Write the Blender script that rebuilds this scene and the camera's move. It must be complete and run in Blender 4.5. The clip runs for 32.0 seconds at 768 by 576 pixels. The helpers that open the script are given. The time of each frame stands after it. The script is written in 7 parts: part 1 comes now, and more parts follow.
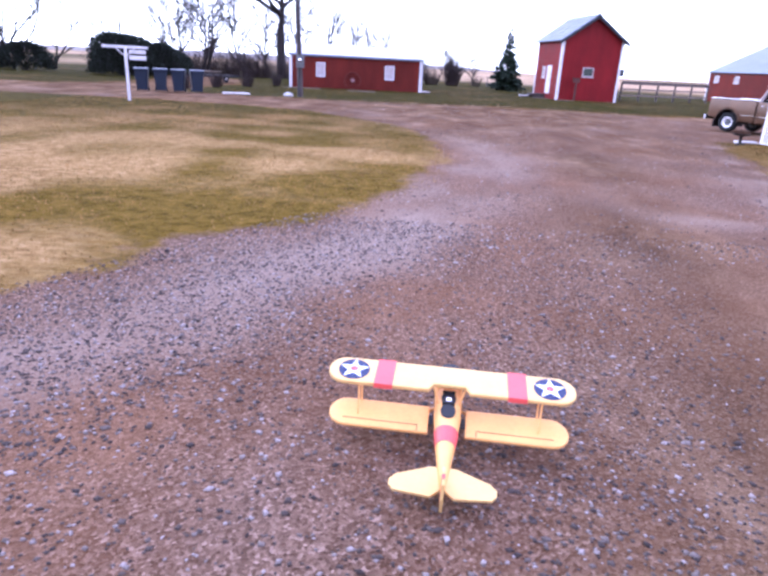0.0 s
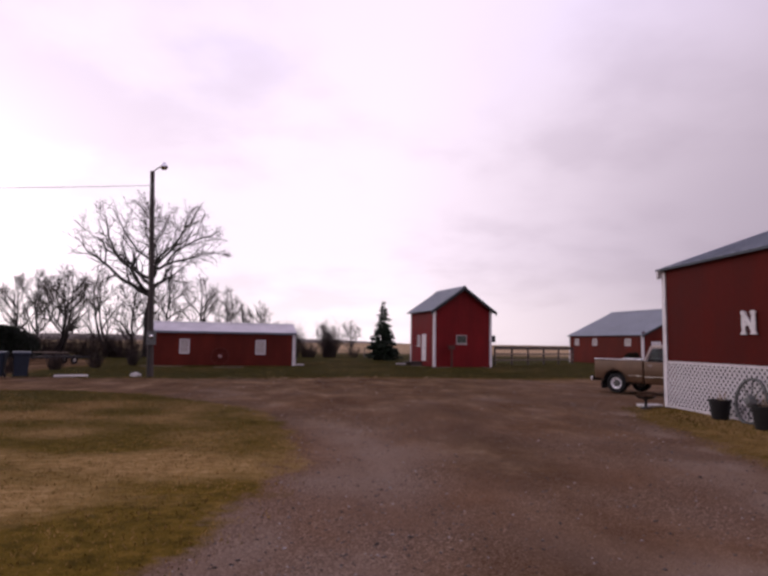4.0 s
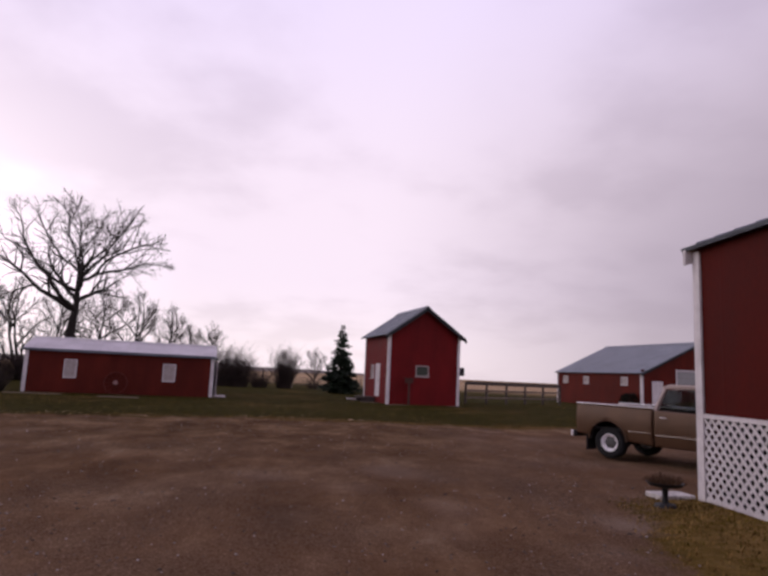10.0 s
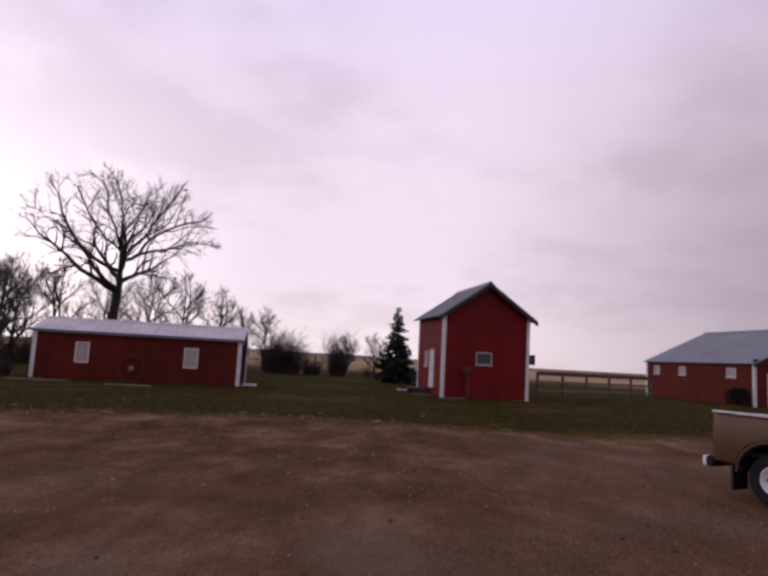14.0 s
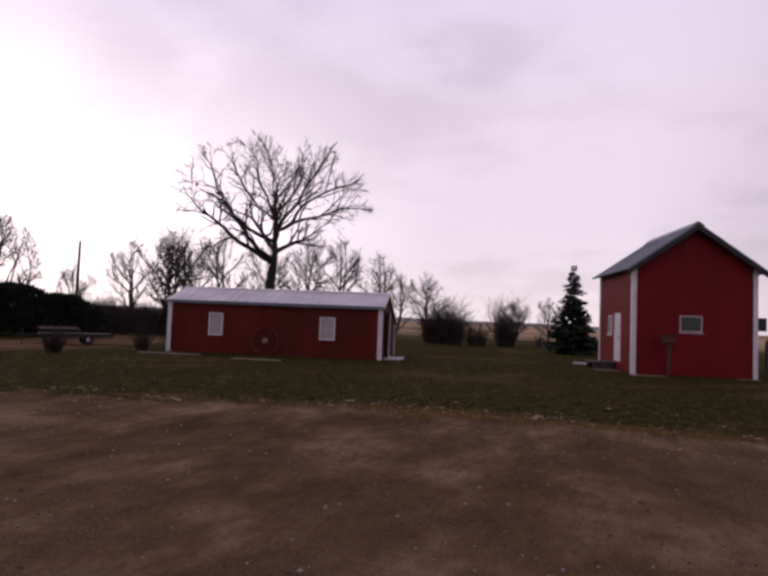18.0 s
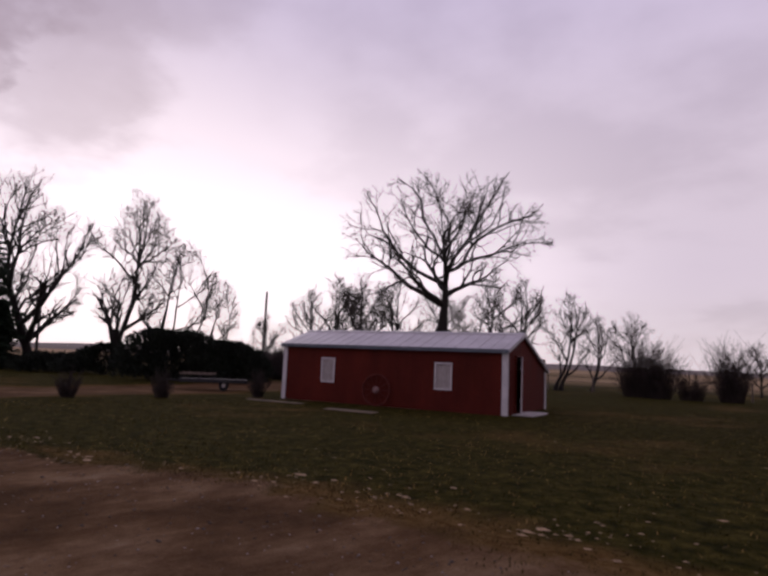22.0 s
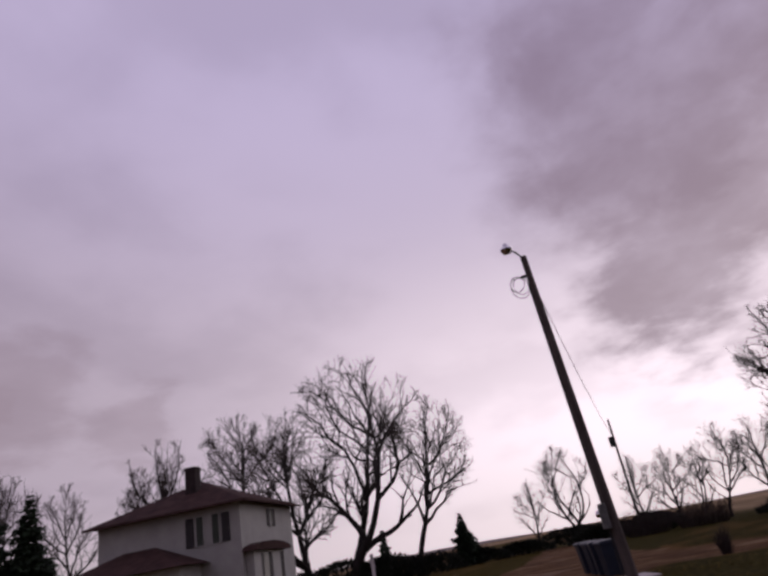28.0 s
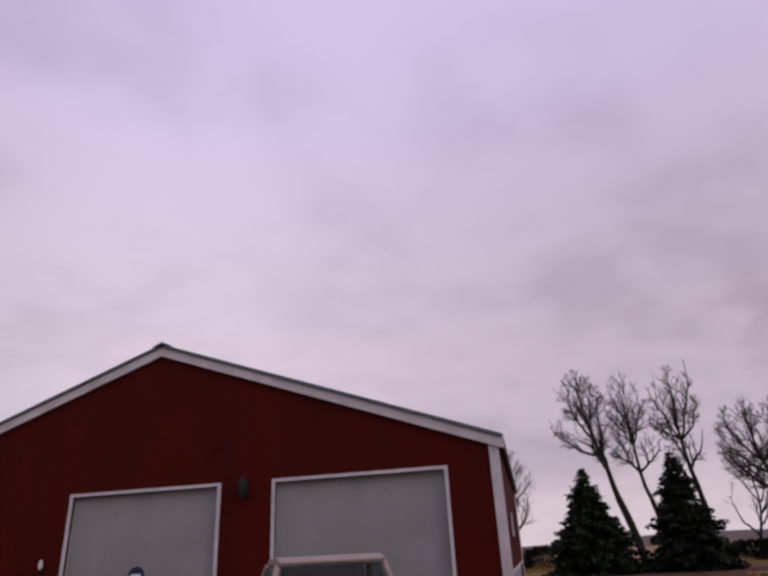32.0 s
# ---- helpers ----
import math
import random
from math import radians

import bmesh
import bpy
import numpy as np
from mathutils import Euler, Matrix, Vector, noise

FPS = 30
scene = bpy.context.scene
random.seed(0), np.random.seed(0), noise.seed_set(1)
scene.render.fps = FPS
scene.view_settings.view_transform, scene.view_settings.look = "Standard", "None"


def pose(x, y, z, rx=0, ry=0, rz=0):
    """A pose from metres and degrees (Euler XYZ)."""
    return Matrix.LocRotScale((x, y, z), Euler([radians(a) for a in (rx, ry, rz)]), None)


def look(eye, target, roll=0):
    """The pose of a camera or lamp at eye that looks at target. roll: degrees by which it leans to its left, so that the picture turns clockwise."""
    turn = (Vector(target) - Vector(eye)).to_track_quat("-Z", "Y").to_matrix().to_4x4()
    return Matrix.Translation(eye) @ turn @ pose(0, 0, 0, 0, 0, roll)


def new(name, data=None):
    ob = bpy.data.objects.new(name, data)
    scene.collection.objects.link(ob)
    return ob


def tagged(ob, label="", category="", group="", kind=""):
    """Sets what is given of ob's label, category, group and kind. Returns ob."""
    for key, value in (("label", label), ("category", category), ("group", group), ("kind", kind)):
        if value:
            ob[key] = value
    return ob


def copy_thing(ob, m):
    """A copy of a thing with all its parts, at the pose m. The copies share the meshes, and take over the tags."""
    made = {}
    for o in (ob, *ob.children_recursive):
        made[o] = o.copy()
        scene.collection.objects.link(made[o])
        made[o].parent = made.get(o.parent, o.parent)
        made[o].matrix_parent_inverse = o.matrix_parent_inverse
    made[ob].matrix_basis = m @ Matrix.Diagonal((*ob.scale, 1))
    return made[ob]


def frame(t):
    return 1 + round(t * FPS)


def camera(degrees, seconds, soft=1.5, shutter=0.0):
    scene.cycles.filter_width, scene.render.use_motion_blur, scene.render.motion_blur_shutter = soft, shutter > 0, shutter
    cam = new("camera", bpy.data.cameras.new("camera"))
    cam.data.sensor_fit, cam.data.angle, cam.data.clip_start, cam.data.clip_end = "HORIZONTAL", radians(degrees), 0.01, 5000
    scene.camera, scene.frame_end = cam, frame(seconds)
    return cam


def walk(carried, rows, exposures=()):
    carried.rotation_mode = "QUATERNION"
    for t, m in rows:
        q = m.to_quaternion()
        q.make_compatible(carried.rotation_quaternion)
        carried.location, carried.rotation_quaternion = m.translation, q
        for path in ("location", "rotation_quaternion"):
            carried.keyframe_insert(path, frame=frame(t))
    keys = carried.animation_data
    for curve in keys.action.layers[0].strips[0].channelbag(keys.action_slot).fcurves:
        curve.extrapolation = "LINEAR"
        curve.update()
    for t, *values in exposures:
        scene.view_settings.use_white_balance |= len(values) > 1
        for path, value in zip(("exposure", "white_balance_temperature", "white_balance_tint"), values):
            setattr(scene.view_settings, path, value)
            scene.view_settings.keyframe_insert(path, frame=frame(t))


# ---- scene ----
cam = camera(64.0, 32.0, soft=3.0)
PATH = [
    (0, (-1.191, 1.578, 1.768), (-1.353, 3.451, 1.088), 2.98),
    (0.5, (-1.324, 1.963, 1.778), (-1.461, 3.846, 1.119), 1.97),
    (1, (-1.470, 2.388, 1.791), (-1.526, 4.294, 1.188), 3.75),
    (1.5, (-1.620, 2.829, 1.803), (-1.553, 4.791, 1.421), 3.58),
    (2, (-1.731, 3.259, 1.799), (-1.565, 5.232, 1.512), 5.19),
    (2.5, (-1.742, 3.861, 1.760), (-1.469, 5.842, 1.741), 3.13),
    (3, (-1.543, 4.457, 1.725), (-1.257, 6.434, 1.813), 1.06),
    (3.5, (-1.155, 5.036, 1.701), (-0.955, 7.021, 1.844), 1.77),
    (4, (-0.735, 5.643, 1.685), (-0.573, 7.628, 1.863), 0.85),
    (4.5, (-0.383, 6.285, 1.678), (-0.205, 8.260, 1.937), 1.72),
    (6.5, (0.945, 8.882, 1.678), (1.147, 10.861, 1.883), 5.00),
    (7, (1.247, 9.489, 1.672), (1.503, 11.452, 1.954), 6.42),
    (7.5, (1.564, 10.084, 1.665), (1.822, 12.040, 1.994), 3.84),
    (8, (1.861, 10.725, 1.661), (2.121, 12.683, 1.973), 2.85),
    (8.5, (2.152, 11.381, 1.661), (2.382, 13.348, 1.946), 2.42),
    (9, (2.403, 12.031, 1.653), (2.584, 14.001, 1.949), 1.83),
    (9.5, (2.671, 12.681, 1.657), (2.855, 14.644, 1.992), 1.33),
    (10, (2.933, 13.338, 1.655), (3.103, 15.310, 1.937), 2.62),
    (10.5, (3.209, 14.037, 1.666), (3.381, 16.009, 1.948), 0.65),
    (11, (3.463, 14.700, 1.686), (3.562, 16.679, 1.961), 5.10),
    (11.5, (3.671, 15.360, 1.697), (3.763, 17.341, 1.957), 5.25),
    (12, (3.887, 15.978, 1.702), (3.942, 17.962, 1.949), 5.59),
    (12.5, (4.084, 16.617, 1.708), (4.139, 18.602, 1.947), 2.89),
    (13, (4.286, 17.258, 1.716), (4.317, 19.246, 1.935), 2.97),
    (13.5, (4.420, 17.958, 1.709), (4.394, 19.944, 1.944), 3.28),
    (15.5, (4.278, 21.099, 1.707), (4.098, 23.079, 1.923), 0.51),
    (16, (4.264, 21.740, 1.703), (4.024, 23.711, 1.938), -1.14),
    (16.5, (4.277, 22.314, 1.702), (3.985, 24.286, 1.865), -0.32),
    (17, (4.328, 22.863, 1.701), (3.922, 24.818, 1.815), 2.12),
    (17.5, (4.444, 23.431, 1.701), (4.000, 25.379, 1.797), 2.79),
    (18, (4.633, 24.044, 1.701), (4.019, 25.945, 1.807), 2.22),
    (18.5, (4.870, 24.703, 1.703), (4.208, 26.583, 1.859), 1.60),
    (19, (5.145, 25.340, 1.704), (4.386, 27.180, 1.894), 1.19),
    (19.5, (5.424, 26.001, 1.704), (4.627, 27.824, 1.912), -0.59),
    (20, (5.663, 26.730, 1.703), (4.831, 28.537, 1.917), 1.21),
    (20.5, (5.867, 27.560, 1.704), (4.933, 29.310, 1.960), -2.35),
    (21, (6.108, 28.407, 1.704), (5.018, 30.070, 1.919), 2.18),
    (21.5, (6.430, 29.150, 1.701), (5.266, 30.763, 1.913), 0.29),
    (22, (6.808, 29.743, 1.699), (5.538, 31.270, 1.936), 2.38),
    (22.5, (7.223, 30.213, 1.695), (5.861, 31.661, 1.916), 0.83),
    (23, (7.624, 30.632, 1.690), (6.186, 31.996, 1.954), -1.53),
    (23.5, (7.961, 31.146, 1.689), (6.289, 32.209, 1.962), 0.76),
    (24, (8.219, 31.758, 1.686), (6.557, 32.816, 2.031), -3.80),
    (24.5, (8.374, 32.452, 1.681), (6.681, 33.445, 2.063), -3.98),
    (26.5, (8.652, 35.527, 1.679), (6.726, 35.698, 2.190), -10.01),
    (27, (8.633, 35.695, 1.671), (6.716, 35.633, 2.238), -9.75),
    (27.5, (8.576, 35.686, 1.665), (6.724, 35.393, 2.362), -9.31),
    (28, (8.456, 35.716, 1.661), (6.741, 35.072, 2.463), -10.68),
    (28.5, (8.366, 35.777, 1.667), (6.790, 34.852, 2.482), -15.07),
    (29, (8.372, 35.877, 1.667), (7.029, 34.692, 2.556), -14.62),
    (29.5, (8.398, 35.899, 1.653), (7.307, 34.493, 2.566), -12.38),
    (30, (8.383, 35.860, 1.626), (7.510, 34.310, 2.541), -9.83),
    (30.5, (8.303, 35.826, 1.614), (7.696, 34.150, 2.521), -7.00),
    (31, (8.216, 35.785, 1.622), (7.965, 34.014, 2.520), -2.60),
    (31.5, (8.202, 35.759, 1.658), (8.222, 33.960, 2.531), -1.60),
    (32, (8.249, 35.722, 1.690), (8.609, 33.925, 2.490), -3.00),
]
EXPOSURES = [(t, stops, 4780 if t < 1.3 else 5150 if t < 2.3 else 6560 if 2.8 < t < 14 else 6560 if 14 < t < 22 else 6500, tint) for t, stops, tint in (
    (0.0, 2.30, 6), (1.0, 2.2, 6), (1.6, 2.4, 3), (2.1, 2.42, 2), (2.6, 0.85, 9), (3.0, 0.25, 8), (4.0, 0.2, 8), (7.0, 0.02, 8), (9.0, 0.02, 8), (13.0, -0.08, 9),
    (17.0, -0.18, 10), (19.0, -0.16, 10), (20.0, -0.42, 10), (22.0, -0.50, 10), (24.0, -0.60, 11), (27.0, -0.70, 12), (28.0, -0.72, 12), (30.0, -0.70, 12), (31.0, -0.95, 12), (31.5, -0.80, 12), (32.0, -0.38, 11))]
walk(cam, [(t, look(eye, target, roll)) for t, eye, target, roll in PATH], EXPOSURES)

# ---------------------------------------------------------------- sky and sun
SUN_TURN, SUN_HEIGHT = 62.0, 24.0


def sky_world():
    w = bpy.data.worlds.new("overcast_sky")
    scene.world = w
    w.use_nodes = True
    nt = w.node_tree
    nt.nodes.clear()
    N, K = nt.nodes.new, nt.links.new

    def math_(op, a, b=None):
        n = N("ShaderNodeMath")
        n.operation = op
        for i, v in enumerate((a, b)):
            if v is None:
                continue
            if isinstance(v, (int, float)):
                n.inputs[i].default_value = v
            else:
                K(v, n.inputs[i])
        return n.outputs[0]

    def mix(f, a, b, kind="MIX"):
        n = N("ShaderNodeMix")
        n.data_type, n.blend_type = "RGBA", kind
        for i, v in ((0, f), (6, a), (7, b)):
            if isinstance(v, tuple):
                n.inputs[i].default_value = (*v, 1)
            elif isinstance(v, (int, float)):
                n.inputs[i].default_value = v
            else:
                K(v, n.inputs[i])
        return n.outputs[2]

    def span(v, a, b, c=0.0, d=1.0):
        n = N("ShaderNodeMapRange")
        n.interpolation_type = "SMOOTHSTEP"
        K(v, n.inputs[0])
        for i, x in enumerate((a, b, c, d)):
            n.inputs[i + 1].default_value = x
        return n.outputs[0]

    def toward(x, y, z):
        n = N("ShaderNodeVectorMath")
        n.operation = "DOT_PRODUCT"
        K(way, n.inputs[0])
        n.inputs[1].default_value = Vector((x, y, z)).normalized()
        return n.outputs["Value"]

    co = N("ShaderNodeTexCoord")
    way = co.outputs["Generated"]
    sep = N("ShaderNodeSeparateXYZ")
    K(way, sep.inputs[0])
    up = math_("MAXIMUM", sep.outputs[2], 0.0)
    low = math_("ADD", up, 0.24)
    flat = N("ShaderNodeCombineXYZ")
    K(math_("DIVIDE", sep.outputs[0], low), flat.inputs[0])
    K(math_("DIVIDE", sep.outputs[1], low), flat.inputs[1])

    def cloud(scale, detail, shift, warp):
        mp = N("ShaderNodeMapping")
        mp.inputs["Location"].default_value = shift
        K(flat.outputs[0], mp.inputs[0])
        n = N("ShaderNodeTexNoise")
        n.inputs["Scale"].default_value = scale
        n.inputs["Detail"].default_value = detail
        n.inputs["Roughness"].default_value = 0.55
        n.inputs["Distortion"].default_value = warp
        K(mp.outputs[0], n.inputs["Vector"])
        return n.outputs["Fac"]

    big, fine = cloud(1.1, 3, (3.1, 1.7, 0), 0.15), cloud(2.9, 4, (0.4, 5.2, 0), 0.1)
    lump = math_("ADD", math_("MULTIPLY", big, 0.66), math_("MULTIPLY", fine, 0.34))
    # a heavy grey cloud stands over the west, the light breaks through beneath it; the unseen far east is dimmed to cut
    # the light
    billow = math_("ADD", math_("MULTIPLY", lump, 0.6), math_("MULTIPLY", cloud(5.5, 4, (2.2, 0.6, 0), 0.2), 0.4))
    ragged = math_("MULTIPLY", math_("SUBTRACT", lump, 0.5), 0.85)
    dark = None
    for x, y, z, r, k in ((-0.83, 0.12, 0.54, 0.29, 1.0), (-0.94, 0.10, 0.32, 0.17, 0.9), (-0.86, 0.33, 0.38, 0.17, 0.5), (-0.80, 0.0, 0.60, 0.13, 0.8), (-0.75, 0.40, 0.53, 0.15, 0.25), (-0.90, 0.20, 0.42, 0.15, 0.9),
                          (-0.38, -0.89, 0.245, 0.10, 0.45), (-0.48, -0.83, 0.275, 0.12, 0.6), (-0.57, -0.77, 0.285, 0.10, 0.45), (-0.68, -0.69, 0.225, 0.08, 0.4)):
        off = math_("ADD", math_("ARCCOSINE", math_("MINIMUM", toward(x, y, z), 1.0)), math_("MULTIPLY", math_("SUBTRACT", billow, 0.5), 0.40))
        lobe = span(off, r * 0.45, r * 1.1, k, 0.0)
        dark = lobe if dark is None else math_("MAXIMUM", dark, lobe)
    south = span(math_("ADD", toward(-0.30, -0.94, 0.12), ragged), 0.60, 1.20, 0.0, 0.6)
    shade = math_("ADD", span(lump, 0.60, 0.38, 0.0, 0.40), south)
    col = mix(span(shade, 0.0, 1.25), (1.02, 0.86, 1.01), (0.31, 0.23, 0.31))
    col = mix(math_("MULTIPLY", dark, span(billow, 0.68, 0.40, 0.55, 1.0)), col, (0.53, 0.40, 0.475))
    tint = mix(span(sep.outputs[2], 0.22, 0.75), col, mix(1.0, col, (0.88, 0.90, 1.10), "MULTIPLY"))
    west = math_("MULTIPLY", span(toward(-0.93, 0.30, 0.16), 0.50, 1.0), span(sep.outputs[2], 0.52, 0.05))
    glow = mix(math_("MULTIPLY", math_("MULTIPLY", west, span(shade, 1.0, 0.2)), math_("SUBTRACT", 1.0, dark)), tint, (2.1, 1.80, 1.93))
    rim = mix(math_("MULTIPLY", span(up, 0.16, 0.0), 0.5), glow, (1.15, 0.98, 1.0))
    lower = span(sep.outputs[2], 0.55, 0.12, 0.45, 1.0)
    # mostly unseen eastern sky, dimmed to darken the ground and east-facing walls
    rim = mix(math_("MULTIPLY", lower, span(toward(0.97, 0.12, 0.15), 0.45, 0.95, 0.0, 0.75)), rim, (0.22, 0.175, 0.225))
    rim = mix(math_("MULTIPLY", lower, span(toward(0.85, 0.52, 0.10), 0.56, 0.97, 0.0, 0.74)), rim, (0.34, 0.27, 0.35))
    # unseen zenith, dimmed so less light falls on the ground
    rim = mix(span(sep.outputs[2], 0.80, 0.96, 0.0, 0.7), rim, (0.30, 0.24, 0.32))
    clear = N("ShaderNodeTexSky")
    clear.sky_type, clear.sun_disc = "NISHITA", False
    clear.sun_elevation, clear.sun_rotation = radians(SUN_HEIGHT), radians(-SUN_TURN)
    thin = mix(1.0, clear.outputs[0], (0.08, 0.08, 0.08), "MULTIPLY")
    both = mix(0.94, thin, rim)
    bg = N("ShaderNodeBackground")
    K(both, bg.inputs[0])
    bg.inputs[1].default_value = 1.0
    out = N("ShaderNodeOutputWorld")
    K(bg.outputs[0], out.inputs[0])


sky_world()
sun = new("sun", bpy.data.lights.new("sun", "SUN"))
sun.data.energy, sun.data.angle, sun.data.color = 0.4, radians(18), (1.0, 0.95, 0.9)
a, b = radians(SUN_TURN), radians(SUN_HEIGHT)
sun.matrix_world = look((0, 0, 40), (40 * math.sin(a) * math.cos(b), -40 * math.cos(a) * math.cos(b), 40 - 40 * math.sin(b)))

# ---------------------------------------------------------------- materials


def stuff(name, color, rough=0.8, vary=0.25, scale=3.0, fine=40.0, bump=0.15, metal=0.0, second=None, stretch=(1, 1, 1), each=0.0, spec=0.3):
    """Paint, metal, wood, earth: one colour with stains at a large scale, grain at a small one, and relief."""
    m = bpy.data.materials.new(name)
    m.use_nodes = True
    nt = m.node_tree
    N, K = nt.nodes.new, nt.links.new
    p = nt.nodes["Principled BSDF"]
    p.inputs["Metallic"].default_value = metal
    p.inputs["Specular IOR Level"].default_value = spec
    co, mp = N("ShaderNodeTexCoord"), N("ShaderNodeMapping")
    mp.inputs["Scale"].default_value = stretch
    K(co.outputs["Object"], mp.inputs[0])
    n1, n2 = N("ShaderNodeTexNoise"), N("ShaderNodeTexNoise")
    for n, s, d in ((n1, scale, 5), (n2, fine, 3)):
        n.inputs["Scale"].default_value, n.inputs["Detail"].default_value = s, d
        n.inputs["Roughness"].default_value = 0.62
        K(mp.outputs[0], n.inputs["Vector"])
    dark = tuple(c * (1 - vary) for c in color) if second is None else second
    light = tuple(min(1, c * (1 + vary * 0.6)) for c in color)
    r1 = N("ShaderNodeValToRGB")
    r1.color_ramp.elements[0].position, r1.color_ramp.elements[1].position = 0.34, 0.66
    r1.color_ramp.elements[0].color, r1.color_ramp.elements[1].color = (*dark, 1), (*light, 1)
    K(n1.outputs["Fac"], r1.inputs[0])
    mx = N("ShaderNodeMix")
    mx.data_type, mx.blend_type = "RGBA", "OVERLAY"
    mx.inputs[0].default_value = min(1, vary * 1.4)
    K(r1.outputs[0], mx.inputs[6])
    K(n2.outputs["Fac"], mx.inputs[7])
    colour = mx.outputs[2]
    if each:
        info, hs = N("ShaderNodeObjectInfo"), N("ShaderNodeHueSaturation")
        mr = N("ShaderNodeMapRange")
        K(info.outputs["Random"], mr.inputs[0])
        mr.inputs[3].default_value, mr.inputs[4].default_value = 1 - each, 1 + each
        K(mr.outputs[0], hs.inputs["Value"])
        K(colour, hs.inputs["Color"])
        colour = hs.outputs[0]
    K(colour, p.inputs["Base Color"])
    rr = N("ShaderNodeMapRange")
    K(n1.outputs["Fac"], rr.inputs[0])
    rr.inputs[3].default_value, rr.inputs[4].default_value = max(0.02, rough - 0.12), min(1, rough + 0.12)
    K(rr.outputs[0], p.inputs["Roughness"])
    bp = N("ShaderNodeBump")
    bp.inputs["Strength"].default_value, bp.inputs["Distance"].default_value = bump, 0.02
    K(n2.outputs["Fac"], bp.inputs["Height"])
    K(bp.outputs[0], p.inputs["Normal"])
    return m


RED = stuff("barn_red_paint", (0.135, 0.008, 0.009), 0.65, 0.26, 0.9, 22, 0.12, stretch=(1, 1, 0.35), spec=0.12)
BROWN_RED = stuff("brown_red_paint", (0.070, 0.0052, 0.0028), 0.7, 0.22, 0.8, 22, 0.1, stretch=(1, 1, 0.35), spec=0.1)
MACHINE_RED = stuff("brick_red_paint", (0.095, 0.013, 0.008), 0.7, 0.25, 0.9, 22, 0.12, stretch=(1, 1, 0.35), spec=0.12)
SHED_RED = stuff("faded_shed_red", (0.088, 0.0125, 0.0075), 0.7, 0.25, 0.9, 22, 0.12, stretch=(1, 1, 0.35), spec=0.12)
WHITE = stuff("white_trim_paint", (0.62, 0.58, 0.58), 0.6, 0.16, 2.5, 40, 0.15)
STEEL = stuff("galvanised_roof", (0.165, 0.18, 0.20), 0.45, 0.25, 0.8, 14, 0.1, metal=0.4)
PALE_STEEL = stuff("weathered_pale_roof", (0.50, 0.47, 0.48), 0.5, 0.2, 0.7, 18, 0.1, metal=0.2)
DARK_ROOF = stuff("dark_grey_roof", (0.13, 0.145, 0.17), 0.5, 0.25, 0.9, 20, 0.15, metal=0.3)
BROWN_ROOF = stuff("brown_shingle", (0.054, 0.031, 0.028), 0.95, 0.35, 2.0, 30, 0.5, spec=0.08)
SIDING = stuff("white_clapboard", (0.33, 0.33, 0.31), 0.7, 0.12, 1.2, 30, 0.15)
BRICK = stuff("sooty_brick", (0.032, 0.022, 0.022), 0.95, 0.4, 6, 40, 0.5)
SHUTTER = stuff("dark_shutter", (0.025, 0.022, 0.024), 0.6, 0.3, 4, 40, 0.2)
# near-black fill; behind the garage lattice it stands in for shade
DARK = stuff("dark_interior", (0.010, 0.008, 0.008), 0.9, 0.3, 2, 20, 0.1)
BOARD = stuff("pale_window_board", (0.40, 0.35, 0.33), 0.75, 0.22, 9, 60, 0.2, stretch=(1, 1, 0.5))
PANEL = stuff("overhead_door_white", (0.30, 0.30, 0.295), 0.5, 0.12, 1.0, 25, 0.1)
WOOD = stuff("grey_weathered_wood", (0.16, 0.125, 0.10), 0.9, 0.4, 3.0, 50, 0.5, stretch=(3, 3, 0.4))
POLE = stuff("creosoted_pole", (0.075, 0.060, 0.054), 0.85, 0.45, 2.5, 45, 0.6, stretch=(4, 4, 0.25))
BARK = stuff("bark", (0.022, 0.017, 0.015), 0.95, 0.4, 4.0, 30, 0.7, stretch=(2, 2, 0.4))
TWIG = stuff("twigs", (0.036, 0.025, 0.022), 0.95, 0.35, 1.0, 20, 0.2)
NEEDLE = stuff("spruce_needles", (0.015, 0.028, 0.013), 0.8, 0.5, 2.0, 30, 0.2, each=0.25)
JUNIPER = stuff("juniper_green", (0.013, 0.017, 0.010), 0.85, 0.5, 0.7, 12, 0.2)
RUST = stuff("rusted_iron", (0.10, 0.055, 0.045), 0.8, 0.4, 8, 60, 0.4, metal=0.3)
IRON = stuff("dark_iron", (0.03, 0.03, 0.032), 0.6, 0.3, 8, 60, 0.3, metal=0.4)
METER_PAINT = stuff("rusty_brown_post", (0.085, 0.036, 0.028), 0.85, 0.35, 5, 50, 0.3)
HUB_PAINT = stuff("worn_hub_paint", (0.26, 0.15, 0.14), 0.8, 0.3, 8, 60, 0.3)
WHEEL_RED = stuff("faded_red_wheel", (0.105, 0.020, 0.013), 0.8, 0.3, 8, 60, 0.3)
GREY_IRON = stuff("weathered_grey_iron", (0.13, 0.13, 0.125), 0.7, 0.35, 8, 60, 0.3, metal=0.2)
RUBBER = stuff("rubber", (0.014, 0.014, 0.015), 0.85, 0.3, 10, 80, 0.3)
CHROME = stuff("chrome", (0.75, 0.74, 0.74), 0.18, 0.06, 5, 40, 0.02, metal=1.0)
TRUCK_PAINT = stuff("tan_truck_paint", (0.108, 0.058, 0.031), 0.38, 0.2, 1.5, 30, 0.04, metal=0.25, spec=0.5)
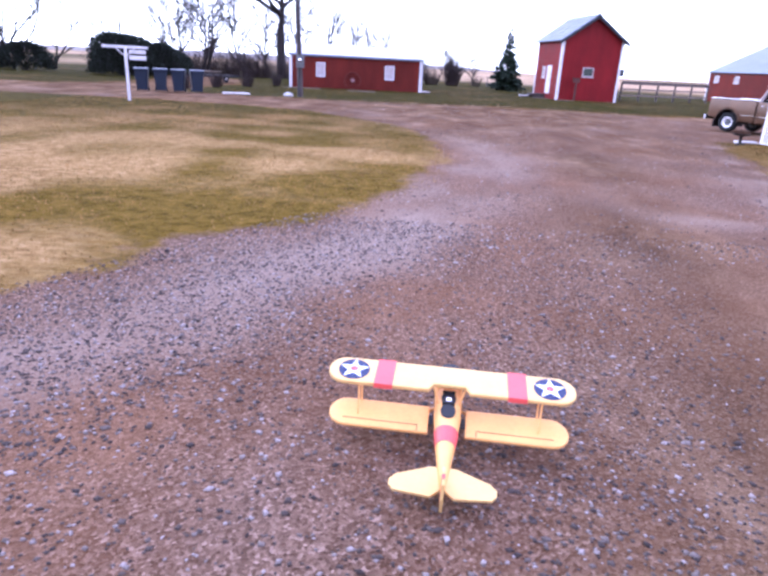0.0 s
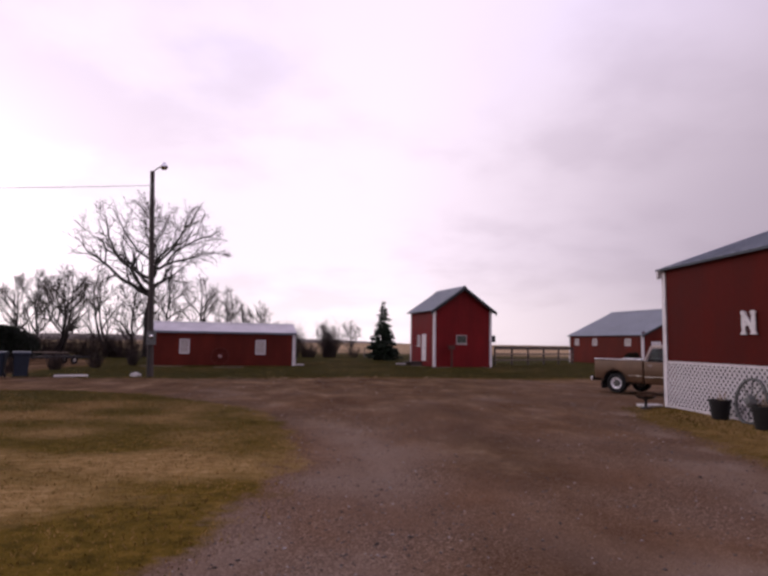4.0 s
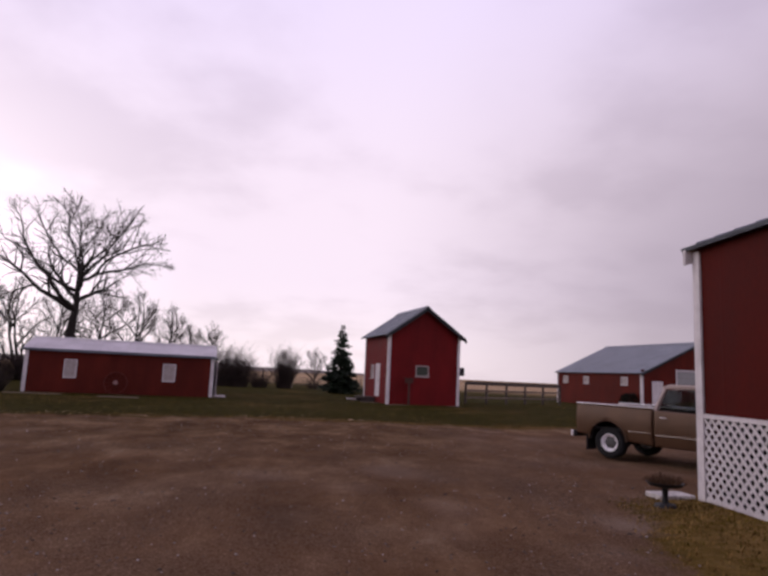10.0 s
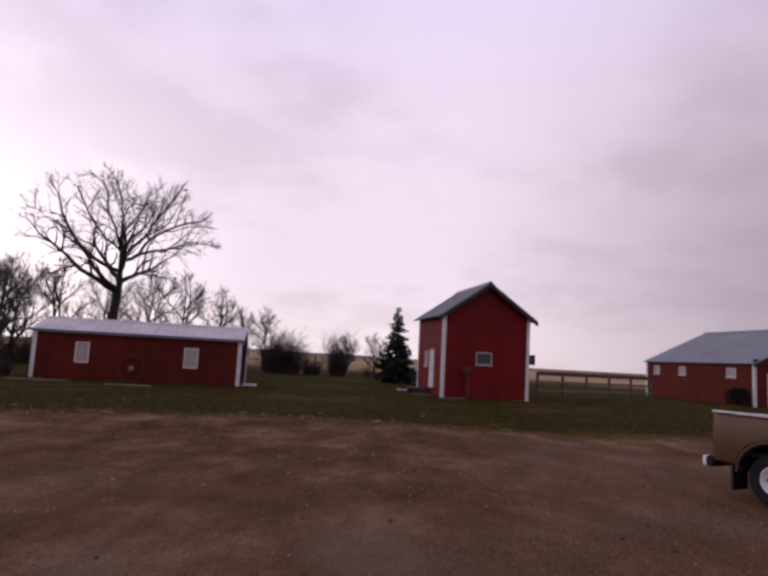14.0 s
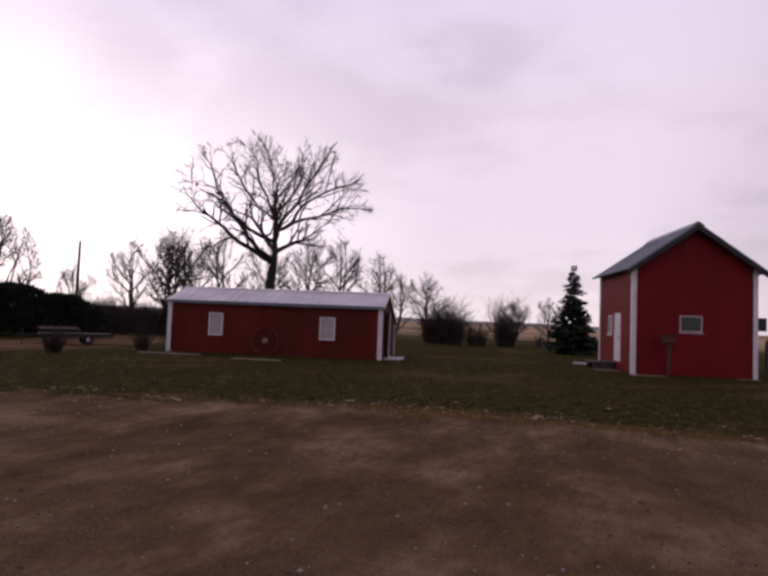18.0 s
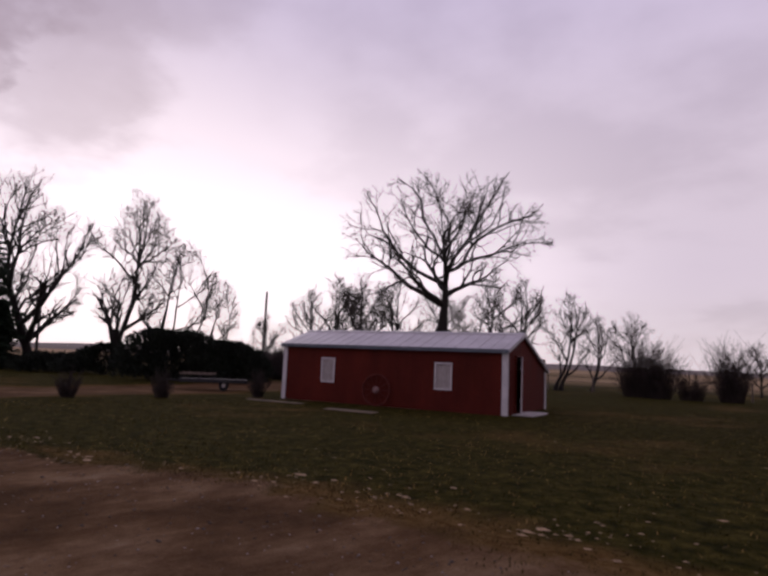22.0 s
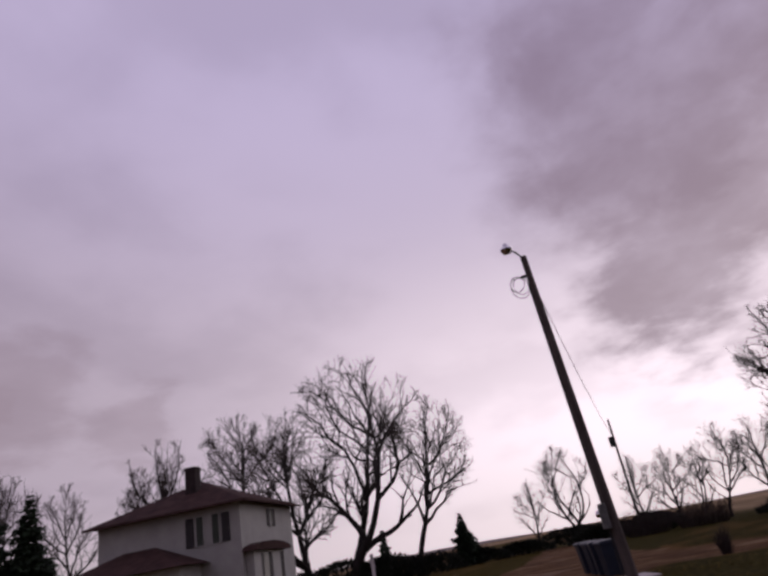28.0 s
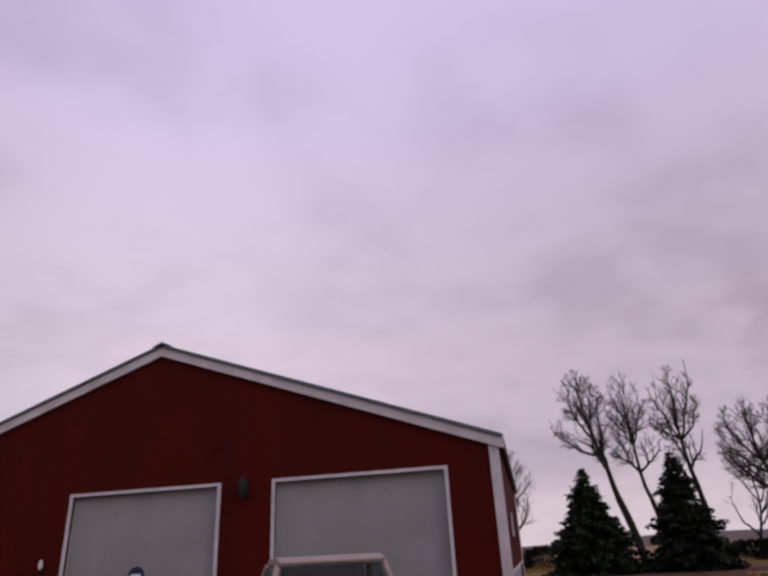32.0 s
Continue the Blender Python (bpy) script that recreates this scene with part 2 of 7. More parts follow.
TRUCK_ROOF = stuff("cream_truck_paint", (0.40, 0.315, 0.275), 0.4, 0.15, 2, 30, 0.04, spec=0.5)
BIN_BLUE = stuff("blue_plastic", (0.005, 0.011, 0.026), 0.5, 0.25, 3, 50, 0.1, spec=0.4)
WORN_PAD = stuff("soiled_concrete", (0.17, 0.13, 0.09), 0.95, 0.45, 3, 40, 0.5)
CONCRETE = stuff("concrete", (0.42, 0.38, 0.36), 0.9, 0.25, 4, 60, 0.4)
STONE = stuff("pale_stone", (0.50, 0.47, 0.44), 0.9, 0.35, 6, 50, 0.5)
POT = stuff("black_plastic_pot", (0.012, 0.012, 0.013), 0.5, 0.2, 5, 50, 0.1)
DRY_BROWN = stuff("brown_withered_leaves", (0.085, 0.045, 0.024), 0.95, 0.4, 5, 40, 0.2)
DRY = stuff("dry_stalks", (0.30, 0.20, 0.11), 0.9, 0.35, 5, 40, 0.2)
YELLOW = stuff("foam_yellow", (0.80, 0.42, 0.125), 0.45, 0.10, 4, 60, 0.05)
PALE_YELLOW = stuff("foam_pale_yellow", (0.66, 0.43, 0.145), 0.45, 0.08, 4, 60, 0.05)
FOAM_RED = stuff("foam_red", (0.72, 0.10, 0.09), 0.45, 0.08, 6, 60, 0.05)
NAVY = stuff("navy_decal", (0.018, 0.025, 0.075), 0.45, 0.1, 8, 60, 0.03)
SNOW = stuff("white_decal", (0.84, 0.82, 0.84), 0.45, 0.06, 8, 60, 0.03)
BLACK = stuff("black_plastic", (0.012, 0.012, 0.013), 0.45, 0.2, 8, 60, 0.05)


def glass(name, tint):
    m = bpy.data.materials.new(name)
    m.use_nodes = True
    p = m.node_tree.nodes["Principled BSDF"]
    p.inputs["Base Color"].default_value = (*tint, 1)
    p.inputs["Roughness"].default_value = 0.08
    p.inputs["Specular IOR Level"].default_value = 0.22
    return m


PANE = glass("dark_window_glass", (0.034, 0.042, 0.032))


def clear_glass():
    m = bpy.data.materials.new("car_glass")
    m.use_nodes = True
    p = m.node_tree.nodes["Principled BSDF"]
    p.inputs["Base Color"].default_value = (0.62, 0.68, 0.67, 1)
    p.inputs["Roughness"].default_value = 0.03
    p.inputs["Transmission Weight"].default_value = 1.0
    p.inputs["IOR"].default_value = 1.05
    return m


CLEAR = clear_glass()


def earth():
    """Gravel, worn lawn, stubble: blended by what the ground carries at each place."""
    m = bpy.data.materials.new("farmyard_ground")
    m.use_nodes = True
    nt = m.node_tree
    N, K = nt.nodes.new, nt.links.new
    p = nt.nodes["Principled BSDF"]
    p.inputs["Specular IOR Level"].default_value = 0.02
    co = N("ShaderNodeTexCoord")
    at = co.outputs["Object"]

    def noise_(scale, detail=4, rough=0.6, sock="Fac", stretch=None):
        n = N("ShaderNodeTexNoise")
        n.inputs["Scale"].default_value, n.inputs["Detail"].default_value, n.inputs["Roughness"].default_value = scale, detail, rough
        if stretch:
            mp = N("ShaderNodeMapping")
            mp.inputs["Scale"].default_value = stretch
            K(at, mp.inputs[0])
            K(mp.outputs[0], n.inputs["Vector"])
        else:
            K(at, n.inputs["Vector"])
        return n.outputs[sock]

    def ramp(v, *stops):
        r = N("ShaderNodeValToRGB")
        while len(r.color_ramp.elements) < len(stops):
            r.color_ramp.elements.new(0.5)
        for e, (s, c) in zip(r.color_ramp.elements, stops):
            e.position, e.color = s, (*c, 1)
        K(v, r.inputs[0])
        return r.outputs[0]

    def mix(f, a, b, kind="MIX"):
        n = N("ShaderNodeMix")
        n.data_type, n.blend_type = "RGBA", kind
        for i, v in ((0, f), (6, a), (7, b)):
            if isinstance(v, (int, float)):
                n.inputs[i].default_value = v
            elif isinstance(v, tuple):
                n.inputs[i].default_value = (*v, 1)
            else:
                K(v, n.inputs[i])
        return n.outputs[2]

    def edge(name, width, grain):
        """A mask of the mesh with a ragged edge."""
        g = N("ShaderNodeAttribute")
        g.attribute_name = name
        ad = N("ShaderNodeMath")
        ad.operation = "MULTIPLY_ADD"
        K(noise_(grain, 6, 0.7), ad.inputs[0])
        ad.inputs[1].default_value = 0.9
        K(g.outputs["Fac"], ad.inputs[2])
        r = N("ShaderNodeMapRange")
        K(ad.outputs[0], r.inputs[0])
        r.inputs[1].default_value, r.inputs[2].default_value = 0.95 - width, 0.95 + width
        return r.outputs[0]

    vor = N("ShaderNodeTexVoronoi")
    vor.inputs["Scale"].default_value = 62
    jog = N("ShaderNodeVectorMath")
    jog.operation = "MULTIPLY_ADD"
    K(noise_(38, 3, 0.6, "Color"), jog.inputs[0])
    jog.inputs[1].default_value = (0.022, 0.022, 0.022)
    K(at, jog.inputs[2])
    K(jog.outputs[0], vor.inputs["Vector"])
    # mask of the dimmed north and west ground, and of the moist wheel tracks
    dim_wet = N("ShaderNodeAttribute")
    dim_wet.attribute_name = "dim_damp"
    dim_wet = dim_wet.outputs["Fac"]
    stones = ramp(vor.outputs["Color"], (0.0, (0.029, 0.020, 0.014)), (0.35, (0.080, 0.058, 0.044)), (0.7, (0.155, 0.120, 0.095)), (1.0, (0.31, 0.260, 0.225)))
    dirt = ramp(noise_(0.55, 7, 0.72, stretch=(1.5, 0.8, 1)), (0.36, (0.074, 0.040, 0.021)), (0.55, (0.122, 0.072, 0.040)), (0.75, (0.195, 0.128, 0.080)))
    strewn = ramp(noise_(0.35, 5, 0.6), (0.36, (0.32, 0.32, 0.32)), (0.62, (0.95, 0.95, 0.95)))
    dry_gravel = mix(1.0, mix(strewn, dirt, stones), (1.30, 1.10, 0.96), "MULTIPLY")
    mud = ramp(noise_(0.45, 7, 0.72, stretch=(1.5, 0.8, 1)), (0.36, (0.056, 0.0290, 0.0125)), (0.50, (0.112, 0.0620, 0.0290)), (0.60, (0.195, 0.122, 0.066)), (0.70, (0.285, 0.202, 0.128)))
    dim_wet_gravel = mix(mix(0.25, (0.0, 0.0, 0.0), strewn), mud, mix(1.0, stones, (0.70, 0.61, 0.53), "MULTIPLY"))
    gravel = mix(dim_wet, dry_gravel, dim_wet_gravel)
    pale = N("ShaderNodeAttribute")
    pale.attribute_name = "pale"
    gravel = mix(pale.outputs["Fac"], gravel, ramp(noise_(60, 3), (0.3, (0.168, 0.118, 0.088)), (0.7, (0.40, 0.312, 0.245))))
    green = ramp(noise_(4.5, 8, 0.8), (0.36, (0.050, 0.034, 0.005)), (0.5, (0.115, 0.074, 0.011)), (0.72, (0.215, 0.130, 0.026)))
    straw = ramp(noise_(4.0, 8, 0.8, stretch=(1, 1.8, 1)), (0.34, (0.128, 0.072, 0.019)), (0.5, (0.292, 0.184, 0.068)), (0.75, (0.50, 0.345, 0.165)))
    # lawn colours of the dimmed end: the darker look is in the colour
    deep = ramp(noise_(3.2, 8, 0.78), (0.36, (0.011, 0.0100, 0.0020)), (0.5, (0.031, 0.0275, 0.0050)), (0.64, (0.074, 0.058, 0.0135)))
    grass = mix(edge("dry", 0.24, 0.9), mix(dim_wet, green, deep), mix(dim_wet, straw, mix(1.0, straw, (0.36, 0.33, 0.29), "MULTIPLY")))
    field = ramp(noise_(0.05, 5, 0.6, stretch=(1, 3, 1)), (0.3, (0.21, 0.135, 0.075)), (0.6, (0.40, 0.285, 0.17)), (0.8, (0.52, 0.40, 0.27)))
    far = N("ShaderNodeAttribute")
    far.attribute_name = "field"
    land = mix(far.outputs["Fac"], grass, field)
    mask = edge("gravel", 0.13, 3.2)
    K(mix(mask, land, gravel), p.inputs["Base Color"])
    p.inputs["Roughness"].default_value = 0.95
    b1, b2 = N("ShaderNodeBump"), N("ShaderNodeBump")
    b1.inputs["Strength"].default_value, b1.inputs["Distance"].default_value = 0.8, 0.02
    K(vor.outputs["Distance"], b1.inputs["Height"])
    b2.inputs["Strength"].default_value, b2.inputs["Distance"].default_value = 0.7, 0.03
    K(noise_(9, 6, 0.7), b2.inputs["Height"])
    K(b1.outputs[0], b2.inputs["Normal"])
    K(b2.outputs[0], p.inputs["Normal"])
    return m


EARTH = earth()
HILL = stuff("far_hill", (0.13, 0.10, 0.09), 1.0, 0.3, 0.01, 0.2, 0.0)
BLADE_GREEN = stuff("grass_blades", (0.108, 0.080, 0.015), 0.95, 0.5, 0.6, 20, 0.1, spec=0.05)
# blade colour dimmed to about a third, to go with the darkened north lawn
BLADE_DIM = stuff("dimmed_grass_blades", (0.036, 0.029, 0.0058), 0.95, 0.5, 0.5, 20, 0.1, spec=0.03)
BLADE_STRAW = stuff("dry_grass_blades", (0.29, 0.176, 0.060), 0.95, 0.5, 0.6, 20, 0.1, spec=0.05)

# ---------------------------------------------------------------- mesh helpers


def mesh_of(bm, name, mat):
    me = bpy.data.meshes.new(name)
    bm.to_mesh(me)
    bm.free()
    me.materials.append(mat)
    return me


def part(name, bm, mat, parent=None, label="", smooth=False):
    me = bm if isinstance(bm, bpy.types.Mesh) else mesh_of(bm, name, mat)
    if smooth:
        me.polygons.foreach_set("use_smooth", [True] * len(me.polygons))
    ob = new(name, me)
    ob.parent = parent
    return tagged(ob, label)


def thing(name, label, category, group="", x=0, y=0, z=0, turn=0, kind=""):
    ob = new(name)
    ob.empty_display_size = 0.2
    ob.matrix_world = pose(x, y, z, 0, 0, turn)
    return tagged(ob, label, category, group, kind)


def box(bm, x0, x1, y0, y1, z0, z1, bevel=0.0, m=None):
    r = bmesh.ops.create_cube(bm, size=1)
    vs = r["verts"]
    bmesh.ops.scale(bm, vec=(x1 - x0, y1 - y0, z1 - z0), verts=vs)
    bmesh.ops.translate(bm, vec=((x0 + x1) / 2, (y0 + y1) / 2, (z0 + z1) / 2), verts=vs)
    if m is not None:
        bmesh.ops.transform(bm, matrix=m, verts=vs)
    if bevel:
        es = {e for v in vs for e in v.link_edges}
        bmesh.ops.bevel(bm, geom=list(es), offset=bevel, segments=2, profile=0.5, affect="EDGES")
    return bm


def boxes(*rows, bevel=0.0):
    bm = bmesh.new()
    for r in rows:
        box(bm, *r, bevel=bevel)
    return bm


def rod(bm, p0, p1, r0, r1=None, n=8, caps=True):
    p0, p1 = Vector(p0), Vector(p1)
    d = p1 - p0
    q = d.to_track_quat("Z", "Y").to_matrix().to_4x4()
    bmesh.ops.create_cone(bm, cap_ends=caps, segments=n, radius1=r0, radius2=r0 if r1 is None else r1, depth=d.length, matrix=Matrix.Translation((p0 + p1) / 2) @ q)
    return bm


def rods(*rows, n=8):
    bm = bmesh.new()
    for r in rows:
        rod(bm, *r, n=n)
    return bm


def prism(bm, outline, d0, d1, axis="y"):
    """A flat outline (pairs) given thickness from d0 to d1 along an axis."""
    def at(u, v, d):
        return {"x": (d, u, v), "y": (u, d, v), "z": (u, v, d)}[axis]
    a = [bm.verts.new(at(u, v, d0)) for u, v in outline]
    b = [bm.verts.new(at(u, v, d1)) for u, v in outline]
    bm.faces.new(a)
    bm.faces.new(list(reversed(b)))
    for i in range(len(a)):
        j = (i + 1) % len(a)
        bm.faces.new((a[j], a[i], b[i], b[j]))
    bmesh.ops.recalc_face_normals(bm, faces=bm.faces[:])
    return bm


def lathe(bm, rows, n=24, centre=(0, 0, 0), m=None, caps=True):
    """Rings of (radius, height) round the z axis."""
    rings = []
    for r, h in rows:
        rings.append([bm.verts.new((r * math.cos(2 * math.pi * i / n), r * math.sin(2 * math.pi * i / n), h)) for i in range(n)])
    for a, b in zip(rings, rings[1:]):
        for i in range(n):
            j = (i + 1) % n
            bm.faces.new((a[i], a[j], b[j], b[i]))
    if caps and rows[0][0] > 1e-4:
        bm.faces.new(list(reversed(rings[0])))
    if caps and rows[-1][0] > 1e-4:
        bm.faces.new(rings[-1])
    vs = [v for ring in rings for v in ring]
    if m is not None:
        bmesh.ops.transform(bm, matrix=m, verts=vs)
    bmesh.ops.translate(bm, vec=centre, verts=vs)
    return bm


def tubes(segments, sides):
    """Many tapered tubes (p0, p1, r0, r1) in one mesh, quickly."""
    seg = np.array(segments, float)
    p0, p1, r0, r1 = seg[:, :3], seg[:, 3:6], seg[:, 6], seg[:, 7]
    d = p1 - p0
    d /= np.linalg.norm(d, axis=1)[:, None] + 1e-9
    ref = np.where(np.abs(d[:, 2:3]) < 0.9, [[0.0, 0.0, 1.0]], [[1.0, 0.0, 0.0]])
    u = np.cross(d, ref)
    u /= np.linalg.norm(u, axis=1)[:, None] + 1e-9
    v = np.cross(d, u)
    ang = np.arange(sides) * 2 * math.pi / sides
    ring = np.cos(ang)[None, :, None] * u[:, None] + np.sin(ang)[None, :, None] * v[:, None]
    verts = np.concatenate([p0[:, None] + ring * r0[:, None, None], p1[:, None] + ring * r1[:, None, None]], 1).reshape(-1, 3)
    i = np.arange(sides)
    quad = np.stack([i, (i + 1) % sides, (i + 1) % sides + sides, i + sides], 1)
    faces = (np.arange(len(seg))[:, None, None] * 2 * sides + quad[None]).reshape(-1, 4)
    return verts, faces


def quick_mesh(name, verts, faces, mat):
    me = bpy.data.meshes.new(name)
    n, k = faces.shape
    me.vertices.add(len(verts))
    me.vertices.foreach_set("co", np.asarray(verts, np.float32).ravel())
    me.loops.add(n * k)
    me.loops.foreach_set("vertex_index", np.asarray(faces, np.int32).ravel())
    me.polygons.add(n)
    me.polygons.foreach_set("loop_start", np.arange(0, n * k, k, dtype=np.int32))
    me.update(calc_edges=True)
    me.materials.append(mat)
    return me

# ---------------------------------------------------------------- the ground, one sheet out to the horizon
DRIVE = [(5.0, -14), (4.8, 5), (5.1, 10.6), (5.6, 14.6), (6.2, 17.6), (6.9, 20.6), (7.4, 22.3), (8.8, 23.0), (26, 23.2), (27, 38.5), (16, 37.6), (12.4, 36.0), (9.0, 34.9), (7.2, 35.3),
         (5.8, 34.9), (4.2, 34.7), (2.8, 35.4), (1.6, 35.2), (0.0, 35.2), (-2.1, 34.5), (-5.0, 33.6), (-8.0, 33.2), (-11.5, 33.0), (-15.5, 34.6), (-16.6, 40.0), (-16.4, 46.0), (-18.4, 54.0), (-23.0, 60.0),
         (-26.5, 58.0), (-22.6, 47.0), (-21.0, 40.5), (-23.5, 34.8), (-32, 31.5), (-60, 27), (-60, 22), (-30, 26.2), (-19.2, 26.4), (-14.0, 26.9), (-9.8, 26.6),
         (-6.2, 25.4), (-3.4, 22.2), (-2.0, 19.6), (-1.4, 17.2), (-1.15, 14.8), (-1.25, 12.8), (-1.8, 10.8), (-2.5, 9.2), (-3.3, 7.7), (-4.0, 6.4), (-4.7, 5.2), (-7.5, 2.0), (-12, -3.0), (-20, -14)]


def away_from(px, py, poly):
    """Signed distance to a closed outline: negative inside."""
    best, inside = np.full(px.shape, 1e9), np.zeros(px.shape, bool)
    for (x0, y0), (x1, y1) in zip(poly, poly[1:] + poly[:1]):
        ex, ey = x1 - x0, y1 - y0
        t = np.clip(((px - x0) * ex + (py - y0) * ey) / (ex * ex + ey * ey), 0, 1)
        best = np.minimum(best, np.hypot(px - x0 - t * ex, py - y0 - t * ey))
        hit = ((y0 > py) != (y1 > py)) & (px < ex * (py - y0) / (y1 - y0 + 1e-12) + x0)
        inside ^= hit
    return np.where(inside, -best, best)


def axis_steps(lo, hi, step, reach, grow):
    mid = list(np.arange(lo, hi + 1e-6, step))
    out, s = [], step
    while (out[-1] if out else 0) < reach:
        s *= grow
        out.append((out[-1] if out else 0) + s)
    return np.array([lo - v for v in reversed(out)] + mid + [hi + v for v in out])


def wave(x, y, k, seed):
    r = np.random.RandomState(seed)
    z = np.zeros_like(x)
    for i in range(7):
        a, f, p = r.uniform(0, 2 * math.pi), k * r.uniform(0.5, 2.2), r.uniform(0, 6.3)
        z += np.sin((x * math.cos(a) + y * math.sin(a)) * f + p) / 7 ** 0.5
    return z


def ground_height(x, y):
    """Nearly level; the lawn stands a little proud of the drive."""
    d = away_from(np.asarray(x, float), np.asarray(y, float), DRIVE)
    near = np.clip(1 - np.hypot(np.asarray(x) - 0, np.asarray(y) - 25) / 140, 0, 1)
    return (0.03 * np.clip(d / 0.6, -0.6, 1) + 0.012 * wave(np.asarray(x, float), np.asarray(y, float), 1.1, 4)) * near


def build_ground():
    xs, ys = axis_steps(-22, 16, 0.25, 3200, 1.16), axis_steps(-4, 47, 0.25, 3200, 1.16)
    X, Y = np.meshgrid(xs, ys)
    d = away_from(X, Y, DRIVE)
    Z = ground_height(X, Y)
    d = d + 0.20 * wave(X, Y, 1.5, 51) + 0.14 * wave(X, Y, 3.4, 52)
    gravel = np.clip(0.5 - d / np.where((X > 4) & (Y < 26), 1.6, 1.1), 0, 1)
    # lighter loose stones lie between and beside the wheel tracks
    lane = np.abs(d + 1.1)
    pale = np.clip(1 - lane / 1.0, 0, 1) * np.clip((20 - Y) / 6, 0, 1) * np.where(X > 2, 0.35, 1.0) * (0.65 + 0.35 * wave(X, Y, 0.7, 9))
    verge = away_from(X, Y, [(6.6, 21.4), (5.5, 18.0), (5.2, 15.4), (4.5, 12.9), (3.2, 11.2), (1.4, 9.9), (1.3, 9.2), (3.4, 10.2), (4.9, 11.9), (5.6, 14.6), (5.9, 17.6), (7.0, 21.0)])
    pale = np.maximum(pale, 0.55 * np.clip(0.6 - verge / 0.5, 0, 1) * np.clip(0.55 + 0.75 * wave(X, Y, 2.6, 19), 0, 1))
    track = np.clip(1.15 - np.abs(X - np.interp(Y, (1, 4, 7, 12.8, 16.4, 22, 27), (0.4, 0.7, 1.2, 1.7, 2.0, 2.9, 3.6))) / 1.5, 0, 1) * np.clip((27 - Y) / 5, 0, 1)
    pale = np.clip(pale * (1 - 0.8 * track) + 0.22 * np.clip(wave(X, Y, 1.9, 12) * wave(X, Y, 0.5, 13) - 0.2, 0, 1) * (Y < 34), 0, 1)
    dry = np.clip(0.42 + 0.22 * wave(X, Y, 0.5, 21) + 0.26 * wave(X, Y, 1.5, 24) + 0.34 * np.clip((-2.6 - X) / 3, 0, 1) - 0.55 * np.clip((Y - 19.5) / 4, 0, 1), 0, 1)
    dry = dry * (1 - 0.55 * np.clip((-9 - X) / 5, 0, 1))
    dry = np.where(Y > 34, 0.16 + 0.20 * wave(X, Y, 0.35, 22) + 0.12 * wave(X, Y, 1.7, 25) + 0.55 * np.clip(1 - np.abs(d - 0.25) / 0.9, 0, 1), dry)
    dry = np.where((X > 5) & (Y < 24), 0.52 + 0.34 * wave(X, Y, 0.7, 23), dry)
    # ground colour dimmed northward and far west, for the backlit look there
    dim_damp = np.clip((Y - 11 + 1.6 * wave(X, Y, 0.3, 41)) / 20, 0, 1) ** 0.8
    dim_damp = np.maximum(dim_damp, np.clip((-15 - X) / 9, 0, 0.85))
    dim_damp = dim_damp * (1 - 0.55 * np.clip((X - 4.5) / 4, 0, 1) * np.clip((36 - Y) / 4, 0, 1))
    # the wheel tracks are moist brown earth
    dim_damp = np.maximum(dim_damp, 0.85 * track * np.clip(0.75 + 0.35 * wave(X, Y, 0.9, 43), 0, 1))
    R = np.hypot(X + 5, Y - 30)
    field = np.clip((R - 62) / 30, 0, 1) * np.clip(0.75 + 0.5 * wave(X, Y, 0.02, 31), 0, 1)
    ny, nx = X.shape
    verts = np.stack([X, Y, Z], -1).reshape(-1, 3)
    idx = np.arange(ny * nx).reshape(ny, nx)
    faces = np.stack([idx[:-1, :-1], idx[:-1, 1:], idx[1:, 1:], idx[1:, :-1]], -1).reshape(-1, 4)
    on_drive = (d[:-1, :-1] + d[1:, 1:]).reshape(-1) < 0
    for name, pick, label in (("ground", ~on_drive, "worn late-autumn lawn and stubble field, patchy green and straw"), ("gravel_drive", on_drive, "brown gravel farm drive with pale loose stones along its edges")):
        used, inv = np.unique(faces[pick], return_inverse=True)
        me = quick_mesh(name, verts[used], inv.reshape(-1, 4), EARTH)
        for key, val in (("gravel", gravel), ("pale", pale), ("dry", dry), ("field", field), ("dim_damp", dim_damp)):
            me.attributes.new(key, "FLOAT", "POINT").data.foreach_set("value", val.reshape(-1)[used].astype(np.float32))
        me.polygons.foreach_set("use_smooth", [True] * len(me.polygons))
        tagged(new(name, me), label, "ground" if name == "ground" else "road", kind="structure")


build_ground()


def far_hills():
    """Low swells of land on the horizon."""
    n = 180
    ang = np.linspace(0, 2 * math.pi, n, endpoint=False)
    h = 9 + 7 * np.sin(ang * 3 + 1) + 4 * np.sin(ang * 7 + 2) + 2 * np.sin(ang * 17)
    rows = []
    for r, k in ((1300, 0.0), (1500, 0.55), (1750, 1.0), (2300, 0.2)):
        rows.append(np.stack([r * np.cos(ang), r * np.sin(ang), np.maximum(h * k, 0) - 0.5], 1))
    verts = np.concatenate(rows)
    i = np.arange(n)
    faces = np.concatenate([np.stack([i + n * k, (i + 1) % n + n * k, (i + 1) % n + n * (k + 1), i + n * (k + 1)], 1) for k in range(3)])
    tagged(new("backdrop", quick_mesh("backdrop", verts, faces, HILL)), "low brown hills far off on the horizon", "hills", kind="structure")


far_hills()

# ---------------------------------------------------------------- buildings
TURN_YARD = 12.4  # shed, barn, machine shed and farmhouse stand turned to the drive


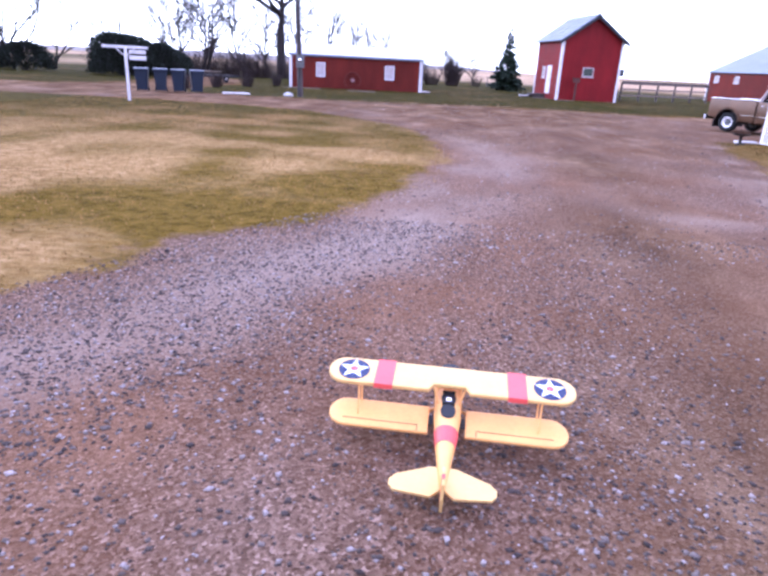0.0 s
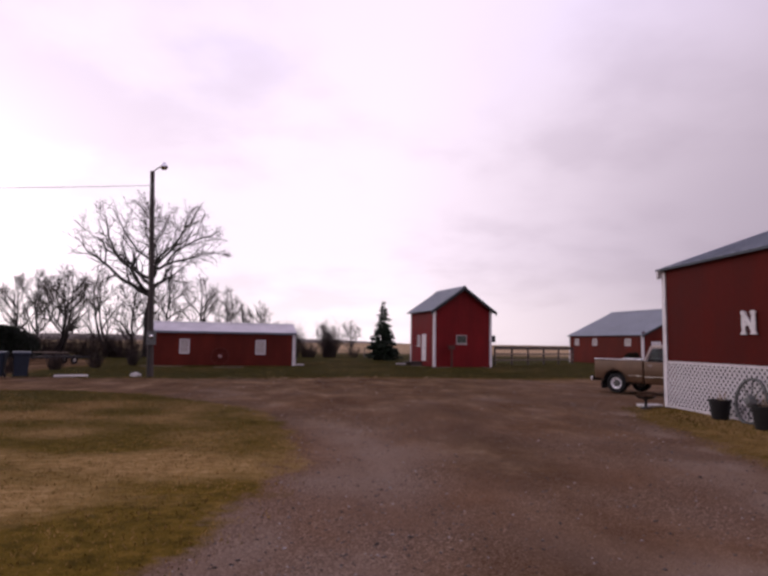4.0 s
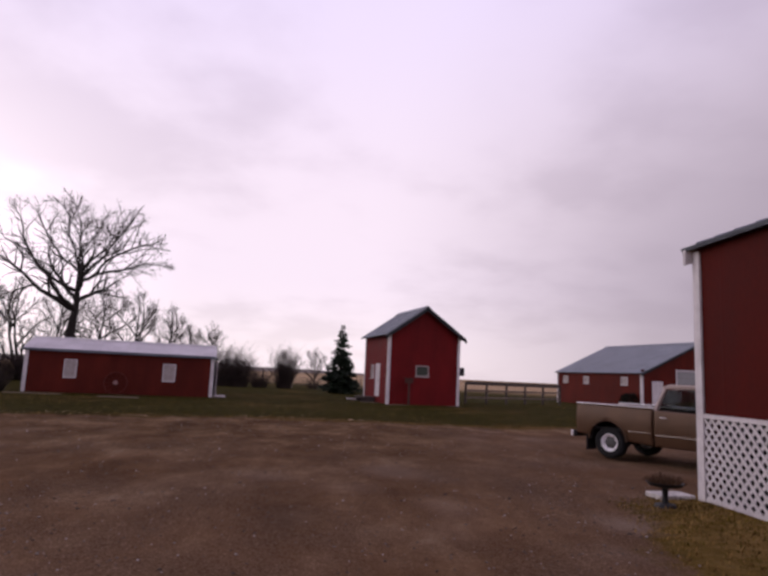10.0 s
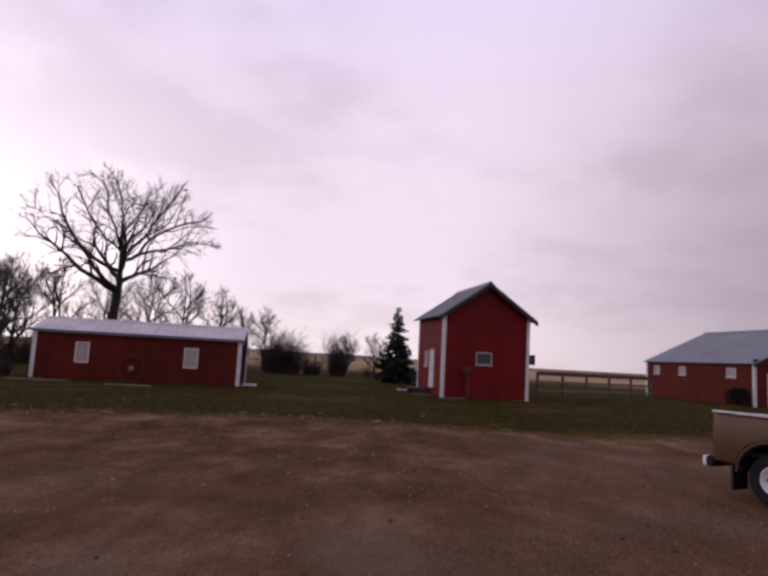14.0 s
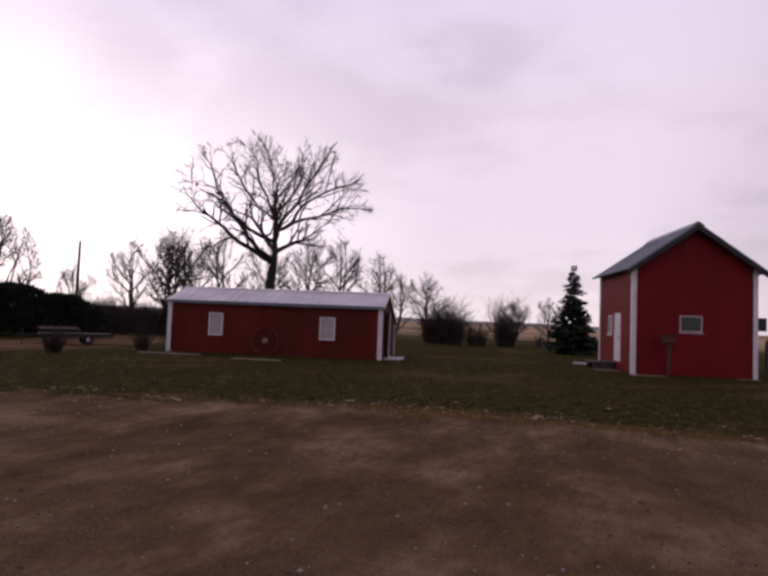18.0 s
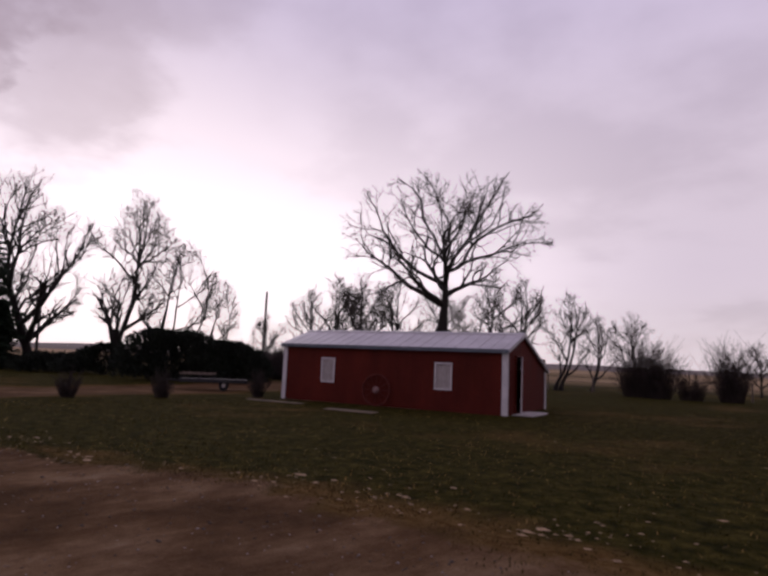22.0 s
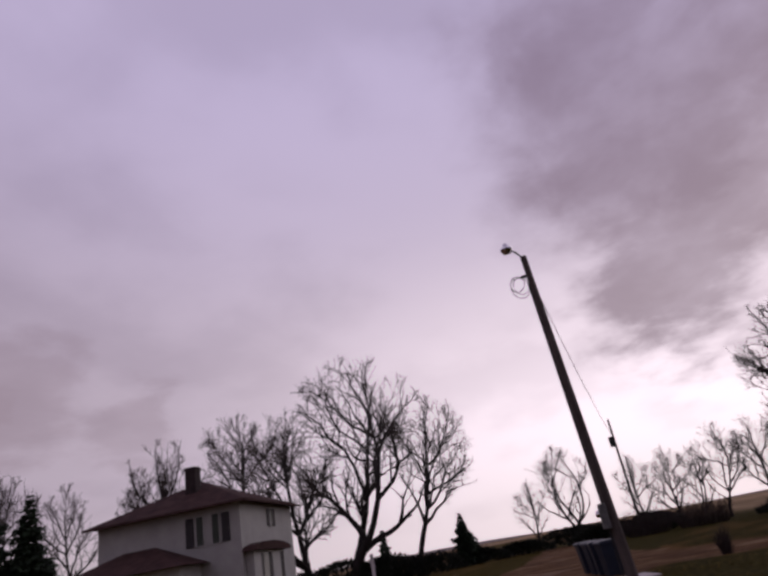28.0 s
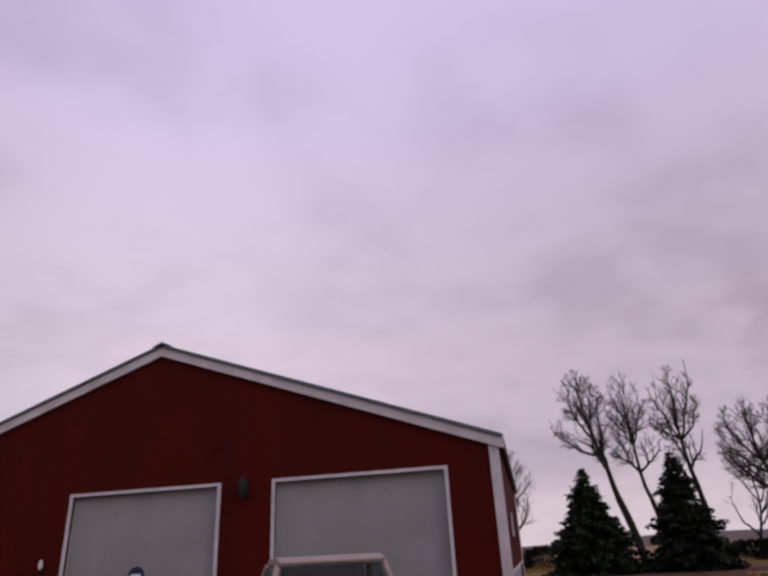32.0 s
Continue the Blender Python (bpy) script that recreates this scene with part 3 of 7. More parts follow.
def holed(length, holes, top, pitch=0.30, thick=0.08, rib=0.005):
    """A ribbed sheet wall in its own plane: x along, z up, outside towards -y; top(x) is its height. Openings (x0, x1, z0, z1) go through it."""
    prof, x = {0.0: 0.0, length: 0.0, length / 2: 0.0}, pitch / 2
    while x < length - 0.05:
        for dx, y in ((-0.03, 0.0), (-0.012, -rib), (0.012, -rib), (0.03, 0.0)):
            prof[x + dx] = y
        x += pitch
    for h in holes:
        for k in list(prof):
            if any(abs(k - e) < 0.04 for e in h[:2]):
                del prof[k]
        prof[h[0]] = prof[h[1]] = 0.0
    prof[0.0] = prof[length] = 0.0
    xs = sorted(prof)
    zs = sorted({0.0, *[z for h in holes for z in h[2:]]}) + [None]
    bm = bmesh.new()
    grid = [[[bm.verts.new((x, y, top(x) if z is None else z)) for y in (prof[x], thick)] for z in zs] for x in xs]
    solid = {(i, k) for i in range(len(xs) - 1) for k in range(len(zs) - 1) if not any(h[0] < (xs[i] + xs[i + 1]) / 2 < h[1] and h[2] - 1e-6 <= zs[k] < h[3] - 1e-6 for h in holes)}
    for i, k in solid:
        a, b, c, d = grid[i][k], grid[i + 1][k], grid[i + 1][k + 1], grid[i][k + 1]
        bm.faces.new((a[0], b[0], c[0], d[0]))
        bm.faces.new((d[1], c[1], b[1], a[1]))
        for other, p, q in (((i, k - 1), a, b), ((i + 1, k), b, c), ((i, k + 1), c, d), ((i - 1, k), d, a)):
            if other not in solid:
                bm.faces.new((q[0], p[0], p[1], q[1]))
    bmesh.ops.delete(bm, geom=[v for v in bm.verts if not v.link_faces], context="VERTS")
    return bm


def ribbed(length, height, top=None, **kw):
    return holed(length, [], top or (lambda x: height), **kw)


def place(ob, x, y, z=0.0, turn=0.0):
    ob.matrix_local = pose(x, y, z, 0, 0, turn)
    return ob


def roof_slope(span, run, rise, thick=0.06, pitch=0.45):
    """A sheet roof from its eave (z 0) up to the ridge (z rise): x along the eave, y up the slope's run; standing seams."""
    line, x = [(0.0, 0.0)], pitch
    while x < span - 0.1:
        line += [(x - 0.02, 0.0), (x - 0.012, 0.022), (x + 0.012, 0.022), (x + 0.02, 0.0)]
        x += pitch
    bm = prism(bmesh.new(), line + [(span, 0.0), (span, -thick), (0.0, -thick)], 0, math.hypot(run, rise))
    bmesh.ops.transform(bm, matrix=Matrix.Rotation(math.atan2(rise, run), 4, "X"), verts=bm.verts[:])
    return bm


def gable(parent, length, depth, eave, peak, over, roof, walls, trim=WHITE, along=True):
    """Roof, fascia and corner boards over a plan length (x) by depth (y); the ridge runs along x, or along y."""
    if along:
        half, span = depth / 2, length
    else:
        half, span = length / 2, depth
    slope = (peak - eave) / half
    run = half + over
    low = eave - over * slope
    for side in (0, 1):
        bm = roof_slope(span + 2 * over, run, run * slope)
        ob = part("roof", bm, roof, parent)
        if along:
            place(ob, -over if side == 0 else length + over, -over if side == 0 else depth + over, low + 0.09, 0 if side == 0 else 180)
        else:
            place(ob, -over if side == 0 else length + over, depth + over if side == 0 else -over, low + 0.09, -90 if side == 0 else 90)
        ob = part("fascia", boxes((0, span + 2 * over, -0.03, 0, -0.13, 0.02)), trim if walls != "dark" else DARK_ROOF, parent)
        ob.matrix_local = parent.children[-2].matrix_local
        ob.matrix_local = ob.matrix_local @ pose(0, 0, -0.02)
    ridge = part("ridge_cap", prism(bmesh.new(), [(-0.22, -0.22 * slope), (0.22, -0.22 * slope), (0.22, -0.22 * slope + 0.03), (0, 0.05), (-0.22, -0.22 * slope + 0.03)], 0, span + 2 * over), roof, parent)
    if along:
        ridge.matrix_local = pose(length + over, depth / 2, peak + 0.10, 0, 0, 90)
    else:
        ridge.matrix_local = pose(length / 2, -over, peak + 0.10)


def rake_trim(parent, width, eave, peak, over, y, mat, wide=0.16, deep=0.05):
    """Boards under the roof's edge on a gable, in the plane y."""
    half = width / 2
    slope = (peak - eave) / half
    for s in (-1, 1):
        pts = [(half + s * (half + over), eave - over * slope + 0.02), (half, peak + 0.02), (half, peak + 0.02 - wide), (half + s * (half + over), eave - over * slope + 0.02 - wide)]
        part("rake_board", prism(bmesh.new(), pts, y - deep, y), mat, parent)


def corner_boards(parent, length, depth, eave, mat=WHITE, w=0.14, z0=0.0):
    for x in (0, length):
        for y in (0, depth):
            sx, sy = (1 if x == 0 else -1), (1 if y == 0 else -1)
            bm = boxes((min(x - sx * 0.03, x + sx * w), max(x - sx * 0.03, x + sx * w), min(y - sy * 0.03, y - sy * 0.004), max(y - sy * 0.03, y - sy * 0.004), z0, eave - 0.02),
                       (min(x - sx * 0.03, x - sx * 0.004), max(x - sx * 0.03, x - sx * 0.004), min(y - sy * 0.004, y + sy * w), max(y - sy * 0.004, y + sy * w), z0, eave - 0.02))
            part("corner_board", bm, mat, parent)


def frame_of(bm, x0, x1, z0, z1, w=0.055, y0=-0.05, y1=0.02):
    for r in ((x0 - w, x0, z0 - w, z1 + w), (x1, x1 + w, z0 - w, z1 + w), (x0, x1, z0 - w, z0), (x0, x1, z1, z1 + w)):
        box(bm, r[0], r[1], y0, y1, r[2], r[3])
    return bm


def window(parent, x, y, turn, width, z0, z1, fill, frame_mat=WHITE, bars=True, label="", sill=True):
    """A framed window in a wall whose outside faces -y before the turn."""
    w = thing("window", label, "", x=0)
    w.parent = parent
    place(w, x, y, 0, turn)
    part("window_frame", frame_of(bmesh.new(), 0, width, z0, z1), frame_mat, w)
    part("pane", boxes((0, width, 0.0, 0.02, z0, z1)), fill, w)
    if bars:
        part("glazing_bar", boxes((width / 2 - 0.015, width / 2 + 0.015, -0.02, 0.0, z0, z1)), frame_mat, w)
    if sill:
        part("window_sill", boxes((-0.1, width + 0.1, -0.1, 0.0, z0 - 0.11, z0 - 0.07)), frame_mat, w)
    return w


def wagon_wheel(name, label, r, mat, hub_mat, x, y, z, turn, tilt, group="", parent=None, spokes=10):
    """An iron-tyred spoked wheel, flat in x and z."""
    w = thing(name, label, "wheel" if parent is None else "", group)
    w.parent = parent
    w.matrix_local = pose(x, y, z, tilt, 0, turn)
    flat = pose(0, 0, 0, 90)
    rim = bmesh.new()
    n = 40
    ring = [[(r - 0.05, -0.03), (r, -0.03), (r, 0.03), (r - 0.05, 0.03)][k] for k in range(4)]
    vs = [[rim.verts.new((a * math.cos(2 * math.pi * i / n), h, a * math.sin(2 * math.pi * i / n))) for a, h in ring] for i in range(n)]
    for i in range(n):
        for k in range(4):
            rim.faces.new((vs[i][k], vs[(i + 1) % n][k], vs[(i + 1) % n][(k + 1) % 4], vs[i][(k + 1) % 4]))
    part("rim", rim, mat, w)
    part("hub", lathe(bmesh.new(), [(0.09, -0.09), (0.12, -0.04), (0.135, 0), (0.12, 0.04), (0.09, 0.09)], 20, m=flat), hub_mat, w)
    for i in range(spokes):
        a = 2 * math.pi * i / spokes
        part("spoke", rods(((0.12 * math.cos(a), 0, 0.12 * math.sin(a)), ((r - 0.04) * math.cos(a), 0, (r - 0.04) * math.sin(a)), 0.015, 0.011), n=6), mat, w)
    return w


def long_shed():
    """Its ridge stands nearer the front wall, the back wall is the lower one."""
    L, D, E, P, R, B = 9.42, 5.3, 2.22, 2.82, 1.82, 1.55
    x0, y0, turn = -12.6, 46.85, 11.0
    s = thing("shed", "long low barn-red shed with a pale metal roof and boarded windows", "shed", x=x0, y=y0, z=0.03, turn=turn)
    wins = [(1.91, 2.43, 0.82, 1.68), (6.82, 7.38, 0.80, 1.66)]
    place(part("wall", holed(L, wins, lambda x: E), SHED_RED, s, "barn-red ribbed front wall"), 0, 0)
    place(part("wall", ribbed(L, B), SHED_RED, s), L, D, 0, 180)

    def top(y):
        return E + (P - E) * y / R if y < R else P + (B - P) * (y - R) / (D - R)

    place(part("wall", ribbed(D, E, lambda x: top(D - x)), SHED_RED, s), 0, D, 0, -90)
    place(part("wall", holed(D, [(1.02, 1.84, 0.05, 2.02)], top), SHED_RED, s, "gable end with a doorway"), L, 0, 0, 90)
    part("floor_slab", boxes((0.05, L - 0.05, 0.05, D - 0.05, -0.05, 0.06)), CONCRETE, s)
    over = 0.12
    for run, rise, low, y, z, x, a in ((R + over, (P - E) / R * (R + over), E - over * (P - E) / R, -over, 0, -over, 0), (D - R + over, (P - B) / (D - R) * (D - R + over), B - over * (P - B) / (D - R), D + over, 0, L + over, 180)):
        place(part("roof", roof_slope(L + 2 * over, run, rise, 0.05), PALE_STEEL, s), x, y, low + 0.07, a)
        place(part("fascia", boxes((0, L + 2 * over, -0.025, 0, -0.11, 0.01)), DARK_ROOF if a == 0 else WHITE, s), x, y, low + 0.05, a)
    part("ridge_cap", prism(bmesh.new(), [(R - 0.2, P + 0.01), (R + 0.2, P + 0.01), (R + 0.2, P + 0.04), (R, P + 0.10), (R - 0.2, P + 0.04)], -over, L + over, "x"), PALE_STEEL, s)
    for x in (-over, L + over - 0.03):
        for p, q in (((-over, E - 0.04), (R, P)), ((R, P), (D + over, B - 0.04))):
            part("rake_board", prism(bmesh.new(), [(p[0], p[1] + 0.06), (q[0], q[1] + 0.06), (q[0], q[1] - 0.06), (p[0], p[1] - 0.06)], x, x + 0.03, "x"), PALE_STEEL, s)
    for x, y, h in ((0, 0, E), (L, 0, E), (0, D, B), (L, D, B)):
        sx, sy, w = (1 if x == 0 else -1), (1 if y == 0 else -1), 0.15
        bm = boxes((min(x - sx * 0.03, x + sx * w), max(x - sx * 0.03, x + sx * w), min(y - sy * 0.03, y - sy * 0.004), max(y - sy * 0.03, y - sy * 0.004), 0, h - 0.03),
                   (min(x - sx * 0.03, x - sx * 0.004), max(x - sx * 0.03, x - sx * 0.004), min(y - sy * 0.004, y + sy * w), max(y - sy * 0.004, y + sy * w), 0, h - 0.03))
        part("corner_board", bm, WHITE, s)
    for x0_, x1_, z0, z1 in wins:
        window(s, x0_, 0.03, 0, x1_ - x0_, z0, z1, BOARD, WHITE, False, "window closed with a pale speckled board", False)
    d = thing("door", "plain white plank door, standing half open", "")
    d.parent = s
    d.matrix_local = pose(L + 0.0, 1.84, 0.06, 0, 0, -72)
    part("leaf", boxes((0.0, 0.80, -0.04, 0.0, 0.0, 1.95), bevel=0.004), WHITE, d)
    for z in (0.35, 1.5):
        part("brace", boxes((0.06, 0.74, -0.06, -0.042, z, z + 0.12)), WHITE, d)
    part("handle", rods(((0.72, -0.08, 0.95), (0.72, -0.08, 1.1), 0.012)), IRON, d)
    f = part("door_frame", frame_of(bmesh.new(), 1.02, 1.84, 0.10, 2.02, 0.05), SHED_RED, s)
    place(f, L, 0, 0, 90)
    part("doorstep", boxes((L + 0.05, L + 0.8, 0.5, 2.5, -0.08, 0.05), bevel=0.02), CONCRETE, s)
    c, k = math.cos(radians(turn)), math.sin(radians(turn))
    wagon_wheel("wagon_wheel", "old red-painted wagon wheel with a pale hub leaning on the shed", 0.60, WHEEL_RED, HUB_PAINT, x0 + 4.45 * c + 0.14 * k, y0 + 4.45 * k - 0.14 * c, 0.63, turn, -4, spokes=12)
    return s


long_shed()


def tall_barn():
    W, D, E, P = 4.56, 4.90, 4.20, 5.80
    s = thing("barn", "tall narrow barn-red granary with a grey metal gable roof", "barn", x=6.5, y=49.55, turn=TURN_YARD)
    top = lambda x: E + (P - E) * (1 - abs(x - W / 2) / (W / 2))
    place(part("wall", holed(W, [(1.80, 2.52, 1.76, 2.28)], top), RED, s, "red gable wall with a small window"), 0, 0)
    place(part("wall", ribbed(W, E, top), RED, s), W, D, 0, 180)
    place(part("wall", holed(D, [(1.55, 2.05, 1.55, 2.25), (2.6, 3.3, 0.5, 2.3)], lambda x: E), RED, s), 0, D, 0, -90)
    place(part("wall", ribbed(D, E), RED, s), W, 0, 0, 90)
    part("floor", boxes((0.06, W - 0.06, 0.06, D - 0.06, 0.30, 0.42)), WOOD, s)
    gable(s, W, D, E, P, 0.32, STEEL, "", along=False)
    rake_trim(s, W, E, P, 0.32, -0.30, IRON, 0.20)
    corner_boards(s, W, D, E)
    part("vent_hood", prism(bmesh.new(), [(0.14, 1.85), (0.50, 1.85), (0.50, 2.35), (0.14, 2.35)], W + 0.01, W + 0.42, "x"), IRON, s, "dark metal vent hood")
    window(s, 1.80, 0.03, 0, 0.72, 1.76, 2.28, PANE, BOARD, False, "small sash window with a weathered frame")
    d = thing("door", "tall narrow white side door", "")
    d.parent = s
    place(d, 0.02, D - 2.6, 0, -90)
    part("leaf", boxes((0, 0.70, -0.03, 0.02, 0.5, 2.3)), WHITE, d)
    part("casing", frame_of(bmesh.new(), 0, 0.70, 0.5, 2.3, 0.09), WHITE, d)
    part("handle", rods(((0.6, -0.06, 1.3), (0.6, -0.06, 1.45), 0.012)), IRON, d)
    window(s, 0.03, D - 1.55, -90, 0.5, 1.55, 2.25, BOARD, WHITE, False, "narrow boarded side window")
    st = thing("step", "dark wooden doorstep", "")
    st.parent = s
    part("tread", boxes((-1.0, -0.03, 2.2, 3.5, 0.26, 0.33), bevel=0.01), POLE, st)
    for y in (2.3, 3.4):
        part("stringer", boxes((-0.9, -0.05, y - 0.04, y + 0.04, -0.06, 0.26)), POLE, st)
    lean = thing("lean_to", "small dark lean-to on the far side", "")
    lean.parent = s
    part("roof", prism(bmesh.new(), [(W, 2.55), (W + 0.95, 2.15), (W + 0.95, 2.05), (W, 2.45)], 3.2, 5.5), DARK_ROOF, lean)
    for y in (3.3, 5.4):
        part("post", boxes((W + 0.75, W + 0.85, y - 0.05, y + 0.05, -0.06, 2.14)), WOOD, lean)
    part("cross_beam", boxes((W + 0.74, W + 0.86, 3.2, 5.5, 1.98, 2.07)), WOOD, lean)


tall_barn()


def pad(x, y, w, d, turn, label):
    ob = tagged(part("concrete_pad", boxes((-w / 2, w / 2, -d / 2, d / 2, -0.05, 0.042), bevel=0.012), WORN_PAD), label, "slab", "pads on the lawn")
    ob.matrix_world = pose(x, y, 0, 0, 0, turn)


for x, y, w, d in ((7.05, 49.05, 1.25, 0.5), (10.55, 49.95, 0.8, 0.4), (5.6, 51.0, 1.0, 0.5)):
    pad(x, y, w, d, TURN_YARD, "worn concrete pad at the foot of the barn")
pad(-7.2, 45.1, 1.9, 0.5, 11, "worn concrete pad along the shed wall")
pad(-11.4, 45.4, 2.6, 0.35, 11, "worn concrete pad along the shed wall")
part("foot_board", boxes((-0.95, 0.10, -0.10, 0.10, 0.02, 0.11), bevel=0.01), WHITE, None)
foot = bpy.data.objects["foot_board"]
tagged(foot, "pale painted plank lying at the barn's back corner", "plank")
foot.matrix_world = pose(5.25, 54.35, 0, 0, 0, TURN_YARD)


def meter_post():
    p = thing("meter_post", "rusty brown post with a small metal box beside the barn", "post", x=7.78, y=49.42, turn=TURN_YARD)
    part("post", boxes((-0.06, 0.06, -0.06, 0.06, -0.06, 1.55), bevel=0.008), METER_PAINT, p)
    part("box", boxes((-0.30, 0.20, -0.16, -0.06, 1.28, 1.56), bevel=0.015), METER_PAINT, p, "rusty metal box")
    part("cap", boxes((-0.34, 0.24, -0.20, 0.08, 1.56, 1.60)), METER_PAINT, p)


meter_post()


def overhead_door(parent, x, y, turn, width, height, sections, glazed=None, label="", deep=False):
    d = thing("overhead_door", label, "")
    d.parent = parent
    place(d, x, y, 0, turn)
    h = height / sections
    for i in range(sections):
        bm = boxes((0, width, 0.0, 0.045, i * h + 0.004, (i + 1) * h - 0.002), bevel=0.003)
        part("section", bm, DARK if glazed == i else PANEL, d, "dark window section" if glazed == i else "")
    bm = bmesh.new()
    w = 0.07 if deep else 0.12
    for r in ((-w, 0.0, 0, height + w), (width, width + w, 0, height + w), (0, width, height, height + w)):
        box(bm, r[0], r[1], -0.17 if deep else -0.06, -0.01 if deep else 0.05, r[2], r[3])
    part("casing", bm, WHITE, d)
    part("handle", rods(((width / 2 - 0.08, -0.04, 0.5), (width / 2 + 0.08, -0.04, 0.5), 0.012)), IRON, d)
    return d


def machine_shed():
    W, D, E, P = 10.95, 11.1, 2.72, 5.25
    s = thing("machine_shed", "broad barn-red machine shed with a blue-grey metal roof", "shed", x=26.6, y=58.2, turn=TURN_YARD)
    top = lambda x: E + (P - E) * (1 - abs(x - W / 2) / (W / 2))
    place(part("wall", holed(W, [(1.0, 1.9, 0.05, 2.1), (3.3, 7.7, 0.0, 3.0)], top), MACHINE_RED, s), 0, 0)
    place(part("wall", ribbed(W, E, top), MACHINE_RED, s), W, D, 0, 180)
    holes = [(D - 10.1, D - 9.5, 1.85, 2.35), (D - 7.1, D - 6.5, 1.85, 2.35), (D - 2.3, D - 1.6, 1.85, 2.35)]
    place(part("wall", holed(D, holes, lambda x: E), MACHINE_RED, s), 0, D, 0, -90)
    place(part("wall", ribbed(D, E), MACHINE_RED, s), W, 0, 0, 90)
    part("floor_slab", boxes((0.06, W - 0.06, 0.06, D - 0.06, -0.06, 0.04)), CONCRETE, s)
    gable(s, W, D, E, P, 0.2, STEEL, "", along=False)
    rake_trim(s, W, E, P, 0.2, -0.18, IRON)
    corner_boards(s, W, D, E)
    for x0, x1, z0, z1 in holes:
        window(s, 0.03, D - x0, -90, x1 - x0, z0, z1, BOARD, WHITE, False, "small high window closed with pale board")
    d = thing("door", "white side door", "")
    d.parent = s
    place(d, 1.0, 0.03, 0)
    part("leaf", boxes((0, 0.9, -0.03, 0.02, 0.05, 2.1)), WHITE, d)
    part("casing", frame_of(bmesh.new(), 0, 0.9, 0.1, 2.1, 0.06), WHITE, d)
    part("handle", rods(((0.8, -0.07, 1.0), (0.8, -0.07, 1.1), 0.015)), IRON, d)
    overhead_door(s, 3.3, 0.03, 0, 4.4, 3.0, 6, 3, "white sectional overhead door with a dark window band")
    lamp = thing("wall_lamp", "round white yard lamp under the gable", "")
    lamp.parent = s
    place(lamp, W / 2, -0.05, 4.1)
    part("arm", rods(((0, 0.03, 0), (0, -0.25, 0.05), 0.02)), IRON, lamp)
    part("shade", lathe(bmesh.new(), [(0.05, 0.08), (0.16, 0.0), (0.13, -0.1), (0.03, -0.16)], 16, (0, -0.28, 0.0)), WHITE, lamp)


machine_shed()


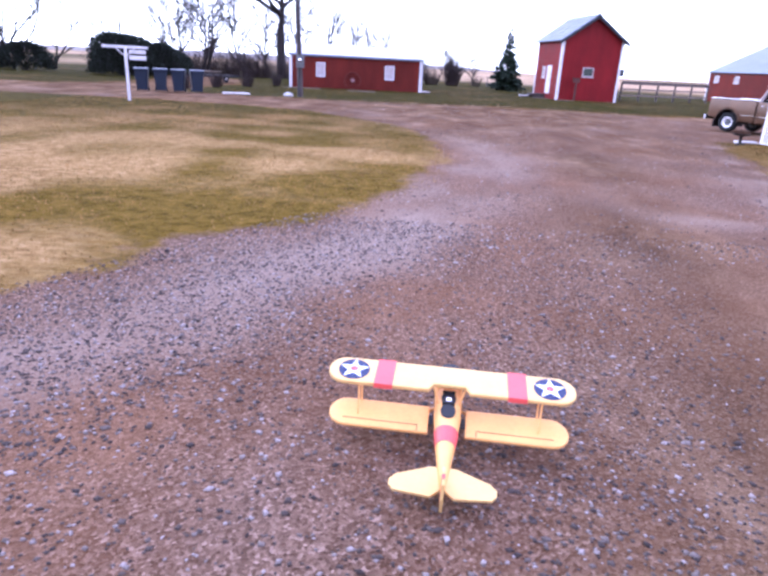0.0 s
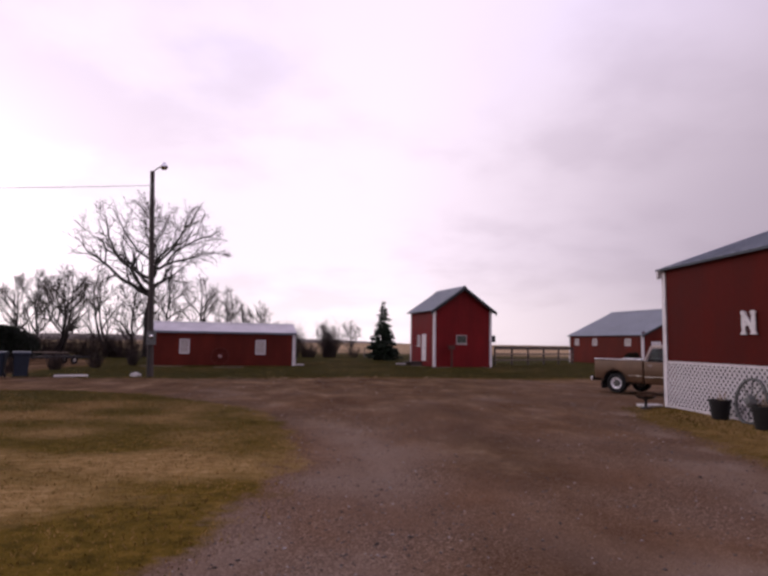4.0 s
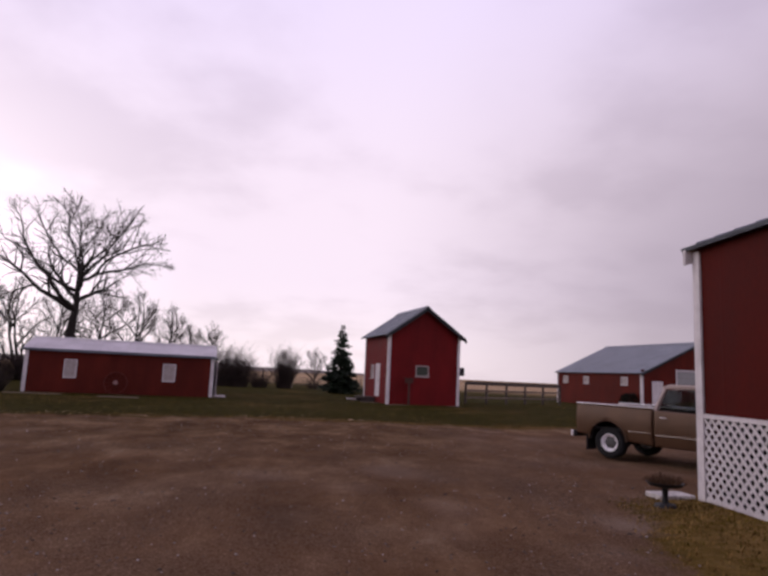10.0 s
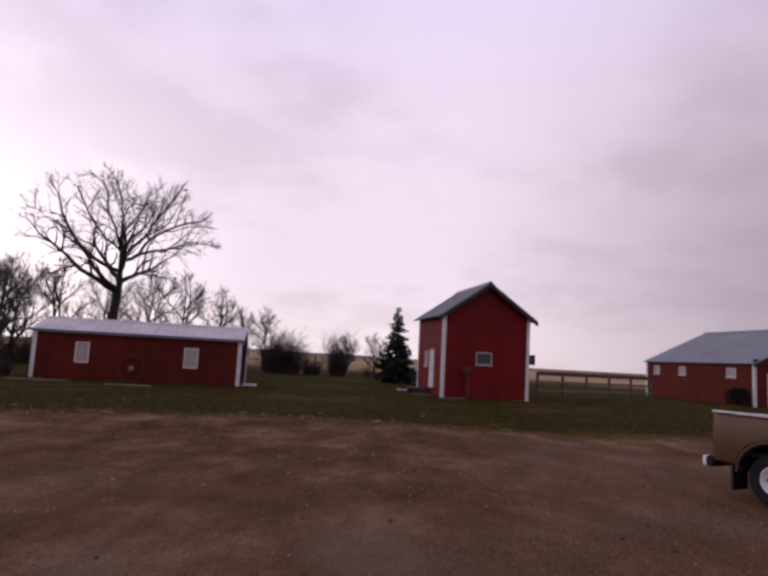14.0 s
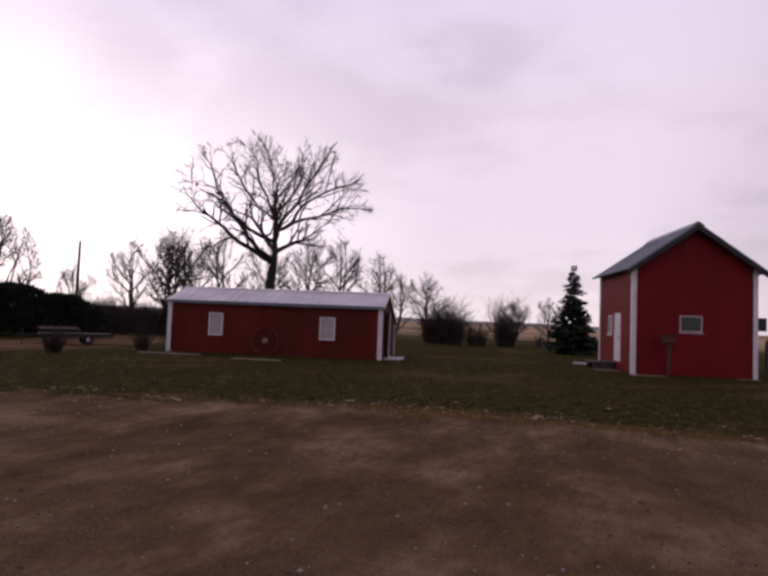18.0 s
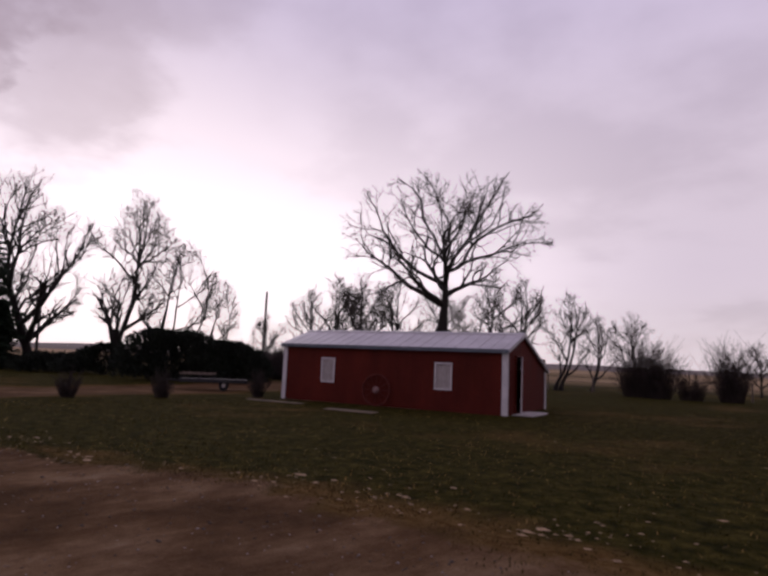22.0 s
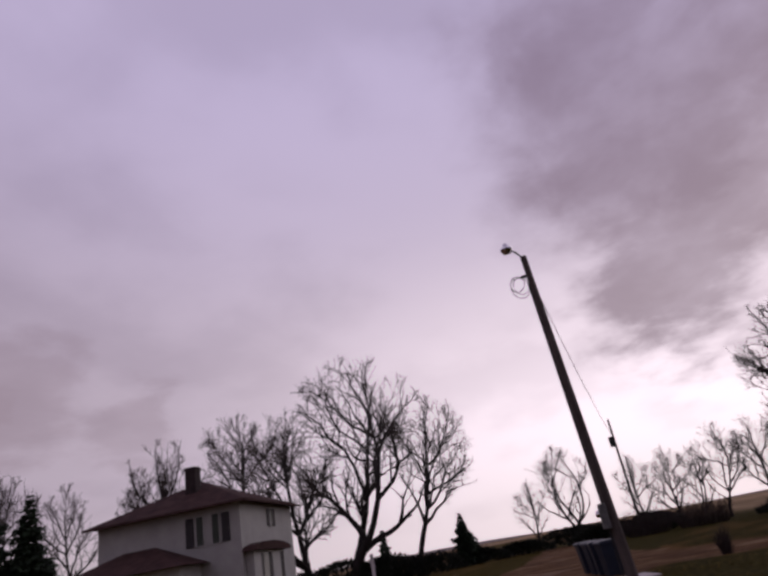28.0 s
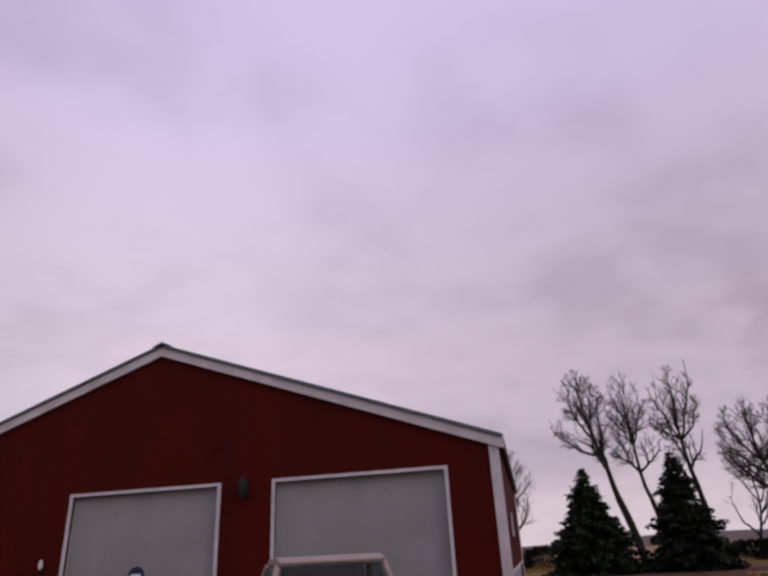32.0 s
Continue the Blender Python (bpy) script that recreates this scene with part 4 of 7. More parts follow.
def garage():
    """The big red building at the drive: raised wall over a lattice skirt to the west, two overhead doors to the north."""
    x0, x1, y0, y1, E, P, S = 8.70, 24.46, 8.0, 22.5, 3.87, 6.70, 1.27
    L, D = x1 - x0, y1 - y0
    s = thing("garage", "large barn-red garage, dark grey roof, white lattice skirt", "garage", x=x0, y=y0)
    top = lambda x: E + (P - E) * (1 - abs(x - L / 2) / (L / 2))
    place(part("wall", ribbed(L, E, top, pitch=1.22, rib=0.002), BROWN_RED, s), 0, 0)
    doors = [(L - (13.55 - x0), L - (9.82 - x0), 0.0, 3.30), (L - (18.55 - x0), L - (14.9 - x0), 0.0, 3.30)]
    place(part("wall", holed(L, doors, top, pitch=1.22, rib=0.002), BROWN_RED, s, "red gable wall round two overhead doors"), L, D, 0, 180)
    w = part("wall", ribbed(D, E - S, pitch=1.22, rib=0.002), BROWN_RED, s, "barn-red raised side wall")
    place(w, 0, D, S, -90)
    place(part("wall", ribbed(D, E, pitch=1.22, rib=0.002), BROWN_RED, s), L, 0, 0, 90)
    part("floor_slab", boxes((0.1, L - 0.1, 0.1, D - 0.1, -0.08, 0.03)), CONCRETE, s)
    # a near-black sheet added as the shade seen through the lattice holes
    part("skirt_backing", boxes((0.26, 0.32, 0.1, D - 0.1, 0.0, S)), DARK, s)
    part("skirt_rail", boxes((-0.035, 0.03, 0, D, S - 0.035, S + 0.03)), WHITE, s)
    part("skirt_rail", boxes((-0.02, 0.03, 0, D, 0.0, 0.07)), WHITE, s)
    gable(s, L, D, E, P, 0.16, DARK_ROOF, "dark", along=False)
    half, slope = L / 2, (P - E) / (L / 2)
    for k in (-1, 1):
        pts = [(half + k * (half + 0.16), E - 0.16 * slope + 0.05), (half, P + 0.05), (half, P - 0.20), (half + k * (half + 0.16), E - 0.16 * slope - 0.20)]
        part("rake_board", prism(bmesh.new(), pts, D + 0.03, D + 0.10), WHITE, s, "broad pale board along the gable")
    for y in (0.0, D):
        sy = 1 if y == 0 else -1
        part("corner_board", boxes((-0.04, -0.004, min(y - sy * 0.04, y + sy * 0.13), max(y - sy * 0.04, y + sy * 0.13), 0.0, E - 0.04), (-0.004, 0.16, min(y - sy * 0.04, y - sy * 0.004), max(y - sy * 0.04, y - sy * 0.004), 0.0, E - 0.04)), WHITE, s)
    for h0, h1, z0, z1 in doors:
        overhead_door(s, L - h0, D - 0.13, 180, h1 - h0, z1, 1, None, "plain grey-white overhead door set back in a thin frame", deep=True)
    lamp = thing("wall_lamp", "dark carriage lamp between the doors", "")
    lamp.parent = s
    place(lamp, 14.25 - x0, D + 0.02, 3.2, 180)
    part("bracket", boxes((-0.06, 0.06, -0.03, 0.03, -0.15, 0.2)), IRON, lamp)
    part("lantern", lathe(bmesh.new(), [(0.05, -0.2), (0.1, -0.1), (0.12, 0.12), (0.02, 0.25)], 8, (0, -0.16, 0)), IRON, lamp)
    small = thing("wall_lamp", "small pale lamp beside the door", "")
    small.parent = s
    place(small, 19.08 - x0, D + 0.01, 1.85, 180)
    part("bracket", boxes((-0.03, 0.03, -0.05, 0.0, -0.12, 0.0)), IRON, small)
    part("lantern", lathe(bmesh.new(), [(0.03, -0.06), (0.05, 0.0), (0.045, 0.10), (0.015, 0.14)], 12, (0, -0.09, 0.0)), WHITE, small, "pale glass lantern")
    mark = thing("decal", "round blue and white mark on the garage door", "")
    mark.parent = s
    place(mark, 16.8 - x0, D - 0.118, 1.55, 180)
    part("disc", lathe(bmesh.new(), [(0.20, -0.004), (0.20, 0.004)], 28, m=pose(0, 0, 0, 90)), NAVY, mark)
    part("bar", boxes((-0.12, 0.12, -0.014, -0.005, -0.05, 0.05)), SNOW, mark)
    # crossed slats of the skirt, on the stretch beside the drive
    lat = thing("lattice", "white diagonal lattice", "")
    lat.parent = s
    lat.matrix_local = pose(-0.012, D, 0)
    step, wide = 0.17, 0.046
    for layer in (0, 1):
        full, y = None, S
        while y > -9.4:
            # the slat rises from y to y - S, or the other way; cut off at the corner post
            f0, f1 = 0.0, 1.0
            if y > -0.02:
                f0 = (y + 0.02) / S
            if f1 - f0 > 0.08:
                if f0 == 0 and full is not None:
                    me = full
                else:
                    base = bmesh.new()
                    k = S * math.sqrt(2)
                    box(base, -0.006, 0.006, -wide / 2, wide / 2, k * (f0 - 0.5), k / 2)
                    me = mesh_of(base, "slat", WHITE)
                    full = me if f0 == 0 else full
                ob = new("slat", me)
                ob.parent = lat
                ob.matrix_local = pose(0.012 * layer, y - S / 2, S / 2, 45) if layer else pose(0.0, y - S / 2, S / 2, 45) @ Matrix.Diagonal((1, 1, 1, 1))
                if not layer:
                    ob.matrix_local = Matrix.Translation((0, y - S / 2, S / 2)) @ Matrix.Diagonal((1, 1, -1, 1)) @ pose(0, 0, 0, 45)
            y -= step
    # carved letter on the wall
    letter = thing("wall_letter", "white carved wooden letter N fixed to the red wall", "letter")
    letter.matrix_world = pose(x0 - 0.03, 19.10, 2.0, 0, 0, -90)
    letter.scale = (0.80, 1, 0.68)
    bm = bmesh.new()
    for a in (0.02, 0.44):
        prism(bm, [(a + 0.0, 0.08), (a + 0.13, 0.08), (a + 0.15, 0.4), (a + 0.13, 0.70), (a, 0.70), (a - 0.02, 0.4)], -0.035, 0.0)
        prism(bm, [(a - 0.07, 0.0), (a + 0.20, 0.0), (a + 0.16, 0.09), (a - 0.03, 0.09)], -0.037, -0.001)
        prism(bm, [(a - 0.06, 0.76), (a + 0.06, 0.80), (a + 0.19, 0.74), (a + 0.15, 0.67), (a - 0.02, 0.67)], -0.037, -0.001)
    prism(bm, [(0.04, 0.72), (0.17, 0.74), (0.56, 0.10), (0.44, 0.06)], -0.041, -0.002)
    prism(bm, [(0.11, 0.34), (0.46, 0.42), (0.46, 0.35), (0.11, 0.27)], -0.039, -0.003)
    part("letter", bm, WHITE, letter)


garage()


def farmhouse():
    W, D, E = 7.1, 7.65, 5.6  # along the north face, along the east face, eave
    s = thing("farmhouse", "white two-storey farmhouse with a brown hip roof and dark shutters", "house", x=-17.7, y=16.3, turn=TURN_YARD)
    # local: the near corner at 0,0; x runs west along -x, y runs south along -y
    bm = boxes((-W, 0, -D, 0, -0.1, 0.4))
    part("foundation", bm, CONCRETE, s)
    def clapboard(length):
        """Lapped boards: the outside towards -y, x along."""
        line, z = [], 0.4
        while z < E - 0.01:
            line += [(-0.014, z), (0.0, min(z + 0.15, E))]
            z += 0.15
        return prism(bmesh.new(), line + [(0.10, E), (0.10, 0.4)], 0, length, "x")

    place(part("wall", clapboard(W), SIDING, s), 0, 0, 0, 180)
    place(part("wall", clapboard(W), SIDING, s), -W, -D, 0, 0)
    place(part("wall", clapboard(D - 0.2), SIDING, s), 0, -D + 0.1, 0, 90)
    place(part("wall", clapboard(D - 0.2), SIDING, s), -W, -0.1, 0, -90)
    o, rise = 0.55, 1.85
    bm = bmesh.new()
    a = [bm.verts.new(p) for p in ((-W - o, -D - o, E), (o, -D - o, E), (o, o, E), (-W - o, o, E), (-W / 2 + 0.1, -D / 2 + 0.2, E + rise), (-W / 2 - 0.1, -D / 2 + 0.2, E + rise))]
    for f in ((1, 2, 4), (2, 3, 5, 4), (3, 0, 5), (0, 1, 4, 5), (3, 2, 1, 0)):
        bm.faces.new([a[i] for i in f])
    bmesh.ops.recalc_face_normals(bm, faces=bm.faces[:])
    part("roof", bm, BROWN_ROOF, s)
    part("eave_board", boxes((-W - o, o, o - 0.03, o + 0.02, E - 0.10, E + 0.01), (o - 0.03, o + 0.02, -D - o, o - 0.03, E - 0.10, E + 0.01)), BROWN_ROOF, s)
    part("chimney", boxes((-2.35, -1.75, -3.75, -3.15, E + 0.6, E + 2.45), (-2.40, -1.70, -3.80, -3.10, E + 2.28, E + 2.40)), BRICK, s, "dark brick chimney")

    def panel(parent, x0, x1, z0, z1, dark):
        """A tall dark sash between white boards, or a dark shutter."""
        if dark:
            part("shutter", boxes((x0, x1, -0.06, -0.01, z0, z1)), SHUTTER, parent)
        else:
            part("pane", boxes((x0, x1, -0.03, -0.012, z0, z1)), PANE, parent)
            part("window_frame", frame_of(bmesh.new(), x0, x1, z0, z1, 0.05, -0.05, -0.005), SIDING, parent)

    def row(label, x, y, turn, panels, z0, z1, parent=None):
        w = thing("window", label, "")
        w.parent = parent or s
        place(w, x, y, 0, turn)
        for x0, x1, dark in panels:
            panel(w, x0, x1, z0, z1, dark)
        return w

    # east face: x of a window runs along +y
    row("sash window with one dark shutter", 0.0, -3.0, 90, ((0.15, 0.57, True), (0.72, 1.08, False)), 3.85, 5.2)
    row("sash window with one dark shutter", 0.0, -1.6, 90, ((0.15, 0.50, False), (0.66, 1.06, True)), 3.85, 5.2)
    # north face: x of a window runs along -x
    row("small upper window between dark shutters", -3.4, 0.0, 180, ((0.0, 0.32, True), (0.40, 0.66, False), (0.74, 1.06, True)), 4.45, 5.35)
    bay = thing("bay_window", "shallow box bay with its own curved brown roof", "")
    bay.parent = s
    place(bay, 0, 0.0, 0)
    part("base", boxes((-4.3, -0.3, 0.03, 0.45, 1.55, 1.80)), SIDING, bay)
    part("head", boxes((-4.3, -0.3, 0.03, 0.45, 3.10, 3.25)), SIDING, bay)
    part("sill", boxes((-4.4, -0.2, 0.03, 0.55, 1.48, 1.55)), BROWN_ROOF, bay)
    part("roof", prism(bmesh.new(), [(-4.75, 3.22), (0.1, 3.22), (-0.15, 3.42), (-0.9, 3.58), (-2.3, 3.64), (-3.7, 3.56), (-4.5, 3.40)], 0.02, 0.75), BROWN_ROOF, bay)
    for x0, x1 in ((-4.3, -4.22), (-3.72, -2.62), (-1.18, -0.3)):
        part("wall", boxes((x0, x1, 0.03, 0.45, 1.80, 3.10)), SIDING, bay)
    for x0, x1, mat, name in ((-1.55, -1.20, SHUTTER, "shutter"), (-2.22, -1.57, PANE, "pane"), (-2.60, -2.24, SHUTTER, "shutter"), (-4.20, -3.74, SHUTTER, "shutter")):
        part(name, boxes((x0, x1, 0.38, 0.41, 1.80, 3.10)), mat, bay)
    porch = thing("porch", "closed porch with a low brown hip roof", "")
    porch.parent = s
    part("room", boxes((0.03, 2.1, -8.2, -2.1, -0.08, 3.05)), SIDING, porch)
    bm = bmesh.new()
    a = [bm.verts.new(p) for p in ((0.02, -8.7, 3.05), (2.6, -8.7, 3.05), (2.6, -1.6, 3.05), (0.02, -1.6, 3.05), (0.02, -6.2, 4.2), (0.02, -4.5, 4.2))]
    for f in ((0, 1, 4), (1, 2, 5, 4), (2, 3, 5), (3, 2, 1, 0), (0, 4, 5, 3)):
        bm.faces.new([a[i] for i in f])
    bmesh.ops.recalc_face_normals(bm, faces=bm.faces[:])
    part("roof", bm, BROWN_ROOF, porch)
    row("porch window between dark shutters", 2.1, -4.95, 90, ((0.0, 0.36, True), (0.44, 0.80, False), (0.88, 1.24, True)), 1.5, 2.8, porch)
    row("narrow dark porch window", 2.1, -7.4, 90, ((0.0, 0.45, True),), 1.2, 2.4, porch)
    part("step", boxes((2.1, 3.0, -6.6, -5.4, -0.08, 0.22), bevel=0.02), CONCRETE, porch)


farmhouse()

def outbuilding():
    L, D, E, P = 7.4, 4.2, 2.0, 2.9
    s = thing("garden_shed", "low dark brown garden shed with a pale roof edge", "shed", x=-17.0, y=-4.6, turn=-28)
    top = lambda x: E + (P - E) * (1 - abs(x - D / 2) / (D / 2))
    for length, t, x, y, turn in ((L, None, 0, 0, 0), (L, None, L, D, 180), (D, top, 0, D, -90), (D, top, L, 0, 90)):
        place(part("wall", ribbed(length, E, t), SHUTTER, s), x, y, 0, turn)
    gable(s, L, D, E, P, 0.25, SHUTTER, "dark", along=True)
    for y in (-0.27, D + 0.27):
        part("eave_board", boxes((-0.25, L + 0.25, y - 0.02, y + 0.02, E - 0.22, E - 0.08)), PANEL, s, "pale eave board")


outbuilding()

# ---------------------------------------------------------------- truck


def pickup():
    """A tan short-bed pickup of about 1970: x forward from the rear bumper, y to its left, near side at -0.97."""
    t = thing("pickup_truck", "old tan short-bed pickup truck with a cream roof parked on gravel", "truck", x=9.74, y=28.75, turn=-58)
    t.scale = (1.06, 1.0, 0.99)
    half = 0.96

    def panel(outline, y0, y1, mat, name, label="", bev=0.0):
        bm = prism(bmesh.new(), outline, y0, y1)
        if bev:
            bmesh.ops.bevel(bm, geom=bm.edges[:], offset=bev, segments=2, profile=0.6, affect="EDGES")
        return part(name, bm, mat, t, label)

    def arch(cx, r, z, n=9, k=0.0):
        return [(cx + r * math.cos(math.pi * i / n), z + (r + k) * math.sin(math.pi * i / n)) for i in range(n + 1)]

    def side(name, s, x0, x1, low, high, cx=None, cr=0.0, cz=0.0, label=""):
        """A pressed body side with a rounded shoulder and a wheel arch cut out of it; low and high are its edges at both ends."""
        nx, nz, bm = max(8, int((x1 - x0) / 0.055)), 16, bmesh.new()
        def at_(i, k, inner):
            f, g = i / nx, k / nz
            x = x0 + (x1 - x0) * f
            z = (low[0] + (low[1] - low[0]) * f) * (1 - g) + (high[0] + (high[1] - high[0]) * f) * g
            if cx is not None:
                dx, dz = x - cx, z - cz
                dd = math.hypot(dx, dz)
                if dz > -0.05 and dd < cr:
                    x, z = cx + dx / max(dd, 1e-3) * cr, cz + dz / max(dd, 1e-3) * cr
            bulge = 0.055 * math.sin(math.pi * min(1, max(0, (z - 0.42) / 0.86))) ** 0.7 - 0.05
            return (x, s * (half + bulge - (0.03 if inner else 0.0)), z)
        keep = set()
        for i in range(nx):
            for k in range(nz):
                f, g = (i + 0.5) / nx, (k + 0.5) / nz
                x = x0 + (x1 - x0) * f
                z = (low[0] + (low[1] - low[0]) * f) * (1 - g) + (high[0] + (high[1] - high[0]) * f) * g
                if cx is None or math.hypot(x - cx, z - cz) > cr or z < cz - 0.06:
                    keep.add((i, k))
        vs = {}
        def v(i, k, inner):
            if (i, k, inner) not in vs:
                vs[i, k, inner] = bm.verts.new(at_(i, k, inner))
            return vs[i, k, inner]
        for i, k in keep:
            ring = ((i, k), (i + 1, k), (i + 1, k + 1), (i, k + 1))
            bm.faces.new([v(a, b, 0) for a, b in ring])
            bm.faces.new([v(a, b, 1) for a, b in reversed(ring)])
            for other, a, b in (((i, k - 1), ring[0], ring[1]), ((i + 1, k), ring[1], ring[2]), ((i, k + 1), ring[2], ring[3]), ((i - 1, k), ring[3], ring[0])):
                if other not in keep:
                    bm.faces.new((v(*b, 0), v(*a, 0), v(*a, 1), v(*b, 1)))
        bmesh.ops.recalc_face_normals(bm, faces=bm.faces[:])
        return part(name, bm, TRUCK_PAINT, t, label, smooth=True)

    wheel_z, r = 0.36, 0.36
    rear, front = 0.98, 3.90
    for s in (-1, 1):
        y0, y1 = (-half, -half + 0.07) if s < 0 else (half - 0.07, half)
        side("bed_side", s, 0.20, 2.02, (0.52, 0.40), (1.225, 1.21), rear, 0.45, 0.42)
        well = [(rear + 0.46 * math.cos(math.pi * i / 14), 0.42 + 0.46 * math.sin(math.pi * i / 14)) for i in range(15)]
        inner = [(rear + 0.43 * math.cos(math.pi * i / 14), 0.42 + 0.43 * math.sin(math.pi * i / 14)) for i in reversed(range(15))]
        part("wheel_well", prism(bmesh.new(), well + inner, min(s * 0.50, s * 0.88), max(s * 0.50, s * 0.88)), BLACK, t)
        part("inner_panel", boxes((rear - 0.45, rear + 0.45, min(s * 0.47, s * 0.50), max(s * 0.47, s * 0.50), 0.42, 0.86)), BLACK, t)
        part("bed_rail", boxes((0.19, 2.03, min(s * (half - 0.11), s * (half + 0.01)), max(s * (half - 0.11), s * (half + 0.01)), 1.21, 1.25), bevel=0.01), CHROME, t, "bright metal rail")
        part("side_trim", boxes((rear + 0.50, 2.0, min(s * half, s * (half + 0.012)), max(s * half, s * (half + 0.012)), 0.66, 0.69), (2.08, 3.35, min(s * half, s * (half + 0.012)), max(s * half, s * (half + 0.012)), 0.64, 0.67)), CHROME, t)
        lip = bmesh.new()
        for i, (p, q) in enumerate(zip(arch(rear, 0.455, 0.42, 14), arch(rear, 0.455, 0.42, 14)[1:])):
            rod(lip, (p[0], s * (half + 0.004), p[1]), (q[0], s * (half + 0.004), q[1]), 0.018, n=6)
        part("wheel_arch_trim", lip, TRUCK_PAINT, t)
        d = side("cab_door", s, 2.06, 3.28, (0.40, 0.40), (1.19, 1.16))
        hb = boxes((2.20, 2.36, min(s * (half + 0.01), s * (half + 0.04)), max(s * (half + 0.01), s * (half + 0.04)), 1.02, 1.05), bevel=0.008)
        part("handle", hb, CHROME, d, "chrome handle")
        side("front_wing", s, 3.30, 4.74, (0.40, 0.50), (1.14, 1.02), front, 0.45, 0.42)
        # window posts lean inwards
        for xa, xb in (((2.06, 1.16), (2.22, 1.66)), ((3.22, 1.14), (2.92, 1.66))):
            bm = bmesh.new()
            rod(bm, (xa[0], s * (half - 0.06), xa[1]), (xb[0], s * (half - 0.20), xb[1]), 0.045, n=8)
            part("roof_post", bm, TRUCK_ROOF, t, "cream-painted post")
        g = bmesh.new()
        vs = [g.verts.new(p) for p in ((2.10, s * (half - 0.07), 1.16), (3.20, s * (half - 0.07), 1.14), (2.90, s * (half - 0.20), 1.64), (2.24, s * (half - 0.20), 1.64))]
        g.faces.new(vs)
        bmesh.ops.solidify(g, geom=g.faces[:], thickness=0.006)
        part("side_window", g, CLEAR, t)
        for cx, nm in ((rear, "rear_wheel"), (front, "front_wheel")):
            w = thing(nm, "wheel with a white steel rim", "")
            w.parent = t
            w.matrix_local = pose(cx, s * (half - 0.18), wheel_z, 90 * s * -1)
            part("tyre", lathe(bmesh.new(), [(0.20, -0.09), (0.30, -0.115), (0.350, -0.09), (r, -0.04), (r, 0.04), (0.350, 0.09), (0.30, 0.115), (0.20, 0.09)], 32, caps=False), RUBBER, w, smooth=True)
            part("rim", lathe(bmesh.new(), [(0.205, -0.08), (0.205, 0.092), (0.19, 0.092), (0.165, 0.035), (0.125, 0.03)], 28, caps=False), SNOW, w, "white-painted steel rim", smooth=True)
            part("hub", lathe(bmesh.new(), [(0.126, 0.02), (0.126, 0.029), (0.10, 0.027), (0.085, 0.06), (0.04, 0.07), (0.0, 0.072)], 24), GREY_IRON, w, "dull grey hub", smooth=True)
            for i in range(6):
                a = i * math.pi / 3
                part("vent_hole", lathe(bmesh.new(), [(0.026, 0.030), (0.026, 0.040), (0.0, 0.040)], 8, (0.118 * math.cos(a), 0.118 * math.sin(a), 0)), BLACK, w)
        fl = boxes((rear - 0.55, rear - 0.52, min(s * 0.56, s * 0.92), max(s * 0.56, s * 0.92), 0.14, 0.60))
        part("mud_flap", fl, RUBBER, t)
        part("tail_lamp", boxes((0.05, 0.10, min(s * 0.80, s * 0.97), max(s * 0.80, s * 0.97), 0.43, 0.57), bevel=0.015), SNOW, t, "pale square lamp on the bumper")
        part("headlamp", lathe(bmesh.new(), [(0.11, -0.03), (0.11, 0.02), (0.06, 0.05), (0, 0.055)], 18, m=pose(0, 0, 0, 0, 90)), SNOW, t).matrix_local = pose(4.74, s * 0.70, 0.80)
    part("bed_floor", boxes((0.26, 2.0, -half + 0.07, half - 0.07, 0.66, 0.70)), RUBBER, t)
    part("bed_front", boxes((1.96, 2.02, -half + 0.07, half - 0.07, 0.66, 1.2)), TRUCK_PAINT, t)
    part("tailgate", boxes((0.22, 0.28, -half + 0.08, half - 0.08, 0.54, 1.2), bevel=0.01), TRUCK_PAINT, t)
    part("rear_bumper", boxes((0.10, 0.20, -0.95, 0.95, 0.42, 0.58), bevel=0.025), RUBBER, t, "dark rear bumper")
    part("front_bumper", boxes((4.76, 4.88, -0.94, 0.94, 0.42, 0.60), bevel=0.03), CHROME, t)
    part("grille", boxes((4.70, 4.75, -0.86, 0.86, 0.62, 0.98), (4.752, 4.765, -0.56, 0.56, 0.78, 0.83)), CHROME, t)
    part("bonnet", prism(bmesh.new(), [(3.26, 1.12), (4.74, 1.0), (4.74, 1.05), (4.55, 1.10), (3.26, 1.20)], -0.86, 0.86), TRUCK_PAINT, t)
    part("cab_back", boxes((2.04, 2.10, -half + 0.07, half - 0.07, 0.45, 1.17)), TRUCK_PAINT, t)
    part("dashboard", boxes((3.0, 3.26, -half + 0.08, half - 0.08, 0.70, 1.10)), BLACK, t)
    part("seat", boxes((2.2, 2.75, -0.8, 0.8, 0.55, 0.80), (2.14, 2.34, -0.8, 0.8, 0.80, 1.22), bevel=0.04), BLACK, t, "dark bench seat")
    roof = prism(bmesh.new(), [(2.16, 1.65), (2.98, 1.65), (3.02, 1.69), (2.86, 1.755), (2.30, 1.765), (2.13, 1.70)], -0.76, 0.76)
    bmesh.ops.bevel(roof, geom=roof.edges[:], offset=0.03, segments=2, profile=0.6, affect="EDGES")
    part("roof", roof, TRUCK_ROOF, t, "cream-painted cab roof")
